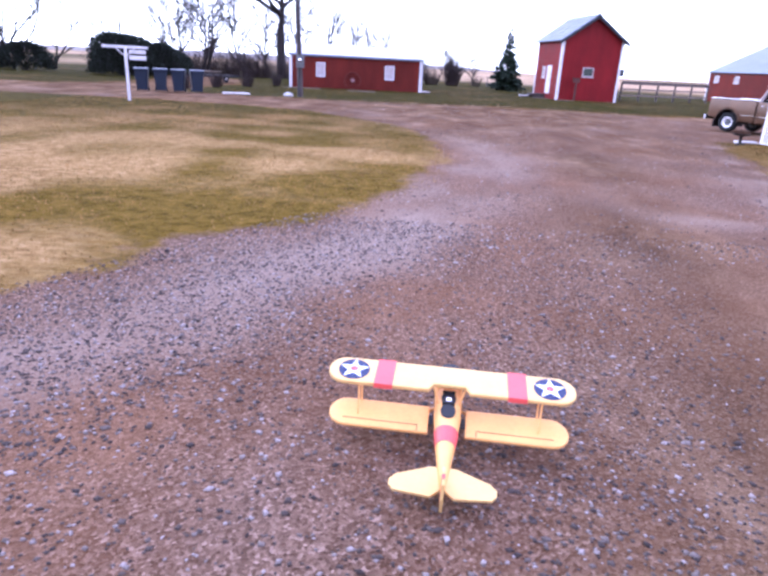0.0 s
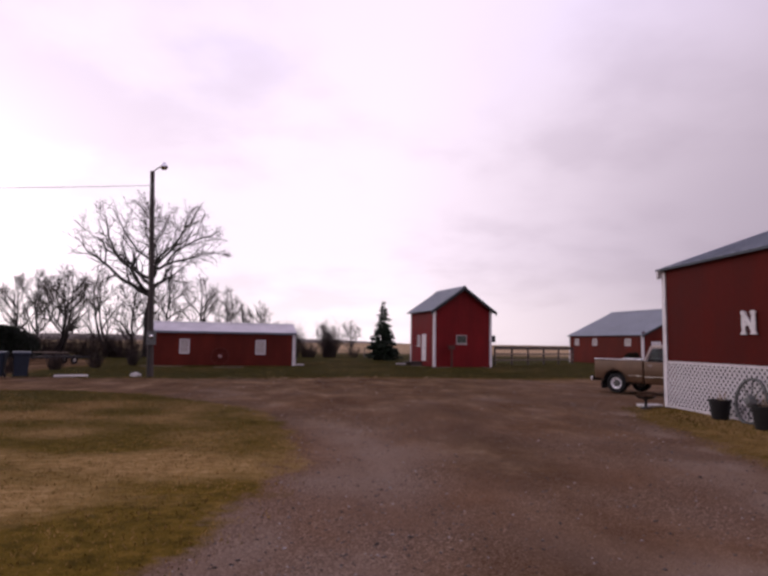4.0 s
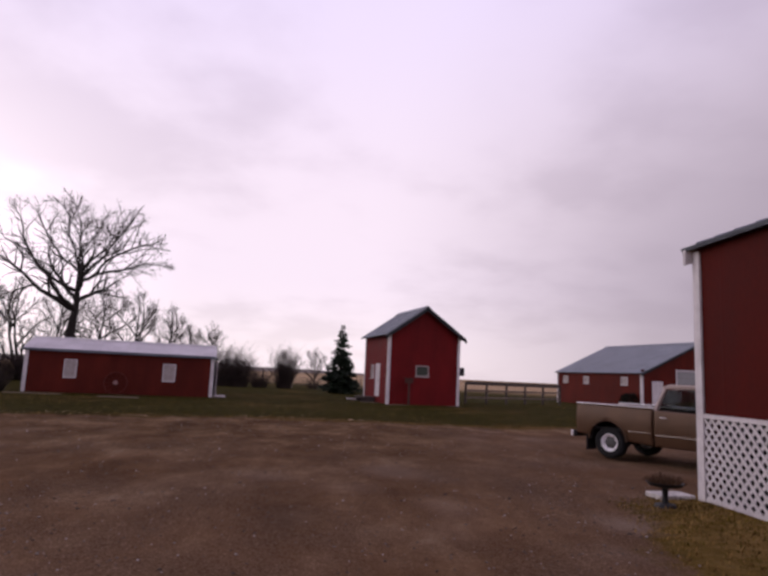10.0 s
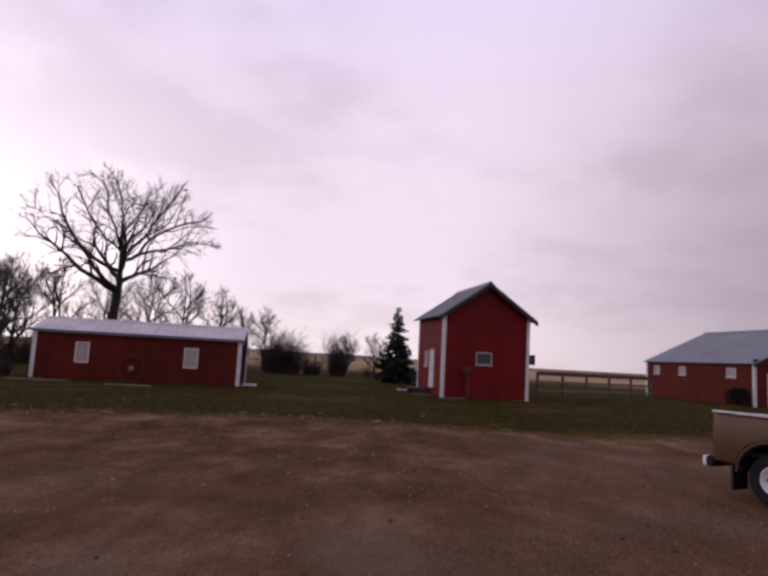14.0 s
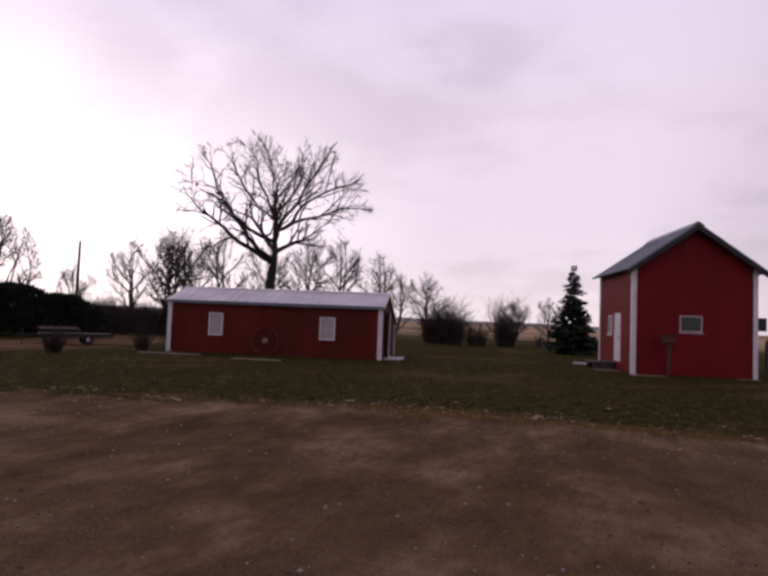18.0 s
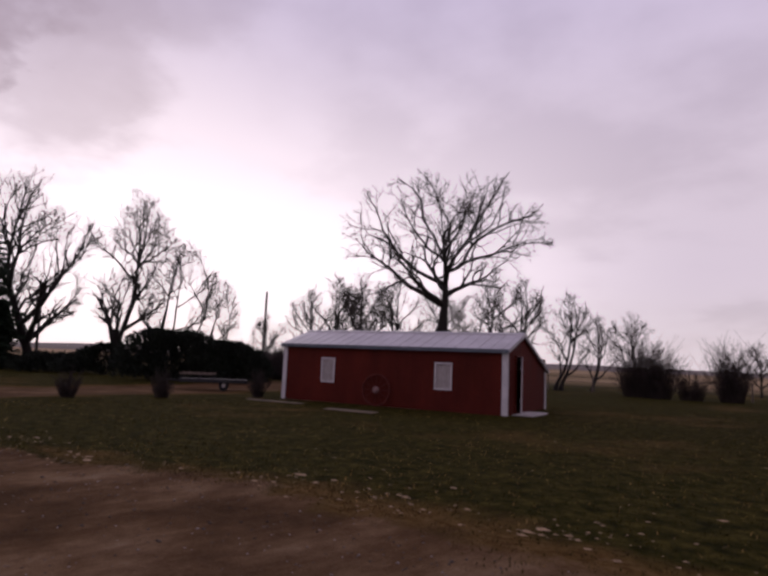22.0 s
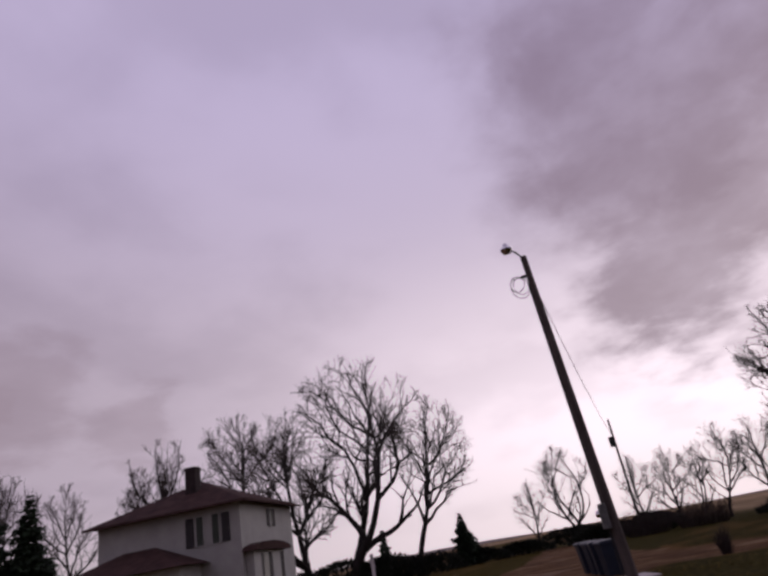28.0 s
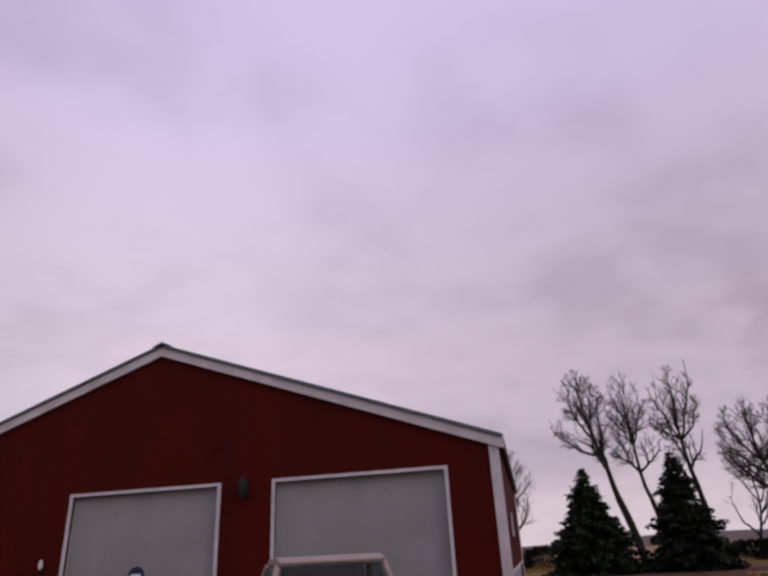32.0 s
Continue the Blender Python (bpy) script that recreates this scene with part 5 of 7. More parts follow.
    for nm, pts in (("windscreen", ((3.21, 0.80, 1.15), (3.21, -0.80, 1.15), (2.94, -0.70, 1.66), (2.94, 0.70, 1.66))), ("rear_window", ((2.10, -0.78, 1.18), (2.10, 0.78, 1.18), (2.20, 0.70, 1.64), (2.20, -0.70, 1.64)))):
        g = bmesh.new()
        g.faces.new([g.verts.new(p) for p in pts])
        bmesh.ops.solidify(g, geom=g.faces[:], thickness=0.006)
        part(nm, g, CLEAR, t)
    part("chassis", boxes((0.3, 4.6, -0.42, -0.34, 0.36, 0.48), (0.3, 4.6, 0.34, 0.42, 0.36, 0.48), (0.86, 1.1, -0.7, 0.7, 0.30, 0.42), (3.8, 4.0, -0.7, 0.7, 0.30, 0.42), (3.2, 4.6, -0.34, 0.34, 0.4, 1.0)), BLACK, t)
    part("wing_mirror", boxes((3.10, 3.14, -1.12, -0.98, 1.18, 1.34), (3.11, 3.13, -0.99, -0.90, 1.20, 1.23), bevel=0.006), CHROME, t)


pickup()

# ---------------------------------------------------------------- model biplane on the gravel


def biplane():
    p = thing("model_biplane", "yellow foam model biplane with red bands and star roundels on gravel", "model airplane", x=PLANE[0], y=PLANE[1], z=0.0, turn=PLANE[2])
    S = PLANE[3]
    p.scale = (S, S, S)
    # x to its right, y forward, tail low
    tilt = pose(0, 0, 0.142, 11)

    def add(name, bm, mat, label="", parent=None, smooth=False):
        ob = part(name, bm, mat, parent or p, label, smooth)
        if parent is None:
            ob.matrix_local = tilt
        return ob

    def wing_outline(half, chord, inner, tip=8):
        pts = [(inner, chord / 2), (half - chord * 0.45, chord / 2)]
        for i in range(1, tip):
            a = math.pi / 2 - math.pi * i / tip
            pts.append((half - chord * 0.45 + chord * 0.45 * math.cos(a), chord / 2 * math.sin(a)))
        return pts + [(half - chord * 0.45, -chord / 2), (inner, -chord / 2)]

    def airfoil(outline, y, z, thick, mirror):
        bm = prism(bmesh.new(), [(x * mirror, yy + y) for x, yy in outline], z, z + thick, "z")
        bmesh.ops.bevel(bm, geom=[e for e in bm.edges if abs(e.verts[0].co.z - e.verts[1].co.z) < 1e-6], offset=thick * 0.42, segments=2, profile=0.6, affect="EDGES")
        return bm

    half, chord = 0.60, 0.185
    full = wing_outline(half, chord, 0.10)
    left = [(-x, y) for x, y in reversed(full)]
    up = full[:-1] + [(0.10, -chord / 2), (0.075, -chord / 2 + 0.045), (-0.075, -chord / 2 + 0.045), (-0.10, -chord / 2)] + left[1:-1]
    bm = prism(bmesh.new(), [(x, yy + 0.10) for x, yy in up], 0.135, 0.157, "z")
    bmesh.ops.bevel(bm, geom=[e for e in bm.edges if abs(e.verts[0].co.z - e.verts[1].co.z) < 1e-6], offset=0.009, segments=2, profile=0.6, affect="EDGES")
    top = add("upper_wing", bm, PALE_YELLOW, "pale yellow upper wing")
    for s in (-1, 1):
        part("red_band", boxes((min(s * 0.275, s * 0.365), max(s * 0.275, s * 0.365), 0.10 - chord / 2 - 0.002, 0.10 + chord / 2 + 0.002, 0.132, 0.160)), FOAM_RED, top)
        c = (s * 0.475, 0.10)
        part("roundel", lathe(bmesh.new(), [(0.077, 0.156), (0.077, 0.1595), (0, 0.1595)], 32, (c[0], c[1], 0)), NAVY, top)
        pts = []
        for i in range(10):
            a, rr = math.pi / 2 + i * math.pi / 5, 0.074 if i % 2 == 0 else 0.030
            pts.append((c[0] + rr * math.cos(a), c[1] + rr * math.sin(a)))
        part("star", prism(bmesh.new(), pts, 0.158, 0.1615, "z"), SNOW, top)
        part("red_dot", lathe(bmesh.new(), [(0.020, 0.160), (0.020, 0.1632), (0, 0.1632)], 20, (c[0], c[1], 0)), FOAM_RED, top)
        low = add("lower_wing", airfoil(wing_outline(0.575, 0.185, 0.088), -0.03, -0.015, 0.02, s), YELLOW, "deeper yellow lower wing")
        part("aileron_joint", boxes((min(s * 0.14, s * 0.50), max(s * 0.14, s * 0.50), -0.082, -0.078, 0.004, 0.0062), (s * 0.14 - 0.002, s * 0.14 + 0.002, -0.118, -0.08, 0.004, 0.0062)), RUST, low)
        for yy in (0.05, -0.05):
            add("wing_strut", rods(((s * 0.43, yy, 0.0), (s * 0.44, yy + 0.10, 0.138), 0.005, 0.005), n=6), YELLOW)
            add("cabane_strut", rods(((s * 0.05, yy + 0.06, 0.07), (s * 0.075, yy + 0.10, 0.138), 0.004, 0.004), n=6), YELLOW)
        tail = [(0.012, -0.36), (0.06, -0.365), (0.20, -0.425), (0.226, -0.455), (0.226, -0.485), (0.205, -0.51), (0.05, -0.525), (0.012, -0.49)]
        add("tailplane", prism(bmesh.new(), [(s * x, y) for x, y in tail], 0.028, 0.04, "z"), PALE_YELLOW)
        add("undercarriage_leg", rods(((s * 0.04, 0.11, -0.03), (s * 0.105, 0.14, -0.105), 0.009, 0.007), n=6), YELLOW)
        w = add("wheel", lathe(bmesh.new(), [(0.02, -0.014), (0.038, -0.014), (0.044, 0), (0.038, 0.014), (0.02, 0.014)], 20, m=pose(0, 0, 0, 0, 90)), RUBBER, "black rubber wheel")
        w.matrix_local = tilt @ pose(s * 0.115, 0.14, -0.105)
        part("hub", lathe(bmesh.new(), [(0.02, -0.012), (0.02, 0.012)], 14, m=pose(0, 0, 0, 0, 90)), YELLOW, w)
    # body: rings along y
    rings = [(0.30, 0.030, 0.030, 0.03), (0.285, 0.066, 0.064, 0.03), (0.22, 0.072, 0.070, 0.03), (0.10, 0.068, 0.072, 0.025), (-0.05, 0.064, 0.073, 0.028), (-0.20, 0.050, 0.054, 0.032), (-0.36, 0.030, 0.034, 0.034), (-0.49, 0.010, 0.020, 0.036)]
    n = 18

    def hull(rows):
        b = bmesh.new()
        vs = [[b.verts.new((rx * math.cos(2 * math.pi * i / n), y, zc + rz * math.sin(2 * math.pi * i / n))) for i in range(n)] for y, rx, rz, zc in rows]
        for a, c in zip(vs, vs[1:]):
            for i in range(n):
                b.faces.new((a[i], a[(i + 1) % n], c[(i + 1) % n], c[i]))
        b.faces.new(vs[0])
        b.faces.new(list(reversed(vs[-1])))
        bmesh.ops.recalc_face_normals(b, faces=b.faces[:])
        return b

    add("fuselage", hull(rings), YELLOW, "rounded yellow fuselage", smooth=True)
    add("red_band", hull([(-0.15, 0.0570, 0.0618, 0.031), (-0.24, 0.0475, 0.0510, 0.0325)]), FOAM_RED)
    add("cowling", lathe(bmesh.new(), [(0.05, 0), (0.07, 0.01), (0.07, 0.05), (0.055, 0.06), (0.03, 0.055)], 20, m=pose(0, 0.245, 0.03, -90)), BLACK, "black radial engine cowl")
    add("spinner", lathe(bmesh.new(), [(0.022, 0), (0.016, 0.03), (0.0, 0.045)], 14, m=pose(0, 0.305, 0.03, -90)), YELLOW)
    add("propeller", boxes((-0.14, 0.14, 0.318, 0.324, 0.02, 0.042), bevel=0.002), BLACK)
    # black strip added as the shade in the gaps at the wing roots
    add("wing_root_spar", boxes((-0.10, 0.10, -0.06, 0.0, -0.008, 0.0)), BLACK, "black strip standing in for the shaded gap between wing and body")
    for y in (0.02, -0.065):
        add("cockpit", lathe(bmesh.new(), [(0.034, 0.0), (0.036, 0.012), (0.030, 0.013)], 18, m=pose(0, y, 0.090, 4) @ Matrix.Diagonal((1, 1.25, 1, 1))), BLACK, "open black cockpit")
        add("wind_screen", boxes((-0.03, 0.03, y + 0.045, y + 0.05, 0.09, 0.108)), BLACK)
    add("headrest", boxes((-0.014, 0.014, -0.015, 0.012, 0.09, 0.118), bevel=0.004), CHROME, "pale grey seat cushion")
    fin = prism(bmesh.new(), [(-0.43, 0.05), (-0.47, 0.16), (-0.52, 0.185), (-0.575, 0.17), (-0.595, 0.10), (-0.575, 0.01), (-0.52, 0.02)], -0.006, 0.006, "x")
    add("fin", fin, PALE_YELLOW)
    add("rudder_stripe", prism(bmesh.new(), [(-0.53, 0.03), (-0.53, 0.184), (-0.55, 0.18), (-0.55, 0.03)], -0.0075, 0.0075, "x"), FOAM_RED)
    add("tail_wheel", lathe(bmesh.new(), [(0.008, -0.005), (0.016, 0), (0.008, 0.005)], 12, m=pose(0, -0.50, -0.015, 0, 90)), RUBBER)


PLANE = (-1.075, 4.25, -1.6, 1.02)
biplane()

# ---------------------------------------------------------------- yard things


def yard_pole():
    p = thing("light_pole", "tall dark wooden pole with a yard lamp and coiled cable", "utility pole", x=-8.85, y=34.15)
    top = Vector((-0.22, -0.38, 9.3))
    part("shaft", rods(((0, 0, -0.1), top, 0.148, 0.095), n=14), POLE, p)
    lamp = thing("yard_lamp", "lamp head on a bent arm", "")
    lamp.parent = p
    lamp.matrix_local = Matrix.Translation(top)
    d = Vector((0.86, -0.5, 0)).normalized()
    part("arm", rods(((0, 0, -0.05), d * 0.30 + Vector((0, 0, 0.10)), 0.025), (d * 0.30 + Vector((0, 0, 0.10)), d * 0.62 + Vector((0, 0, 0.16)), 0.025)), IRON, lamp)
    part("head", lathe(bmesh.new(), [(0.06, 0.16), (0.10, 0.06), (0.17, 0.0), (0.18, -0.05), (0.12, -0.16), (0.0, -0.2)], 16, d * 0.70 + Vector((0, 0, 0.17))), CHROME, lamp, "grey lamp housing")
    mb = thing("meter_box", "grey electric meter box on the pole", "")
    mb.parent = p
    mb.matrix_local = pose(0.02, -0.12, 0, 0, 0, 10)
    part("cabinet", boxes((-0.2, 0.2, -0.22, -0.04, 1.45, 2.05), bevel=0.015), GREY_IRON, mb)
    part("meter", lathe(bmesh.new(), [(0.09, 0), (0.09, 0.06), (0.06, 0.10), (0, 0.11)], 18, m=pose(0, -0.22, 1.82, 90)), CHROME, mb)
    part("conduit", rods(((-0.06, -0.1, 0), (-0.06, -0.1, 1.45), 0.025), (( -0.05, -0.1, 2.05), (-0.22, -0.30, 8.4), 0.02)), IRON, mb)
    e = Vector((0.25, -0.97, 0))
    hook = top * 0.93
    part("cable_clip", boxes((-0.03, 0.03, -0.26, 0.0, -0.03, 0.05), bevel=0.008), IRON, p).matrix_local = Matrix.Translation(hook) @ pose(0, 0, 0, 0, 0, 14)
    for loop, (rr, lean, drop) in enumerate(((0.25, 0.0, 0.26), (0.29, 0.25, 0.34), (0.22, -0.3, 0.22))):
        ring, c0 = bmesh.new(), hook + e * (0.30 + 0.05 * loop) + Vector((0.03 * loop, 0.0, -drop))
        pts = [c0 + e * (rr * 0.95 * math.cos(a) + lean * rr * 0.4 * math.sin(a)) + Vector((0.03 * math.sin(2 * a), 0, rr * 1.12 * math.sin(a))) for a in np.linspace(0.3 * loop, 6.1 + 0.3 * loop, 24)]
        for a, b in zip(pts, pts[1:]):
            rod(ring, a, b, 0.011, n=5, caps=False)
        part("coiled_cable", ring, GREY_IRON, p, "slack loop of grey cable")
    # the service wire sags across to the pole with the transformer
    line, a, b = bmesh.new(), hook, Vector((-51.0 + 8.85 + 0.2, 32.2 - 34.15, 8.2))
    pts = [a.lerp(b, f) + Vector((0, 0, -2.6 * f * (1 - f))) for f in np.linspace(0, 1, 22)]
    for u, v in zip(pts, pts[1:]):
        rod(line, u, v, 0.014, n=5, caps=False)
    part("service_wire", line, GREY_IRON, p, "thin sagging overhead wire")


yard_pole()


def far_pole(x, y, h, can):
    p = thing("utility_pole", "bare wooden utility pole" + (" with a transformer" if can else ""), "utility pole", "utility poles", x=x, y=y)
    part("shaft", rods(((0, 0, -0.1), (0.05, 0, h), 0.14, 0.09), n=10), POLE, p)
    if can:
        part("transformer", lathe(bmesh.new(), [(0.2, -0.45), (0.25, -0.4), (0.25, 0.35), (0.2, 0.42), (0.06, 0.46)], 14, (0.28, -0.2, h - 1.9)), IRON, p)
        part("bracket", boxes((0.0, 0.3, -0.22, -0.05, h - 1.9, h - 1.82)), IRON, p)
    part("insulator", lathe(bmesh.new(), [(0.04, 0), (0.05, 0.05), (0.03, 0.12)], 10, (0.05, 0, h)), IRON, p)


far_pole(-33.3, 62.7, 7.0, False)
far_pole(-51.0, 32.2, 9.7, True)
far_pole(-49.3, 51.4, 7.0, False)


def clothes_post(x, y, turn, boards):
    p = thing("clothes_post", "white-painted T-shaped clothesline post on the lawn", "clothesline post", "clothesline posts", x=x, y=y, turn=turn)
    part("post", rods(((0, 0, -0.1), (0, 0, 1.95), 0.055), n=14), WHITE, p)
    part("crossbar", boxes((-0.80, 0.80, -0.04, 0.04, 1.90, 1.99), bevel=0.01), WHITE, p)
    for x in (-0.74, -0.3, 0.3, 0.74):
        part("hook", rods(((x, 0, 1.90), (x, 0.03, 1.84), 0.01)), IRON, p)
    part("gusset", rods(((0.03, 0, 1.62), (0.32, 0, 1.9), 0.02), ((-0.03, 0, 1.62), (-0.32, 0, 1.9), 0.02)), WHITE, p)
    if boards:
        part("side_plate", boxes((0.12, 0.72, 0.02, 0.05, 1.50, 1.66), (0.12, 0.72, 0.02, 0.05, 1.72, 1.86)), WHITE, p, "white boards hung under the bar")


clothes_post(-13.4, 25.1, 28, True)
clothes_post(-12.2, 11.4, 40, False)


def wheelie_bin():
    b = thing("wheelie_bin", "dark blue wheeled rubbish bin beside the drive", "bin", "bins beside the drive", x=-16.35, y=32.2, turn=20)
    bm = bmesh.new()
    vs = []
    for z, w, d0, d1 in ((0.06, 0.24, -0.26, 0.24), (0.9, 0.31, -0.34, 0.36), (0.98, 0.33, -0.36, 0.38), (1.0, 0.33, -0.36, 0.38)):
        vs.append([bm.verts.new(q) for q in ((-w, d0, z), (w, d0, z), (w, d1, z), (-w, d1, z))])
    for a, c in zip(vs, vs[1:]):
        for i in range(4):
            bm.faces.new((a[i], a[(i + 1) % 4], c[(i + 1) % 4], c[i]))
    bm.faces.new(list(reversed(vs[0])))
    bm.faces.new(vs[-1])
    bmesh.ops.bevel(bm, geom=[e for e in bm.edges if abs(e.verts[0].co.z - e.verts[1].co.z) > 0.3], offset=0.05, segments=3, profile=0.5, affect="EDGES")
    part("body", bm, BIN_BLUE, b)
    lid = prism(bmesh.new(), [(-0.39, 1.0), (0.40, 1.0), (0.40, 1.03), (0.2, 1.10), (-0.30, 1.08), (-0.39, 1.04)], -0.34, 0.34, "x")
    part("lid", lid, BIN_BLUE, b, "hinged domed lid")
    part("handle", rods(((-0.26, 0.44, 0.97), (0.26, 0.44, 0.97), 0.016)), BIN_BLUE, b)
    for s in (-1, 1):
        part("wheel", lathe(bmesh.new(), [(0.03, -0.02), (0.11, -0.025), (0.11, 0.025), (0.03, 0.02)], 18, m=pose(s * 0.27, 0.26, 0.10, 0, 90)), RUBBER, b)
    return b


first = wheelie_bin()
for i, (x, y, t) in enumerate(((-15.55, 32.55, 24), (-14.75, 32.85, 15), (-13.95, 33.2, 27))):
    copy_thing(first, pose(x, y, 0, 0, 0, t))

slab = tagged(part("concrete_slab", boxes((-0.68, 0.68, -0.42, 0.42, -0.06, 0.07), bevel=0.02), CONCRETE), "pale concrete slab lying in the grass", "slab")
slab.matrix_world = pose(-12.2, 34.0, 0, 0, 0, 22)


def boulder(name, label, x, y, r, seed, flat=0.65):
    bm = bmesh.new()
    bmesh.ops.create_icosphere(bm, subdivisions=3, radius=r)
    for q in bm.verts:
        k = 1 + 0.22 * noise.noise(q.co * (1.6 / r) + Vector((seed, 0, 0))) + 0.08 * noise.noise(q.co * (5 / r) + Vector((0, seed, 0)))
        q.co = Vector((q.co.x * k * 1.15, q.co.y * k, q.co.z * k * flat))
    ob = tagged(part(name, bm, STONE, smooth=True), label, "rock")
    ob.matrix_world = pose(x, y, r * flat * 0.55, 0, 0, seed * 40)
    return ob


boulder("rock", "pale rounded rock at the foot of the pole", -9.5, 34.2, 0.21, 1)


def flat_trailer():
    t = thing("flatbed_trailer", "low dark flatbed trailer with weathered side rails parked by the hedge", "trailer", x=-18.3, y=47.5, turn=52)
    t.scale = (0.66, 0.7, 0.8)
    part("deck", boxes((-2.3, 2.4, -1.0, 1.0, 0.58, 0.66), bevel=0.01), POLE, t)
    for s in (-0.98, 0.98):
        part("side_rail", boxes((-2.3, 2.4, s - 0.03, s + 0.03, 0.48, 0.68)), IRON, t)
        part("side_rail", boxes((-2.3, 0.1, s - 0.03, s + 0.03, 0.92, 1.02)), WOOD, t, "weathered upper side rail")
        for x in (-2.2, -1.0, 0.0):
            part("stake", boxes((x - 0.03, x + 0.03, s - 0.026, s + 0.026, 0.68, 0.92)), IRON, t)
        for x in (0.75,):
            w = part("wheel", lathe(bmesh.new(), [(0.14, -0.09), (0.31, -0.1), (0.34, 0), (0.31, 0.1), (0.14, 0.09)], 22, m=pose(0, 0, 0, 90), caps=False), RUBBER, t)
            w.matrix_local = pose(x, s * 0.86, 0.34)
            part("hub", lathe(bmesh.new(), [(0.14, -0.085), (0.14, 0.085)], 16, m=pose(0, 0, 0, 90)), CONCRETE, w)
    part("drawbar", boxes((-3.7, -2.3, -0.06, 0.06, 0.5, 0.6)), IRON, t)
    part("jack", rods(((-3.3, 0, 0.02), (-3.3, 0, 0.9), 0.04)), IRON, t)


flat_trailer()


def plank_fence():
    f = thing("fence", "weathered post-and-rail corral fence behind the barn", "fence", x=12.4, y=55.0, turn=32)
    n = 6
    for i in range(n):
        x = i * 2.05
        part("post", rods(((x, 0, -0.1), (x + 0.02, 0.0, 1.45), 0.085, 0.075), n=9), POLE, f)
    for i in range(n - 1):
        for z, w in ((0.45, 0.06), (0.92, 0.06), (1.42, 0.12)):
            part("rail", boxes((i * 2.05 - 0.05, i * 2.05 + 2.0, -0.115, -0.075, z - w, z + w)), POLE if w > 0.1 else WOOD, f)


plank_fence()


def wire_fence(x, y, turn, n, label):
    f = thing("wire_fence", label, "fence", "pasture fences", x=x, y=y, turn=turn)
    for i in range(n):
        part("post", rods(((i * 3.5, 0, -0.1), (i * 3.5 + 0.03, 0.02, 1.2), 0.06, 0.05), n=7), WOOD, f)
    for z in (0.4, 0.75, 1.1):
        part("wire", rods(((0, 0, z), ((n - 1) * 3.5, 0, z), 0.012), n=4), IRON, f)


wire_fence(-18, 76, 4, 9, "thin post-and-wire fence across the pasture")


def garage_front_things():
    for x, y, r, h in ((8.32, 19.50, 0.25, 0.47), (8.18, 17.78, 0.28, 0.50)):
        p = thing("plant_pot", "large black plant pot with dead stalks by the lattice", "plant pot", "pots by the lattice", x=x, y=y, z=0.01)
        part("pot", lathe(bmesh.new(), [(r * 0.72, 0), (r * 0.95, h * 0.9), (r * 1.03, h * 0.9), (r * 1.03, h), (r * 0.93, h), (r * 0.9, h * 0.86), (0, h * 0.86)], 24), POT, p, smooth=False)
        rs = random.Random(int(y * 100))
        bm = bmesh.new()
        for i in range(16):
            a, d = rs.uniform(0, 6.28), rs.uniform(0.02, r * 0.7)
            rod(bm, (d * math.cos(a), d * math.sin(a), h * 0.84), (1.4 * d * math.cos(a), 1.4 * d * math.sin(a), h + rs.uniform(0.05, 0.28)), 0.006, 0.002, n=4)
        part("dead_plant", bm, DRY, p, "dry brown stalks")
    wagon_wheel("iron_wheel", "old grey iron wheel leaning on the lattice", 0.52, GREY_IRON, GREY_IRON, 8.50, 18.68, 0.52, 90, 9, spokes=8)
    b = thing("plant_stand", "low dark iron plant stand with a dish of dry brown plants", "plant stand", x=7.80, y=21.95)
    part("foot", lathe(bmesh.new(), [(0.16, 0), (0.14, 0.04), (0.05, 0.06)], 18), IRON, b)
    part("stem", lathe(bmesh.new(), [(0.045, 0.05), (0.035, 0.16), (0.05, 0.27)], 14), IRON, b)
    part("bowl", lathe(bmesh.new(), [(0.06, 0.26), (0.21, 0.29), (0.26, 0.34), (0.24, 0.34), (0.18, 0.32), (0, 0.305)], 26), IRON, b, "shallow dark dish")
    rs, bm = random.Random(77), bmesh.new()
    for i in range(130):
        a, d = rs.uniform(0, 6.28), 0.22 * math.sqrt(rs.random())
        rod(bm, (d * math.cos(a), d * math.sin(a), 0.31), (1.25 * d * math.cos(a) + rs.gauss(0, 0.03), 1.25 * d * math.sin(a) + rs.gauss(0, 0.03), 0.34 + rs.uniform(0.02, 0.14) * (1.2 - d * 3)), 0.013, 0.007, n=4)
    part("dead_plant", bm, DRY_BROWN, b, "dry brown plant")
    s = tagged(part("stepping_stone", boxes((-0.3, 0.3, -0.2, 0.2, -0.03, 0.05), bevel=0.015), STONE), "pale flat stone at the building's corner", "stone")
    s.matrix_world = pose(8.35, 22.78, 0, 0, 0, 5)


garage_front_things()

# ---------------------------------------------------------------- trees, hedges, grass


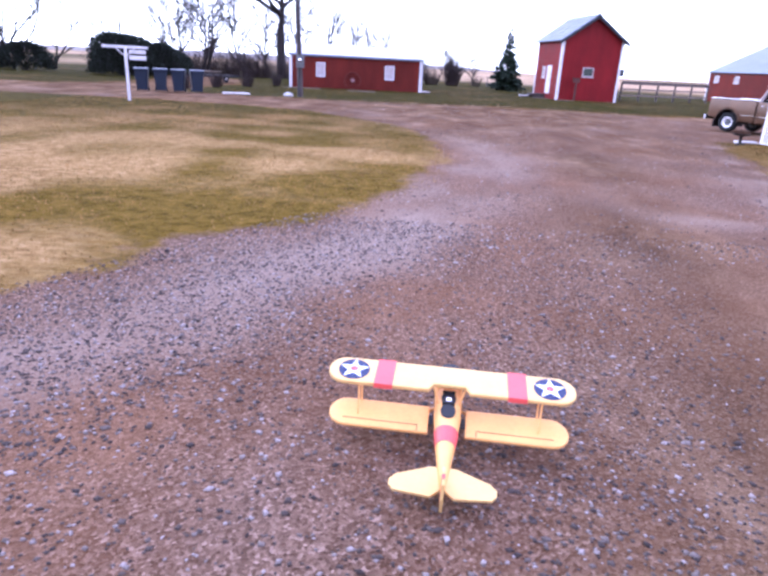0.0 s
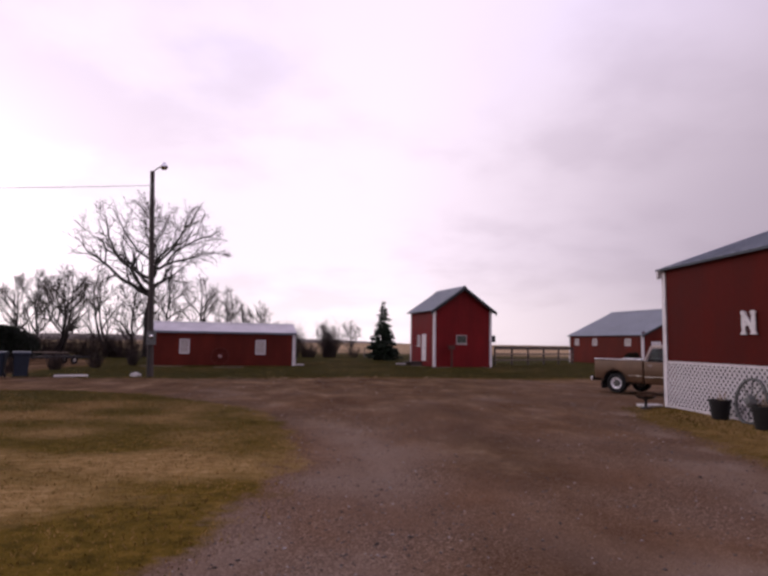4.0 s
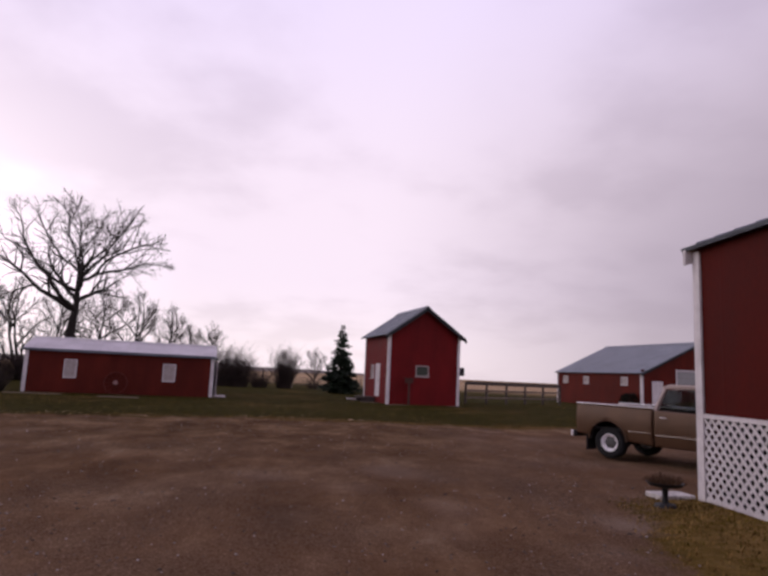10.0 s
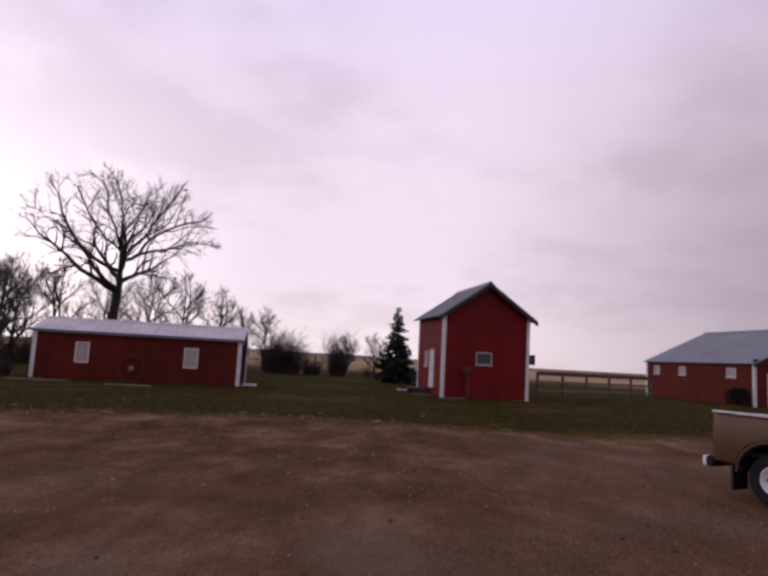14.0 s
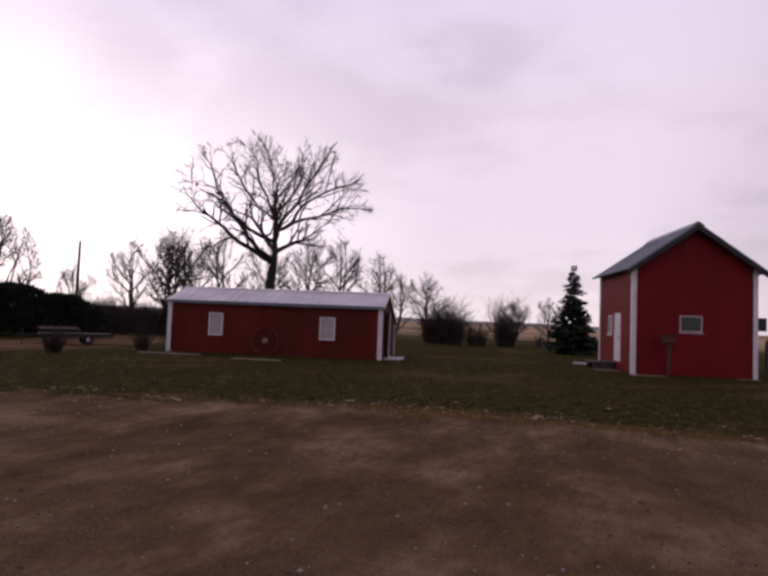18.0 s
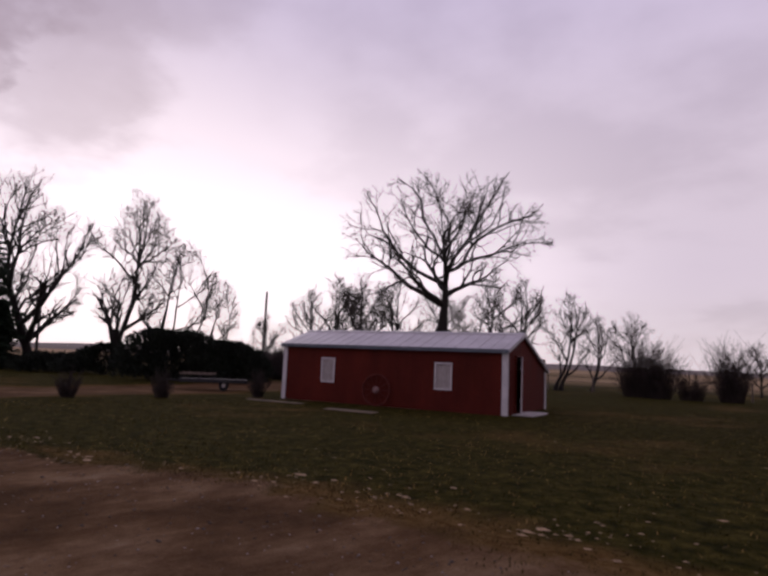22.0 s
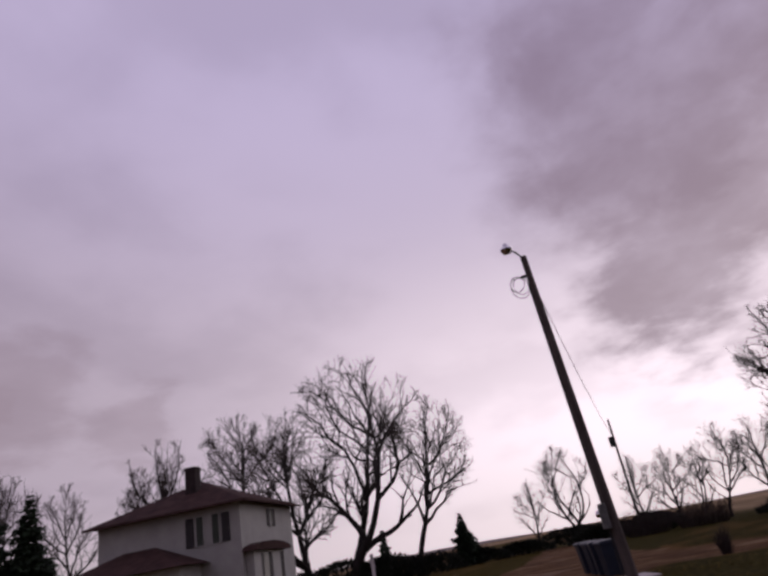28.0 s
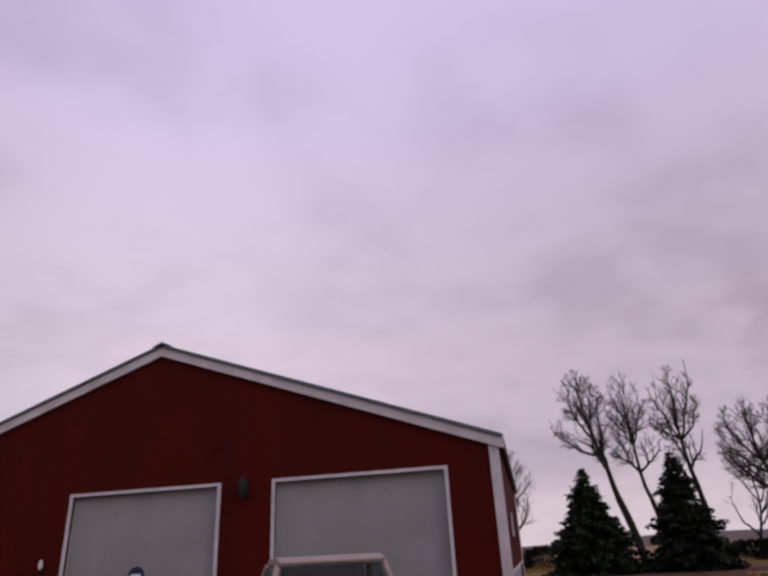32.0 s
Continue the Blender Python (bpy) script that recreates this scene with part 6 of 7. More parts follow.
def grow(seed, height, radius, trunk, base=0.34, shift=(0.0, 0.0), stems=1, limbs=0, leader=0.55, dense=1.0, droop=0.0, spread=1.0, aims=None):
    """A bare broadleaf tree: a stem, scaffold limbs that fan out to the crown's edge, three orders of branches and twigs on them."""
    rs = np.random.RandomState(seed)
    low, half = base * height, (1 - base) * height * 0.5
    mid, size = np.array((shift[0], shift[1], low + half)), np.array((radius, radius, half))
    rim = 1 + 0.11 * np.sin(rs.uniform(0, 6.3) + np.arange(12) * 2.1)
    unit = lambda v: v / (math.sqrt(v[0] * v[0] + v[1] * v[1] + v[2] * v[2]) + 1e-9)
    fine, thick, thin = 0.0100 + 0.00045 * height, [], []

    def room(p, d):
        """How far it is from p along d to the edge of the crown."""
        q, e = (p - mid) / size, d / size
        a, b, c = float(e @ e), float(q @ e), float(q @ q) - 1.0
        k = b * b - a * c if c < 0 else -1.0
        return max(0.0, (-b + math.sqrt(k)) / a) * rim[int((math.atan2(d[1], d[0]) + 3.15) * 1.9) % 12] if k > 0 else 0.0

    def shoot(p, d, length, r0, r1, n, wander, lift, aim=None):
        """A crooked run of n reaches; gives the nodes passed."""
        out, step = [(p, d, r0)], length / n
        for i in range(n):
            d = d + rs.normal(0, wander, 3) + (0, 0, lift)
            if aim is not None:
                d = d + unit(aim - p) * (0.25 + 0.55 * i / n)
                step = max(0.1, np.linalg.norm(aim - p) / (n - i) * 1.02)
            d = unit(d)
            q, r = p + d * step, r0 + (r1 - r0) * (i + 1) / n
            (thick if r > 0.034 else thin).append((*p, *q, r0 + (r1 - r0) * i / n, r))
            out.append((q, d, r))
            p = q
        return out

    core = np.array((shift[0] * 0.4, shift[1] * 0.4, low * 0.8))

    def fork(run, level, length):
        """Side branches along a run, longest near its foot."""
        count = (0, 8, 5, 5)[level] * dense
        count = max(2, int(count * rs.uniform(0.8, 1.25)))
        turn = rs.uniform(0, 6.3)
        for k in range(count):
            s = (0.22 if level == 1 else 0.15) + (0.98 - 0.2) * (k + rs.uniform(0.1, 0.9)) / count
            f = min(s, 0.999) * (len(run) - 1)
            i = int(f)
            p = run[i][0] + (run[i + 1][0] - run[i][0]) * (f - i)
            d, r = run[i][1], run[i][2]
            turn += 2.4 + rs.normal(0, 0.4)
            side = unit(np.cross(d, (math.cos(turn), math.sin(turn), 0.31)))
            lean = rs.uniform(0.6, 1.35)
            e = unit(d + side * lean + unit(p - core) * 0.35 + (0, 0, 0.12 - (droop if level > 1 else 0)))
            reach = min(room(p, e) * rs.uniform(0.7, 1.12), length * rs.uniform(0.40, 0.80) * (1.2 - 0.55 * s) * (spread if level == 1 else 1.0))
            if reach < 0.22:
                if rs.rand() < 0.7:
                    continue
                reach = rs.uniform(0.2, 0.45)
            if level == 3:
                reach = min(reach, rs.uniform(0.3, 0.85))
                shoot(p, e, reach, fine * 0.85, fine * 0.45, 2, 0.22, 0.02 - droop * 0.5)
                continue
            r0 = max(fine * 1.25, r * rs.uniform(0.5, 0.72))
            sub = shoot(p, e, reach, r0, max(fine * 0.9, r0 * 0.3), 5 if level == 1 else 3, 0.24, 0.07 if level == 1 else 0.03 - droop * 0.4)
            fork(sub, level + 1, reach)

    lobes = limbs or rs.randint(10, 14)
    for k in range(stems):
        foot = np.array((rs.uniform(-0.6, 0.6), rs.uniform(-0.6, 0.6), -0.15)) if stems > 1 else np.array((0, 0, -0.15))
        split = low * rs.uniform(0.7, 0.85) if stems == 1 else low * rs.uniform(0.5, 0.8)
        head = np.array((shift[0] * 0.42, shift[1] * 0.42, split)) if stems == 1 else np.array((shift[0] * 0.4 + rs.uniform(-0.22, 0.22) * radius, shift[1] * 0.4 + rs.uniform(-0.22, 0.22) * radius, split))
        n = max(4, int(split / 0.7))
        run = shoot(foot, np.array((0, 0, 1.0)), split, trunk, trunk * 0.80, n, 0.05, 0.03, head)
        thick.append((*foot, *(foot + (0, 0, 0.5)), trunk * 1.45, trunk * 1.02))
        fork_at, d0, r0 = run[-1]
        top = np.array((mid[0] * 0.9 + rs.normal(0, 0.08) * radius, mid[1] * 0.9 + rs.normal(0, 0.08) * radius, height * rs.uniform(0.93, 0.99)))
        stem = shoot(fork_at, d0, height - split, r0 * 0.86, fine * 1.4, 9, 0.09, 0.03, fork_at + (top - fork_at) * (leader if aims is not None else 0.98))
        fork(stem[3:], 1, (height - split) * 0.5)
        goals = [(z, np.array(t)) for z, t in aims] if aims is not None else []
        if aims is None:
            spin = rs.uniform(0, 6.3)
            for j in range(k, lobes, stems):
                rise = -0.62 + 1.46 * (j + 0.5) / lobes + rs.normal(0, 0.07)
                spin += 2.4 + rs.normal(0, 0.25)
                flat = math.sqrt(max(0.05, 1 - rise * rise))
                t = mid + size * np.array((flat * math.cos(spin), flat * math.sin(spin), rise)) * rs.uniform(0.90, 1.06)
                wide = math.hypot(t[0] - mid[0], t[1] - mid[1])
                goals.append((max(low * rs.uniform(0.6, 1.0), min(t[2] - wide * rs.uniform(0.7, 1.5), height * 0.58)), t))
        for z, t in goals:
            on = run + stem[1:]
            i = min(range(len(on)), key=lambda i: abs(on[i][0][2] - z))
            p, d, r = on[i]
            flat = t - p
            e = unit(unit(flat * (1, 1, 0.25)) * 0.9 + d * 0.45)
            length = float(np.linalg.norm(t - p))
            r1 = max(fine * 2.5, min(r * 0.85, trunk * (0.34 + 0.055 * length)))
            limb = shoot(p, e, length, r1, fine * 1.9, max(5, int(length / 0.75)), 0.22, 0.05, t)
            fork(limb, 1, length)
            # the limb's own end fans out once more
            fork(limb[len(limb) // 3:], 2, length * 0.42)
    return np.array(thick), np.array(thin)


def bare_tree(name, label, x, y, height, radius, seed, trunk=0.35, group="bare trees", turn=0, **kw):
    t = thing(name, label, "tree", group, x=x, y=y, turn=turn)
    thick, thin = grow(seed, height, radius, trunk, **kw)
    part("trunk", quick_mesh("trunk", *tubes(thick, 7), BARK), BARK, t, "dark bare trunk and limbs")
    part("crown", quick_mesh("crown", *tubes(thin, 3), TWIG), TWIG, t, "leafless twigs")
    return t


def at(eye, bearing, d):
    b = radians(bearing + eye[2])
    return eye[0] - d * math.sin(b), eye[1] + d * math.cos(b)


E20, E24, E28 = (5.7, 26.7, -6.2), (8.2, 31.8, -5.6), (8.4, 35.7, 0.0)
# the cottonwood's limbs: where they leave the stem; how far across, how high and how deep they reach
SCAFFOLD = [(5.6, -7.0, 11.2, 0.6), (7.4, -6.2, 13.3, -2.2), (8.8, -3.6, 14.8, 1.4), (10.6, -1.6, 15.6, -1.5), (11.2, 1.6, 15.4, 1.2), (8.2, 5.0, 16.0, -0.8), (8.6, 7.3, 14.0, 0.9), (8.0, 7.4, 10.6, -1.2), (6.4, 5.2, 9.8, 2.4),
         (6.0, -4.6, 9.6, -2.6), (7.0, -1.0, 12.6, 5.4), (7.2, 1.0, 12.9, -5.2), (9.4, 3.2, 13.6, 4.4), (9.2, -3.4, 13.9, -4.4)]
bare_tree("cottonwood_tree", "huge bare cottonwood with a broad open crown behind the shed", -18.6, 67.05, 16.0, 8.0, 5, 0.52, base=0.32, leader=0.66, dense=0.88, droop=0.16, spread=0.72, turn=34,
          aims=[(z, (0.97 * u, v, 0.965 * w)) for z, u, w, v in SCAFFOLD])

# trees that stand out: place, height, crown's reach, seed, trunk, stems, crown's shift, crown's foot
WEST_TREES = [(-46.9, 50.0, 16.2, 6.2, 21, 0.42, 1, 0.0, -1.2, 0.15), (-46.0, 56.4, 16.4, 4.1, 22, 0.38, 1, 0.6, 0.8, 0.15), (-43.8, 59.4, 11.8, 3.7, 23, 0.17, 4, 0.9, 1.3, 0.14), (-39.5, 61.6, 8.4, 2.0, 32, 0.13, 2, 0.5, 0.7, 0.18),
              (-60.6, 25.4, 9.9, 3.3, 51, 0.20, 2, 0.1, -0.3, 0.22), (-57.6, 39.5, 8.4, 2.5, 52, 0.16, 1, 0.1, 0.8, 0.22)]
HOUSE_TREES = [(-42.2, 9.5, 20.2, 7.0, 24, 0.44, 2, -0.8, 1.8, 0.18), (-44.5, 14.4, 15.5, 3.8, 26, 0.27, 1, -0.8, 2.6, 0.34), (-41.3, 5.8, 16.3, 5.2, 25, 0.36, 1, 0.3, -0.9, 0.16), (-41.8, -0.6, 17.6, 4.8, 27, 0.34, 1, 0.3, -0.3, 0.20), (-37.0, -3.5, 15.6, 2.8, 33, 0.28, 1, 1.6, -1.7, 0.34)]
SOUTH_TREES = [(-0.7, -22.2, 16.9, 2.8, 29, 0.36, 1, 3.0, -0.4, 0.42), (-3.0, -23.6, 16.6, 2.4, 30, 0.26, 1, 1.5, -0.2, 0.40), (-6.4, -23.0, 16.6, 2.6, 28, 0.32, 1, 0.6, -0.1, 0.36), (-12.3, -19.0, 12.6, 3.1, 31, 0.30, 1, 2.0, -0.7, 0.36),
               (-18.3, -20.1, 16.8, 4.0, 34, 0.28, 1, 0.2, 0.0, 0.22), (-22.6, -18.8, 17.4, 3.4, 35, 0.28, 1, -2.0, 1.2, 0.24)]
for x, y, h, r, seed, trunk, stems, sx, sy, base in WEST_TREES + HOUSE_TREES + SOUTH_TREES:
    bare_tree("bare_tree", "leaning leafless shelterbelt tree" if math.hypot(sx, sy) > 1.5 else "tall leafless shelterbelt tree" if h > 12 else "leafless many-stemmed tree by the hedge", x, y, h, r, seed, trunk, stems=stems, shift=(sx, sy), base=base, dense=1.12 if r > 4 else 1.0 if h > 12 else 0.85, limbs=0 if r > 3 else 8)

# the rows behind: four patterns, repeated turned and resized
PATTERN = [bare_tree("bare_tree", "spreading leafless tree in a windbreak row", -20.6, -20.6, 15.6, 3.9, 41, 0.26, "windbreak trees", base=0.20, shift=(-1.4, 0.8), dense=0.85),
           bare_tree("bare_tree", "spreading leafless tree in a windbreak row", -24.8, -19.0, 16.0, 3.7, 42, 0.26, "windbreak trees", base=0.22, shift=(-1.6, 1.0), dense=0.85),
           bare_tree("bare_tree", "low leafless tree behind the shed", -19.0, 75.0, 9.4, 3.2, 43, 0.22, "low trees behind the shed", base=0.18, limbs=8, dense=1.0),
           bare_tree("bare_tree", "low leafless tree behind the shed", -24.4, 61.6, 7.9, 2.4, 44, 0.17, "low trees behind the shed", base=0.18, stems=2, limbs=8, dense=0.8)]
HEIGHT = (15.6, 16.0, 9.4, 7.9)
SOUTH_ROW = [(-21.4, -23.2, 17.2, 1), (-27.6, -19.6, 16.8, 0), (-31.5, -21.8, 15.6, 1), (-33.7, -20.2, 15.4, 0), (-36.5, -15.5, 13.6, 1), (-38.5, -9.5, 13.8, 0), (-16.0, -27.5, 13.4, 1), (-12.0, -31.0, 11.0, 0), (-30.0, -25.5, 15.0, 0), (10.5, -34.0, 12.0, 1)]
NORTH_ROW = [(-26.6, 67.0, 9.0, 2), (-29.2, 64.4, 7.6, 3), (-23.2, 68.6, 9.0, 3), (-31.6, 73.0, 9.2, 2), (-21.6, 72.0, 8.2, 2), (-15.2, 72.0, 8.6, 3), (-13.0, 75.7, 7.8, 3), (-11.4, 78.2, 6.2, 3), (-9.5, 81.2, 6.5, 2), (-1.7, 89.1, 4.6, 2), (1.6, 86.0, 4.6, 2)]
WEST_ROW = [(-50.0, 47.2, 9.8, 2), (-52.6, 45.6, 8.4, 3), (-63.3, 32.0, 7.6, 3), (-63.4, 35.4, 7.6, 2), (-62.0, 37.6, 7.0, 3), (-55.5, 43.0, 8.0, 2), (-66.0, 20.5, 7.4, 3), (-36.8, 66.0, 5.6, 2)]
for k, (x, y, h, which) in enumerate(SOUTH_ROW + NORTH_ROW + WEST_ROW):
    f = PATTERN[which]
    keep = tuple(f.scale)
    f.scale = [h / HEIGHT[which]] * 3
    copy_thing(f, pose(x, y, 0, 0, 0, 47 * k + 20))
    f.scale = keep


def spruce(name, label, x, y, height, radius, seed, group="spruces", start=0.05, gaps=0.34):
    """A spruce: stem, whorls of drooping boughs thickly set with needle sprays."""
    rs = random.Random(seed)
    t = thing(name, label, "tree", group, x=x, y=y)
    part("trunk", rods(((0, 0, -0.15), (0, 0, height * 0.96), radius * 0.10, 0.02), n=9), BARK, t)
    boughs, V, F = [], [], []
    z = height * start
    while z < height * 0.985:
        k = (z / height - start) / (1 - start)
        reach = radius * (1.12 * (1 - k) ** 0.85) * rs.uniform(0.80, 1.22) + 0.05
        n = 7 + int(reach * 4)
        a0 = rs.uniform(0, 6.28)
        for i in range(n):
            if rs.random() < gaps:
                continue
            a = a0 + 2 * math.pi * i / n + rs.uniform(-0.25, 0.25)
            r = reach * rs.uniform(0.65, 1.15)
            d = Vector((math.cos(a), math.sin(a), 0))
            p0, p1 = Vector((0, 0, z)), d * r + Vector((0, 0, z - r * rs.uniform(0.05, 0.32)))
            boughs.append((*p0, *p1, 0.02 + 0.01 * r, 0.006))
            m = max(6, int(r * 13))
            for j in range(m):
                s = (j + rs.random()) / m
                c = p0.lerp(p1, 0.08 + 0.92 * s) + Vector((0, 0, rs.uniform(-0.06, 0.05)))
                w = (0.17 + 0.18 * (1 - s)) * min(1.15, 0.32 + reach * 0.5)
                for side in (-1, 1):
                    out = (d * rs.uniform(0.3, 0.9) + Vector((-d.y, d.x, 0)) * side * rs.uniform(0.5, 1.2) + Vector((0, 0, rs.uniform(-0.8, 0.35)))).normalized() * w * rs.uniform(1.1, 2.1)
                    e = out.cross(Vector((rs.gauss(0, 1), rs.gauss(0, 1), 1))).normalized() * w * rs.uniform(0.35, 0.6)
                    b = len(V)
                    V += [tuple(c - e * 0.6), tuple(c + out * 0.6 - e), tuple(c + out), tuple(c + out * 0.55 + e)]
                    F.append((b, b + 1, b + 2, b + 3))
        z += height * rs.uniform(0.018, 0.030) * (1 + gaps)
    part("branch_frame", quick_mesh("branch_frame", *tubes(boughs, 3), BARK), BARK, t)
    part("foliage", quick_mesh("foliage", np.array(V), np.array(F), NEEDLE), NEEDLE, t, "dark green needle sprays")
    return t


spruce("spruce", "dark green spruce standing behind the barn", 4.1, 65.1, 5.8, 1.5, 3, gaps=0.55)
spruce("spruce", "tall dark spruce among the bare trees", -44.8, 46.4, 10.6, 2.0, 4, gaps=0.42)
spruce("spruce", "broad dark spruce beyond the drive", 4.4, -8.6, 6.6, 2.6, 5, gaps=0.22)
spruce("spruce", "broad dark spruce beyond the drive", -1.4, -9.1, 7.3, 2.5, 6, gaps=0.22)
spruce("spruce", "tall dark spruce beside the farmhouse", -18.4, -3.4, 10.6, 2.5, 7, gaps=0.25)
spruce("spruce", "tall dark spruce beside the farmhouse", -20.6, -2.2, 9.8, 2.5, 8, gaps=0.25)
spruce("spruce", "small spruce at the field's edge", -50.6, 16.7, 4.6, 1.5, 9)
spruce("spruce", "small spruce at the field's edge", -47.9, 9.8, 4.4, 1.0, 10)


def evergreen_bush(name, label, x, y, w, d, h, seed, mat=JUNIPER, turn=0, size=0.16, count=2600):
    """A dense bush: stems, and many small sprays with an uneven outline."""
    rs = np.random.RandomState(seed)
    t = thing(name, label, "bush", "bushes", x=x, y=y, turn=turn)
    a, k = rs.uniform(0, 2 * math.pi, count), rs.uniform(0, 1, count)
    up = rs.uniform(0.02, 1, count) ** 0.8
    lump = 1 + 0.25 * np.sin(a * 3 + seed) + 0.16 * np.sin(a * 7 + 2 * seed + up * 5)
    rad = np.sqrt(np.maximum(0, 1 - up ** 2.2)) * lump * (0.55 + 0.45 * k ** 0.4)
    tall = h * (0.86 + 0.22 * np.sin(a * 2 + seed * 1.7) * rad)
    P = np.stack([w / 2 * rad * np.cos(a), d / 2 * rad * np.sin(a), up * tall], 1)
    out = np.stack([np.cos(a), np.sin(a), 0.8 + rs.uniform(-0.4, 0.8, count)], 1) + rs.normal(0, 0.45, (count, 3))
    out /= np.linalg.norm(out, axis=1)[:, None]
    side = np.cross(out, rs.normal(0, 1, (count, 3)))
    side /= np.linalg.norm(side, axis=1)[:, None]
    s = size * rs.uniform(0.6, 1.5, (count, 1))
    V = np.stack([P - side * s * 0.3, P + out * s * 0.8 - side * s * 0.25, P + out * s * 1.7, P + out * s * 0.8 + side * s * 0.3], 1).reshape(-1, 3)
    F = np.arange(count * 4).reshape(-1, 4)
    part("foliage", quick_mesh("foliage", V, F, mat), mat, t)
    stems = [(0, 0, -0.1, w * 0.3 * math.cos(b), d * 0.3 * math.sin(b), h * 0.6, 0.05, 0.015) for b in np.linspace(0, 6, 9)]
    part("brushwood", quick_mesh("brushwood", *tubes(stems, 5), BARK), BARK, t)
    return t


evergreen_bush("juniper_bush", "large dense dark juniper bush beside the trailer", -27.0, 50.6, 5.6, 4.4, 3.3, 60, turn=68, count=11000)
evergreen_bush("juniper_bush", "broad dark juniper bush behind the trailer", -25.0, 53.4, 4.2, 3.4, 2.7, 59, turn=40, count=6000)
for k, (b, d, w, h) in enumerate(((63.0, 42, 3.6, 2.6), (72.4, 47, 5.0, 2.2), (61.6, 46, 4.8, 2.3), (76.0, 50, 5.0, 1.3), (79.6, 54, 5.5, 1.0), (83.4, 60, 6.0, 0.9))):
    evergreen_bush("juniper_bush", "dense dark juniper bush along the track", *at(E24, b, d), w, 3.0, h, 61 + k, turn=b, count=3600, size=0.2)
evergreen_bush("juniper_bush", "small dark bush against the machine shed", 26.1, 59.0, 1.5, 1.0, 1.2, 79, count=900, size=0.12)
for k, (b, d, w, h) in enumerate(((118.6, 58, 7, 2.4), (115.0, 57, 7, 2.1), (111.6, 57, 6, 1.6), (122.6, 58, 6, 2.0), (107.0, 62, 5, 1.3), (103.0, 64, 5, 1.1), (98.6, 66, 6, 1.6), (96.0, 64, 6, 1.5), (92.6, 62, 6, 1.6), (178.4, 62, 7, 1.8), (163.0, 62, 6, 1.5), (157.6, 60, 6, 2.0))):
    evergreen_bush("hedge_bush", "low dark hedge bush along the yard's edge", *at(E28, b, d), w, 2.4, h, 80 + k, turn=b, count=2200, size=0.22)


def brush(name, label, x, y, w, h, seed, n=150):
    """A leafless thicket: many thin stems that fork."""
    rs = random.Random(seed)
    t = thing(name, label, "bush", "thickets", x=x, y=y)
    seg = []
    for i in range(n):
        a, r = rs.uniform(0, 6.28), w / 2 * math.sqrt(rs.random())
        p = Vector((0.55 * r * math.cos(a), 0.4 * r * math.sin(a), -0.05))
        d = Vector((0.5 * r / h * math.cos(a) + rs.gauss(0, 0.2), 0.3 * r / h * math.sin(a) + rs.gauss(0, 0.2), 1)).normalized()
        hh = h * rs.uniform(0.55, 1.0) * (1 - 0.35 * (2 * r / w) ** 2)
        for j in range(3):
            q = p + d * hh / 3
            seg.append((*p, *q, 0.022 - 0.006 * j, 0.016 - 0.005 * j))
            for _ in range(2):
                e = (d + Vector((rs.gauss(0, 0.45), rs.gauss(0, 0.45), rs.gauss(0, 0.2)))).normalized()
                seg.append((*q, *(q + e * hh * rs.uniform(0.2, 0.4)), 0.011, 0.005))
            p, d = q, (d + Vector((rs.gauss(0, 0.2), rs.gauss(0, 0.2), 0.1))).normalized()
    part("brushwood", quick_mesh("brushwood", *tubes(seg, 3), TWIG), TWIG, t)
    return t


for k, (eye, b, d, w, h, n) in enumerate(((E20, 55.0, 52, 6.0, 2.6, 300), (E20, 51.5, 54, 6.0, 2.8, 300), (E20, 48.2, 54, 5.0, 2.6, 240), (E24, 57.4, 50, 5.0, 2.4, 260), (E24, 53.6, 52, 5.0, 2.4, 260), (E24, 84.5, 62, 7.0, 1.6, 200), (E24, 90.5, 58, 9.0, 2.2, 300), (E24, 94.6, 57, 8.0, 2.2, 280))):
    brush("thicket", "leafless brown thicket by the fence line", *at(eye, b, d), w, h, 120 + k, n)
for k, (x, y, w, h, n) in enumerate(((-6.6, 73.2, 3.4, 3.4, 230), (-5.2, 72.6, 2.8, 3.6, 230), (-3.4, 73.4, 2.6, 1.9, 110), (-1.1, 73.7, 2.4, 3.8, 200), (1.6, 75.5, 1.8, 1.4, 40))):
    brush("thicket", "leafless brown thicket between shed and barn", x, y, w, h, 140 + k, n)
for k, (x, y, w, h) in enumerate(((-28.4, 61.2, 5.0, 2.6), (-25.4, 62.5, 5.0, 2.4), (-22.6, 63.7, 5.0, 2.7), (-20.2, 64.6, 4.6, 2.4), (-16.6, 66.0, 4.4, 2.2))):
    brush("thicket", "leafless brown thicket beneath the trees", x, y, w, h, 170 + k, 230)
for k, (x, y, w, h) in enumerate(((-14.3, 42.4, 1.0, 1.1), (-15.2, 39.4, 0.9, 1.0), (-13.4, 46.2, 0.7, 1.1), (-16.0, 36.6, 0.8, 0.8))):
    brush("shrub", "small twiggy shrub at the lawn's edge", x, y, w, h, 150 + k, 60)


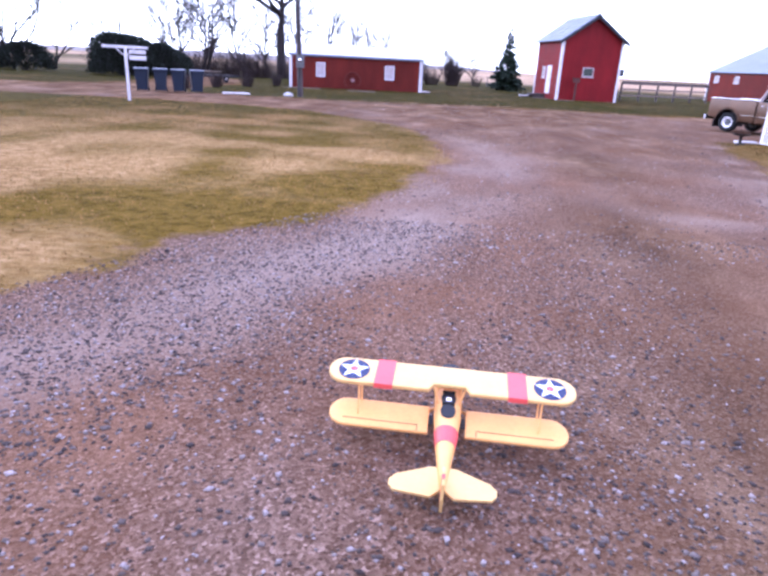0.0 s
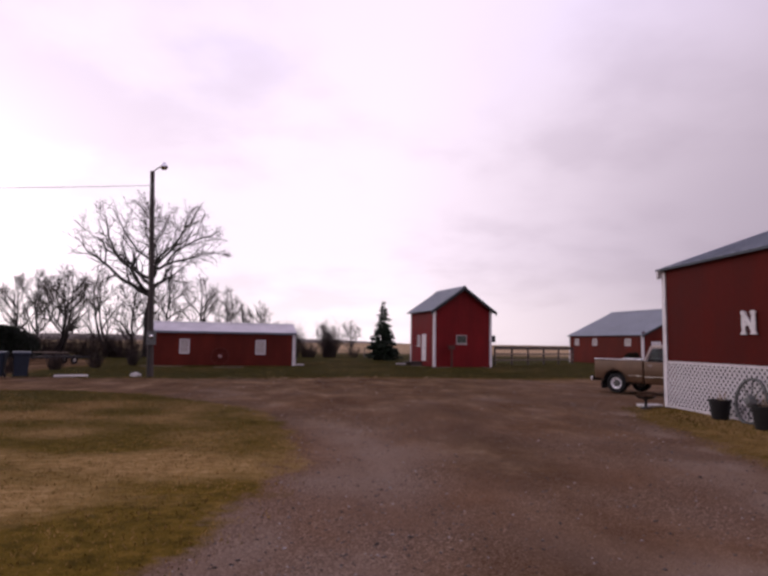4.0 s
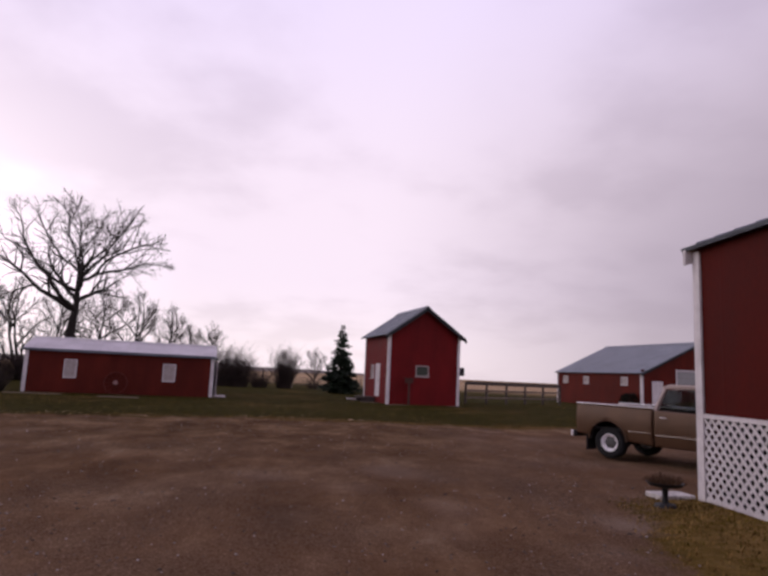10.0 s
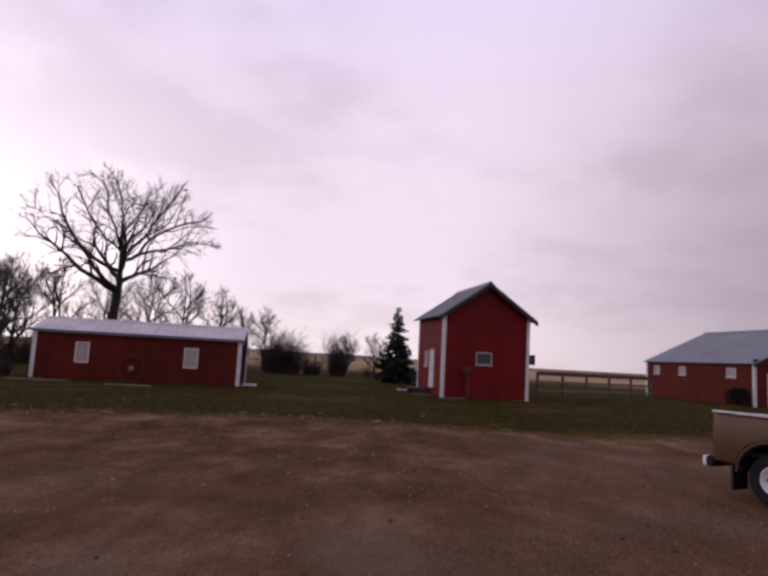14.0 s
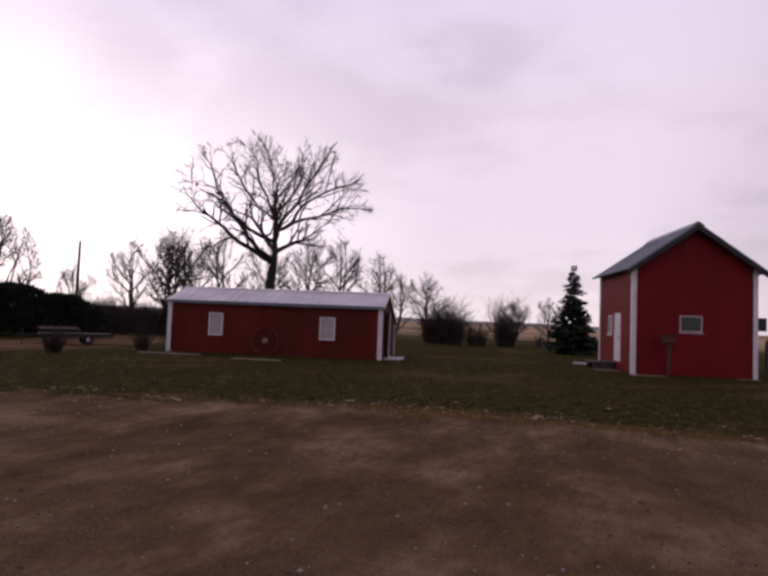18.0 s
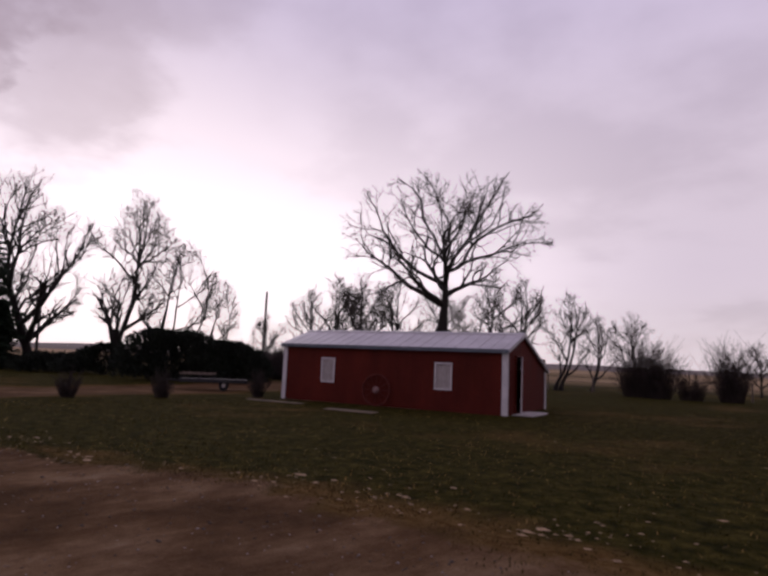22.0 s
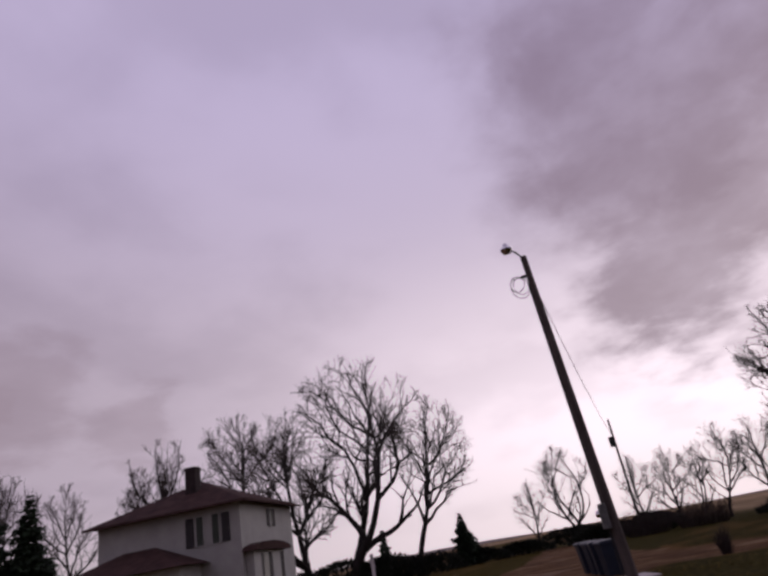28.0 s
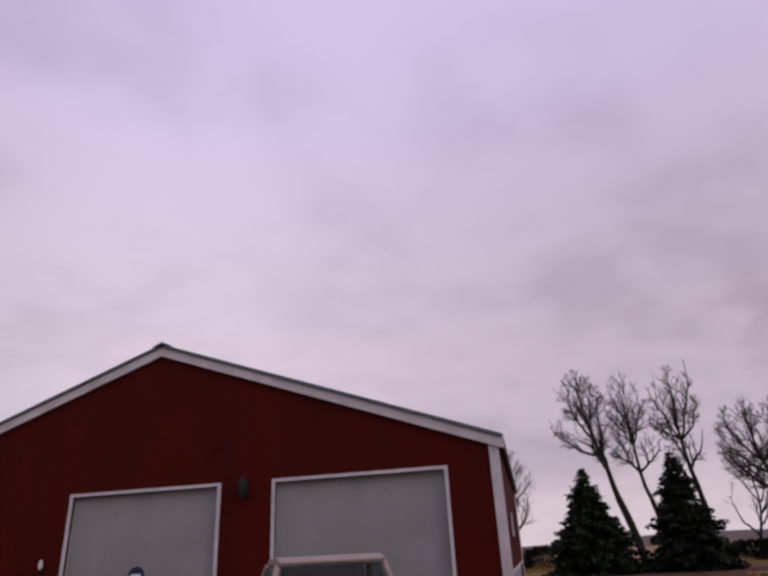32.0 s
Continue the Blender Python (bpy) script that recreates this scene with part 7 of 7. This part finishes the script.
def tufts(name, label, outline, count, seed, mat, tall, near=None, avoid=()):
    """Grass blades strewn over a stretch of ground."""
    rs = np.random.RandomState(seed)
    x0, x1, y0, y1 = outline
    n = count * 3
    x = x0 + (x1 - x0) * rs.rand(n)
    y = y0 + (y1 - y0) * rs.rand(n) if near is None else y0 + (y1 - y0) * rs.rand(n) ** near
    d = away_from(x, y, DRIVE)
    ok = d > rs.exponential(0.22, n) - 0.30
    for a0, a1, b0, b1 in avoid:
        ok &= ~((x > a0) & (x < a1) & (y > b0) & (y < b1))
    ok &= wave(x, y, 0.9, seed + 5) + rs.normal(0, 0.7, n) > -0.4
    x, y = x[ok][:count], y[ok][:count]
    n = len(x)
    z = ground_height(x, y) - 0.005
    a = rs.uniform(0, 2 * math.pi, n)
    h = tall * rs.uniform(0.4, 1.3, n)
    bend = h * rs.uniform(0.2, 1.3, n)
    w = 0.006 + 0.05 * h
    c, s = np.cos(a), np.sin(a)
    V = np.stack([np.stack([x - s * w, y + c * w, z], 1), np.stack([x + s * w, y - c * w, z], 1), np.stack([x + c * bend, y + s * bend, z + h], 1)], 1).reshape(-1, 3)
    ob = new(name, quick_mesh(name, V, np.arange(3 * n).reshape(-1, 3), mat))
    return tagged(ob, label, "grass", kind="stuff")


tufts("grass", "short green lawn blades beside the drive", (-16, -1, 3, 27), 26000, 3, BLADE_GREEN, 0.028, 0.8)
tufts("dry_grass", "straw-coloured dead grass in the lawn", (-16, -1, 3, 27), 30000, 4, BLADE_STRAW, 0.035, 0.8)
tufts("grass", "coarse green grass before the shed and barn", (-14, 20, 34, 60), 50000, 6, BLADE_DIM, 0.035, 1.6)
tufts("dry_grass", "dry grass tufts before the shed and barn", (-14, 20, 33, 58), 9000, 7, BLADE_STRAW, 0.04, 2.2)
tufts("dry_grass", "weedy dry grass along the garage wall", (5.4, 8.6, 9, 23.4), 5000, 8, BLADE_STRAW, 0.045)
tufts("grass", "green weeds along the garage wall", (6.9, 8.6, 9, 23.0), 4500, 9, BLADE_GREEN, 0.05)


def loose_stones(name, label, outline, count, seed, big):
    """Loose gravel, each stone a small rough block."""
    rs = np.random.RandomState(seed)
    x0, x1, y0, y1 = outline
    n = count * 2
    x = x0 + (x1 - x0) * rs.rand(n)
    y = y0 + (y1 - y0) * rs.rand(n) ** 1.25
    d = away_from(x, y, DRIVE)
    lane = np.clip(1 - np.abs(d + 1.2) / 1.3, 0, 1)
    ok = (d < 0.15) & (rs.rand(n) < 0.42 + 0.58 * lane + 0.25 * wave(x, y, 1.2, seed + 1))
    x, y = x[ok][:count], y[ok][:count]
    n = len(x)
    z = ground_height(x, y)
    base = np.array([(1, 0, 0), (0.2, 1, 0.1), (-1, 0.1, 0), (-0.1, -1, 0), (0.1, 0.05, 0.75), (0, 0, -0.5)])
    tri = np.array([(0, 1, 4), (1, 2, 4), (2, 3, 4), (3, 0, 4), (1, 0, 5), (2, 1, 5), (3, 2, 5), (0, 3, 5)])
    s = big * rs.lognormal(-0.2, 0.30, n)
    a = rs.uniform(0, 2 * math.pi, n)
    j = base[None] * (1 + rs.uniform(-0.35, 0.35, (n, 6, 3))) * s[:, None, None] * np.array([1, 0.8, 0.75])
    c, q = np.cos(a)[:, None], np.sin(a)[:, None]
    V = np.stack([x[:, None] + c * j[..., 0] - q * j[..., 1], y[:, None] + q * j[..., 0] + c * j[..., 1], z[:, None] + j[..., 2] + 0.1 * s[:, None]], -1).reshape(-1, 3)
    F = (np.arange(n)[:, None, None] * 6 + tri[None]).reshape(-1, 3)
    ob = new(name, quick_mesh(name, V, F, STONES))
    return tagged(ob, label, "gravel", kind="stuff")


def stone_colours():
    m = stuff("gravel_stones", (0.13, 0.098, 0.080), 0.92, 0.3, 30, 90, 0.2)
    nt = m.node_tree
    g, r = nt.nodes.new("ShaderNodeNewGeometry"), nt.nodes.new("ShaderNodeValToRGB")
    for k, c in ((0.4, (0.074, 0.056, 0.046)), (0.75, (0.150, 0.120, 0.102))):
        r.color_ramp.elements.new(k).color = (*c, 1)
    r.color_ramp.elements[0].color, r.color_ramp.elements[-1].color = (0.036, 0.026, 0.022, 1), (0.34, 0.29, 0.265, 1)
    nt.links.new(g.outputs["Random Per Island"], r.inputs[0])
    nt.links.new(r.outputs[0], nt.nodes["Principled BSDF"].inputs["Base Color"])
    return m


STONES = stone_colours()
loose_stones("loose_gravel", "loose pinkish-grey gravel stones on the drive", (-5, 5, 1.6, 9), 42000, 11, 0.0145)


def pale_litter():
    """Pale chips and straw along the edge of the north lawn."""
    rs = np.random.RandomState(5)
    n = 330
    x = np.where(rs.rand(n) < 0.5, rs.choice([-5.0, -3.2, 0.1, 2.0, 4.4], n) + rs.normal(0, 0.35, n), rs.uniform(-9, 9, n))
    y = np.interp(x, (-9, -5, -3, 0, 2, 4.5, 9), (33.3, 34.2, 34.2, 35.3, 35.3, 35.9, 35.2)) + rs.normal(0, 0.22, n) + rs.exponential(0.25, n) * np.where(rs.rand(n) < 0.12, 8, 1)
    x[270:] = rs.uniform(-14.6, -11.0, 60)
    y[270:] = 46.0 + (x[270:] + 14.4) * 0.3 + rs.normal(0, 0.16, 60)
    z = ground_height(x, y)
    base = np.array([(1, 0, 0.1), (0.2, 1, 0.1), (-1, 0.1, 0.05), (-0.1, -1, 0.1), (0.1, 0.05, 0.55)])
    tri = np.array([(0, 1, 4), (1, 2, 4), (2, 3, 4), (3, 0, 4)])
    s = rs.lognormal(-3.75, 0.45, n)
    j = base[None] * (1 + rs.uniform(-0.4, 0.4, (n, 5, 3))) * s[:, None, None] * np.array([1.3, 0.8, 0.6])
    V = (np.stack([x, y, z], 1)[:, None] + j).reshape(-1, 3)
    ob = new("pale_litter", quick_mesh("pale_litter", V, (np.arange(n)[:, None, None] * 5 + tri[None]).reshape(-1, 3), DRY))
    tagged(ob, "pale chips and straw strewn along the lawn's edge", "litter", kind="stuff")


pale_litter()
loose_stones("loose_gravel", "scattered gravel stones along the drive", (-6, 9, 8, 35), 9000, 12, 0.018)
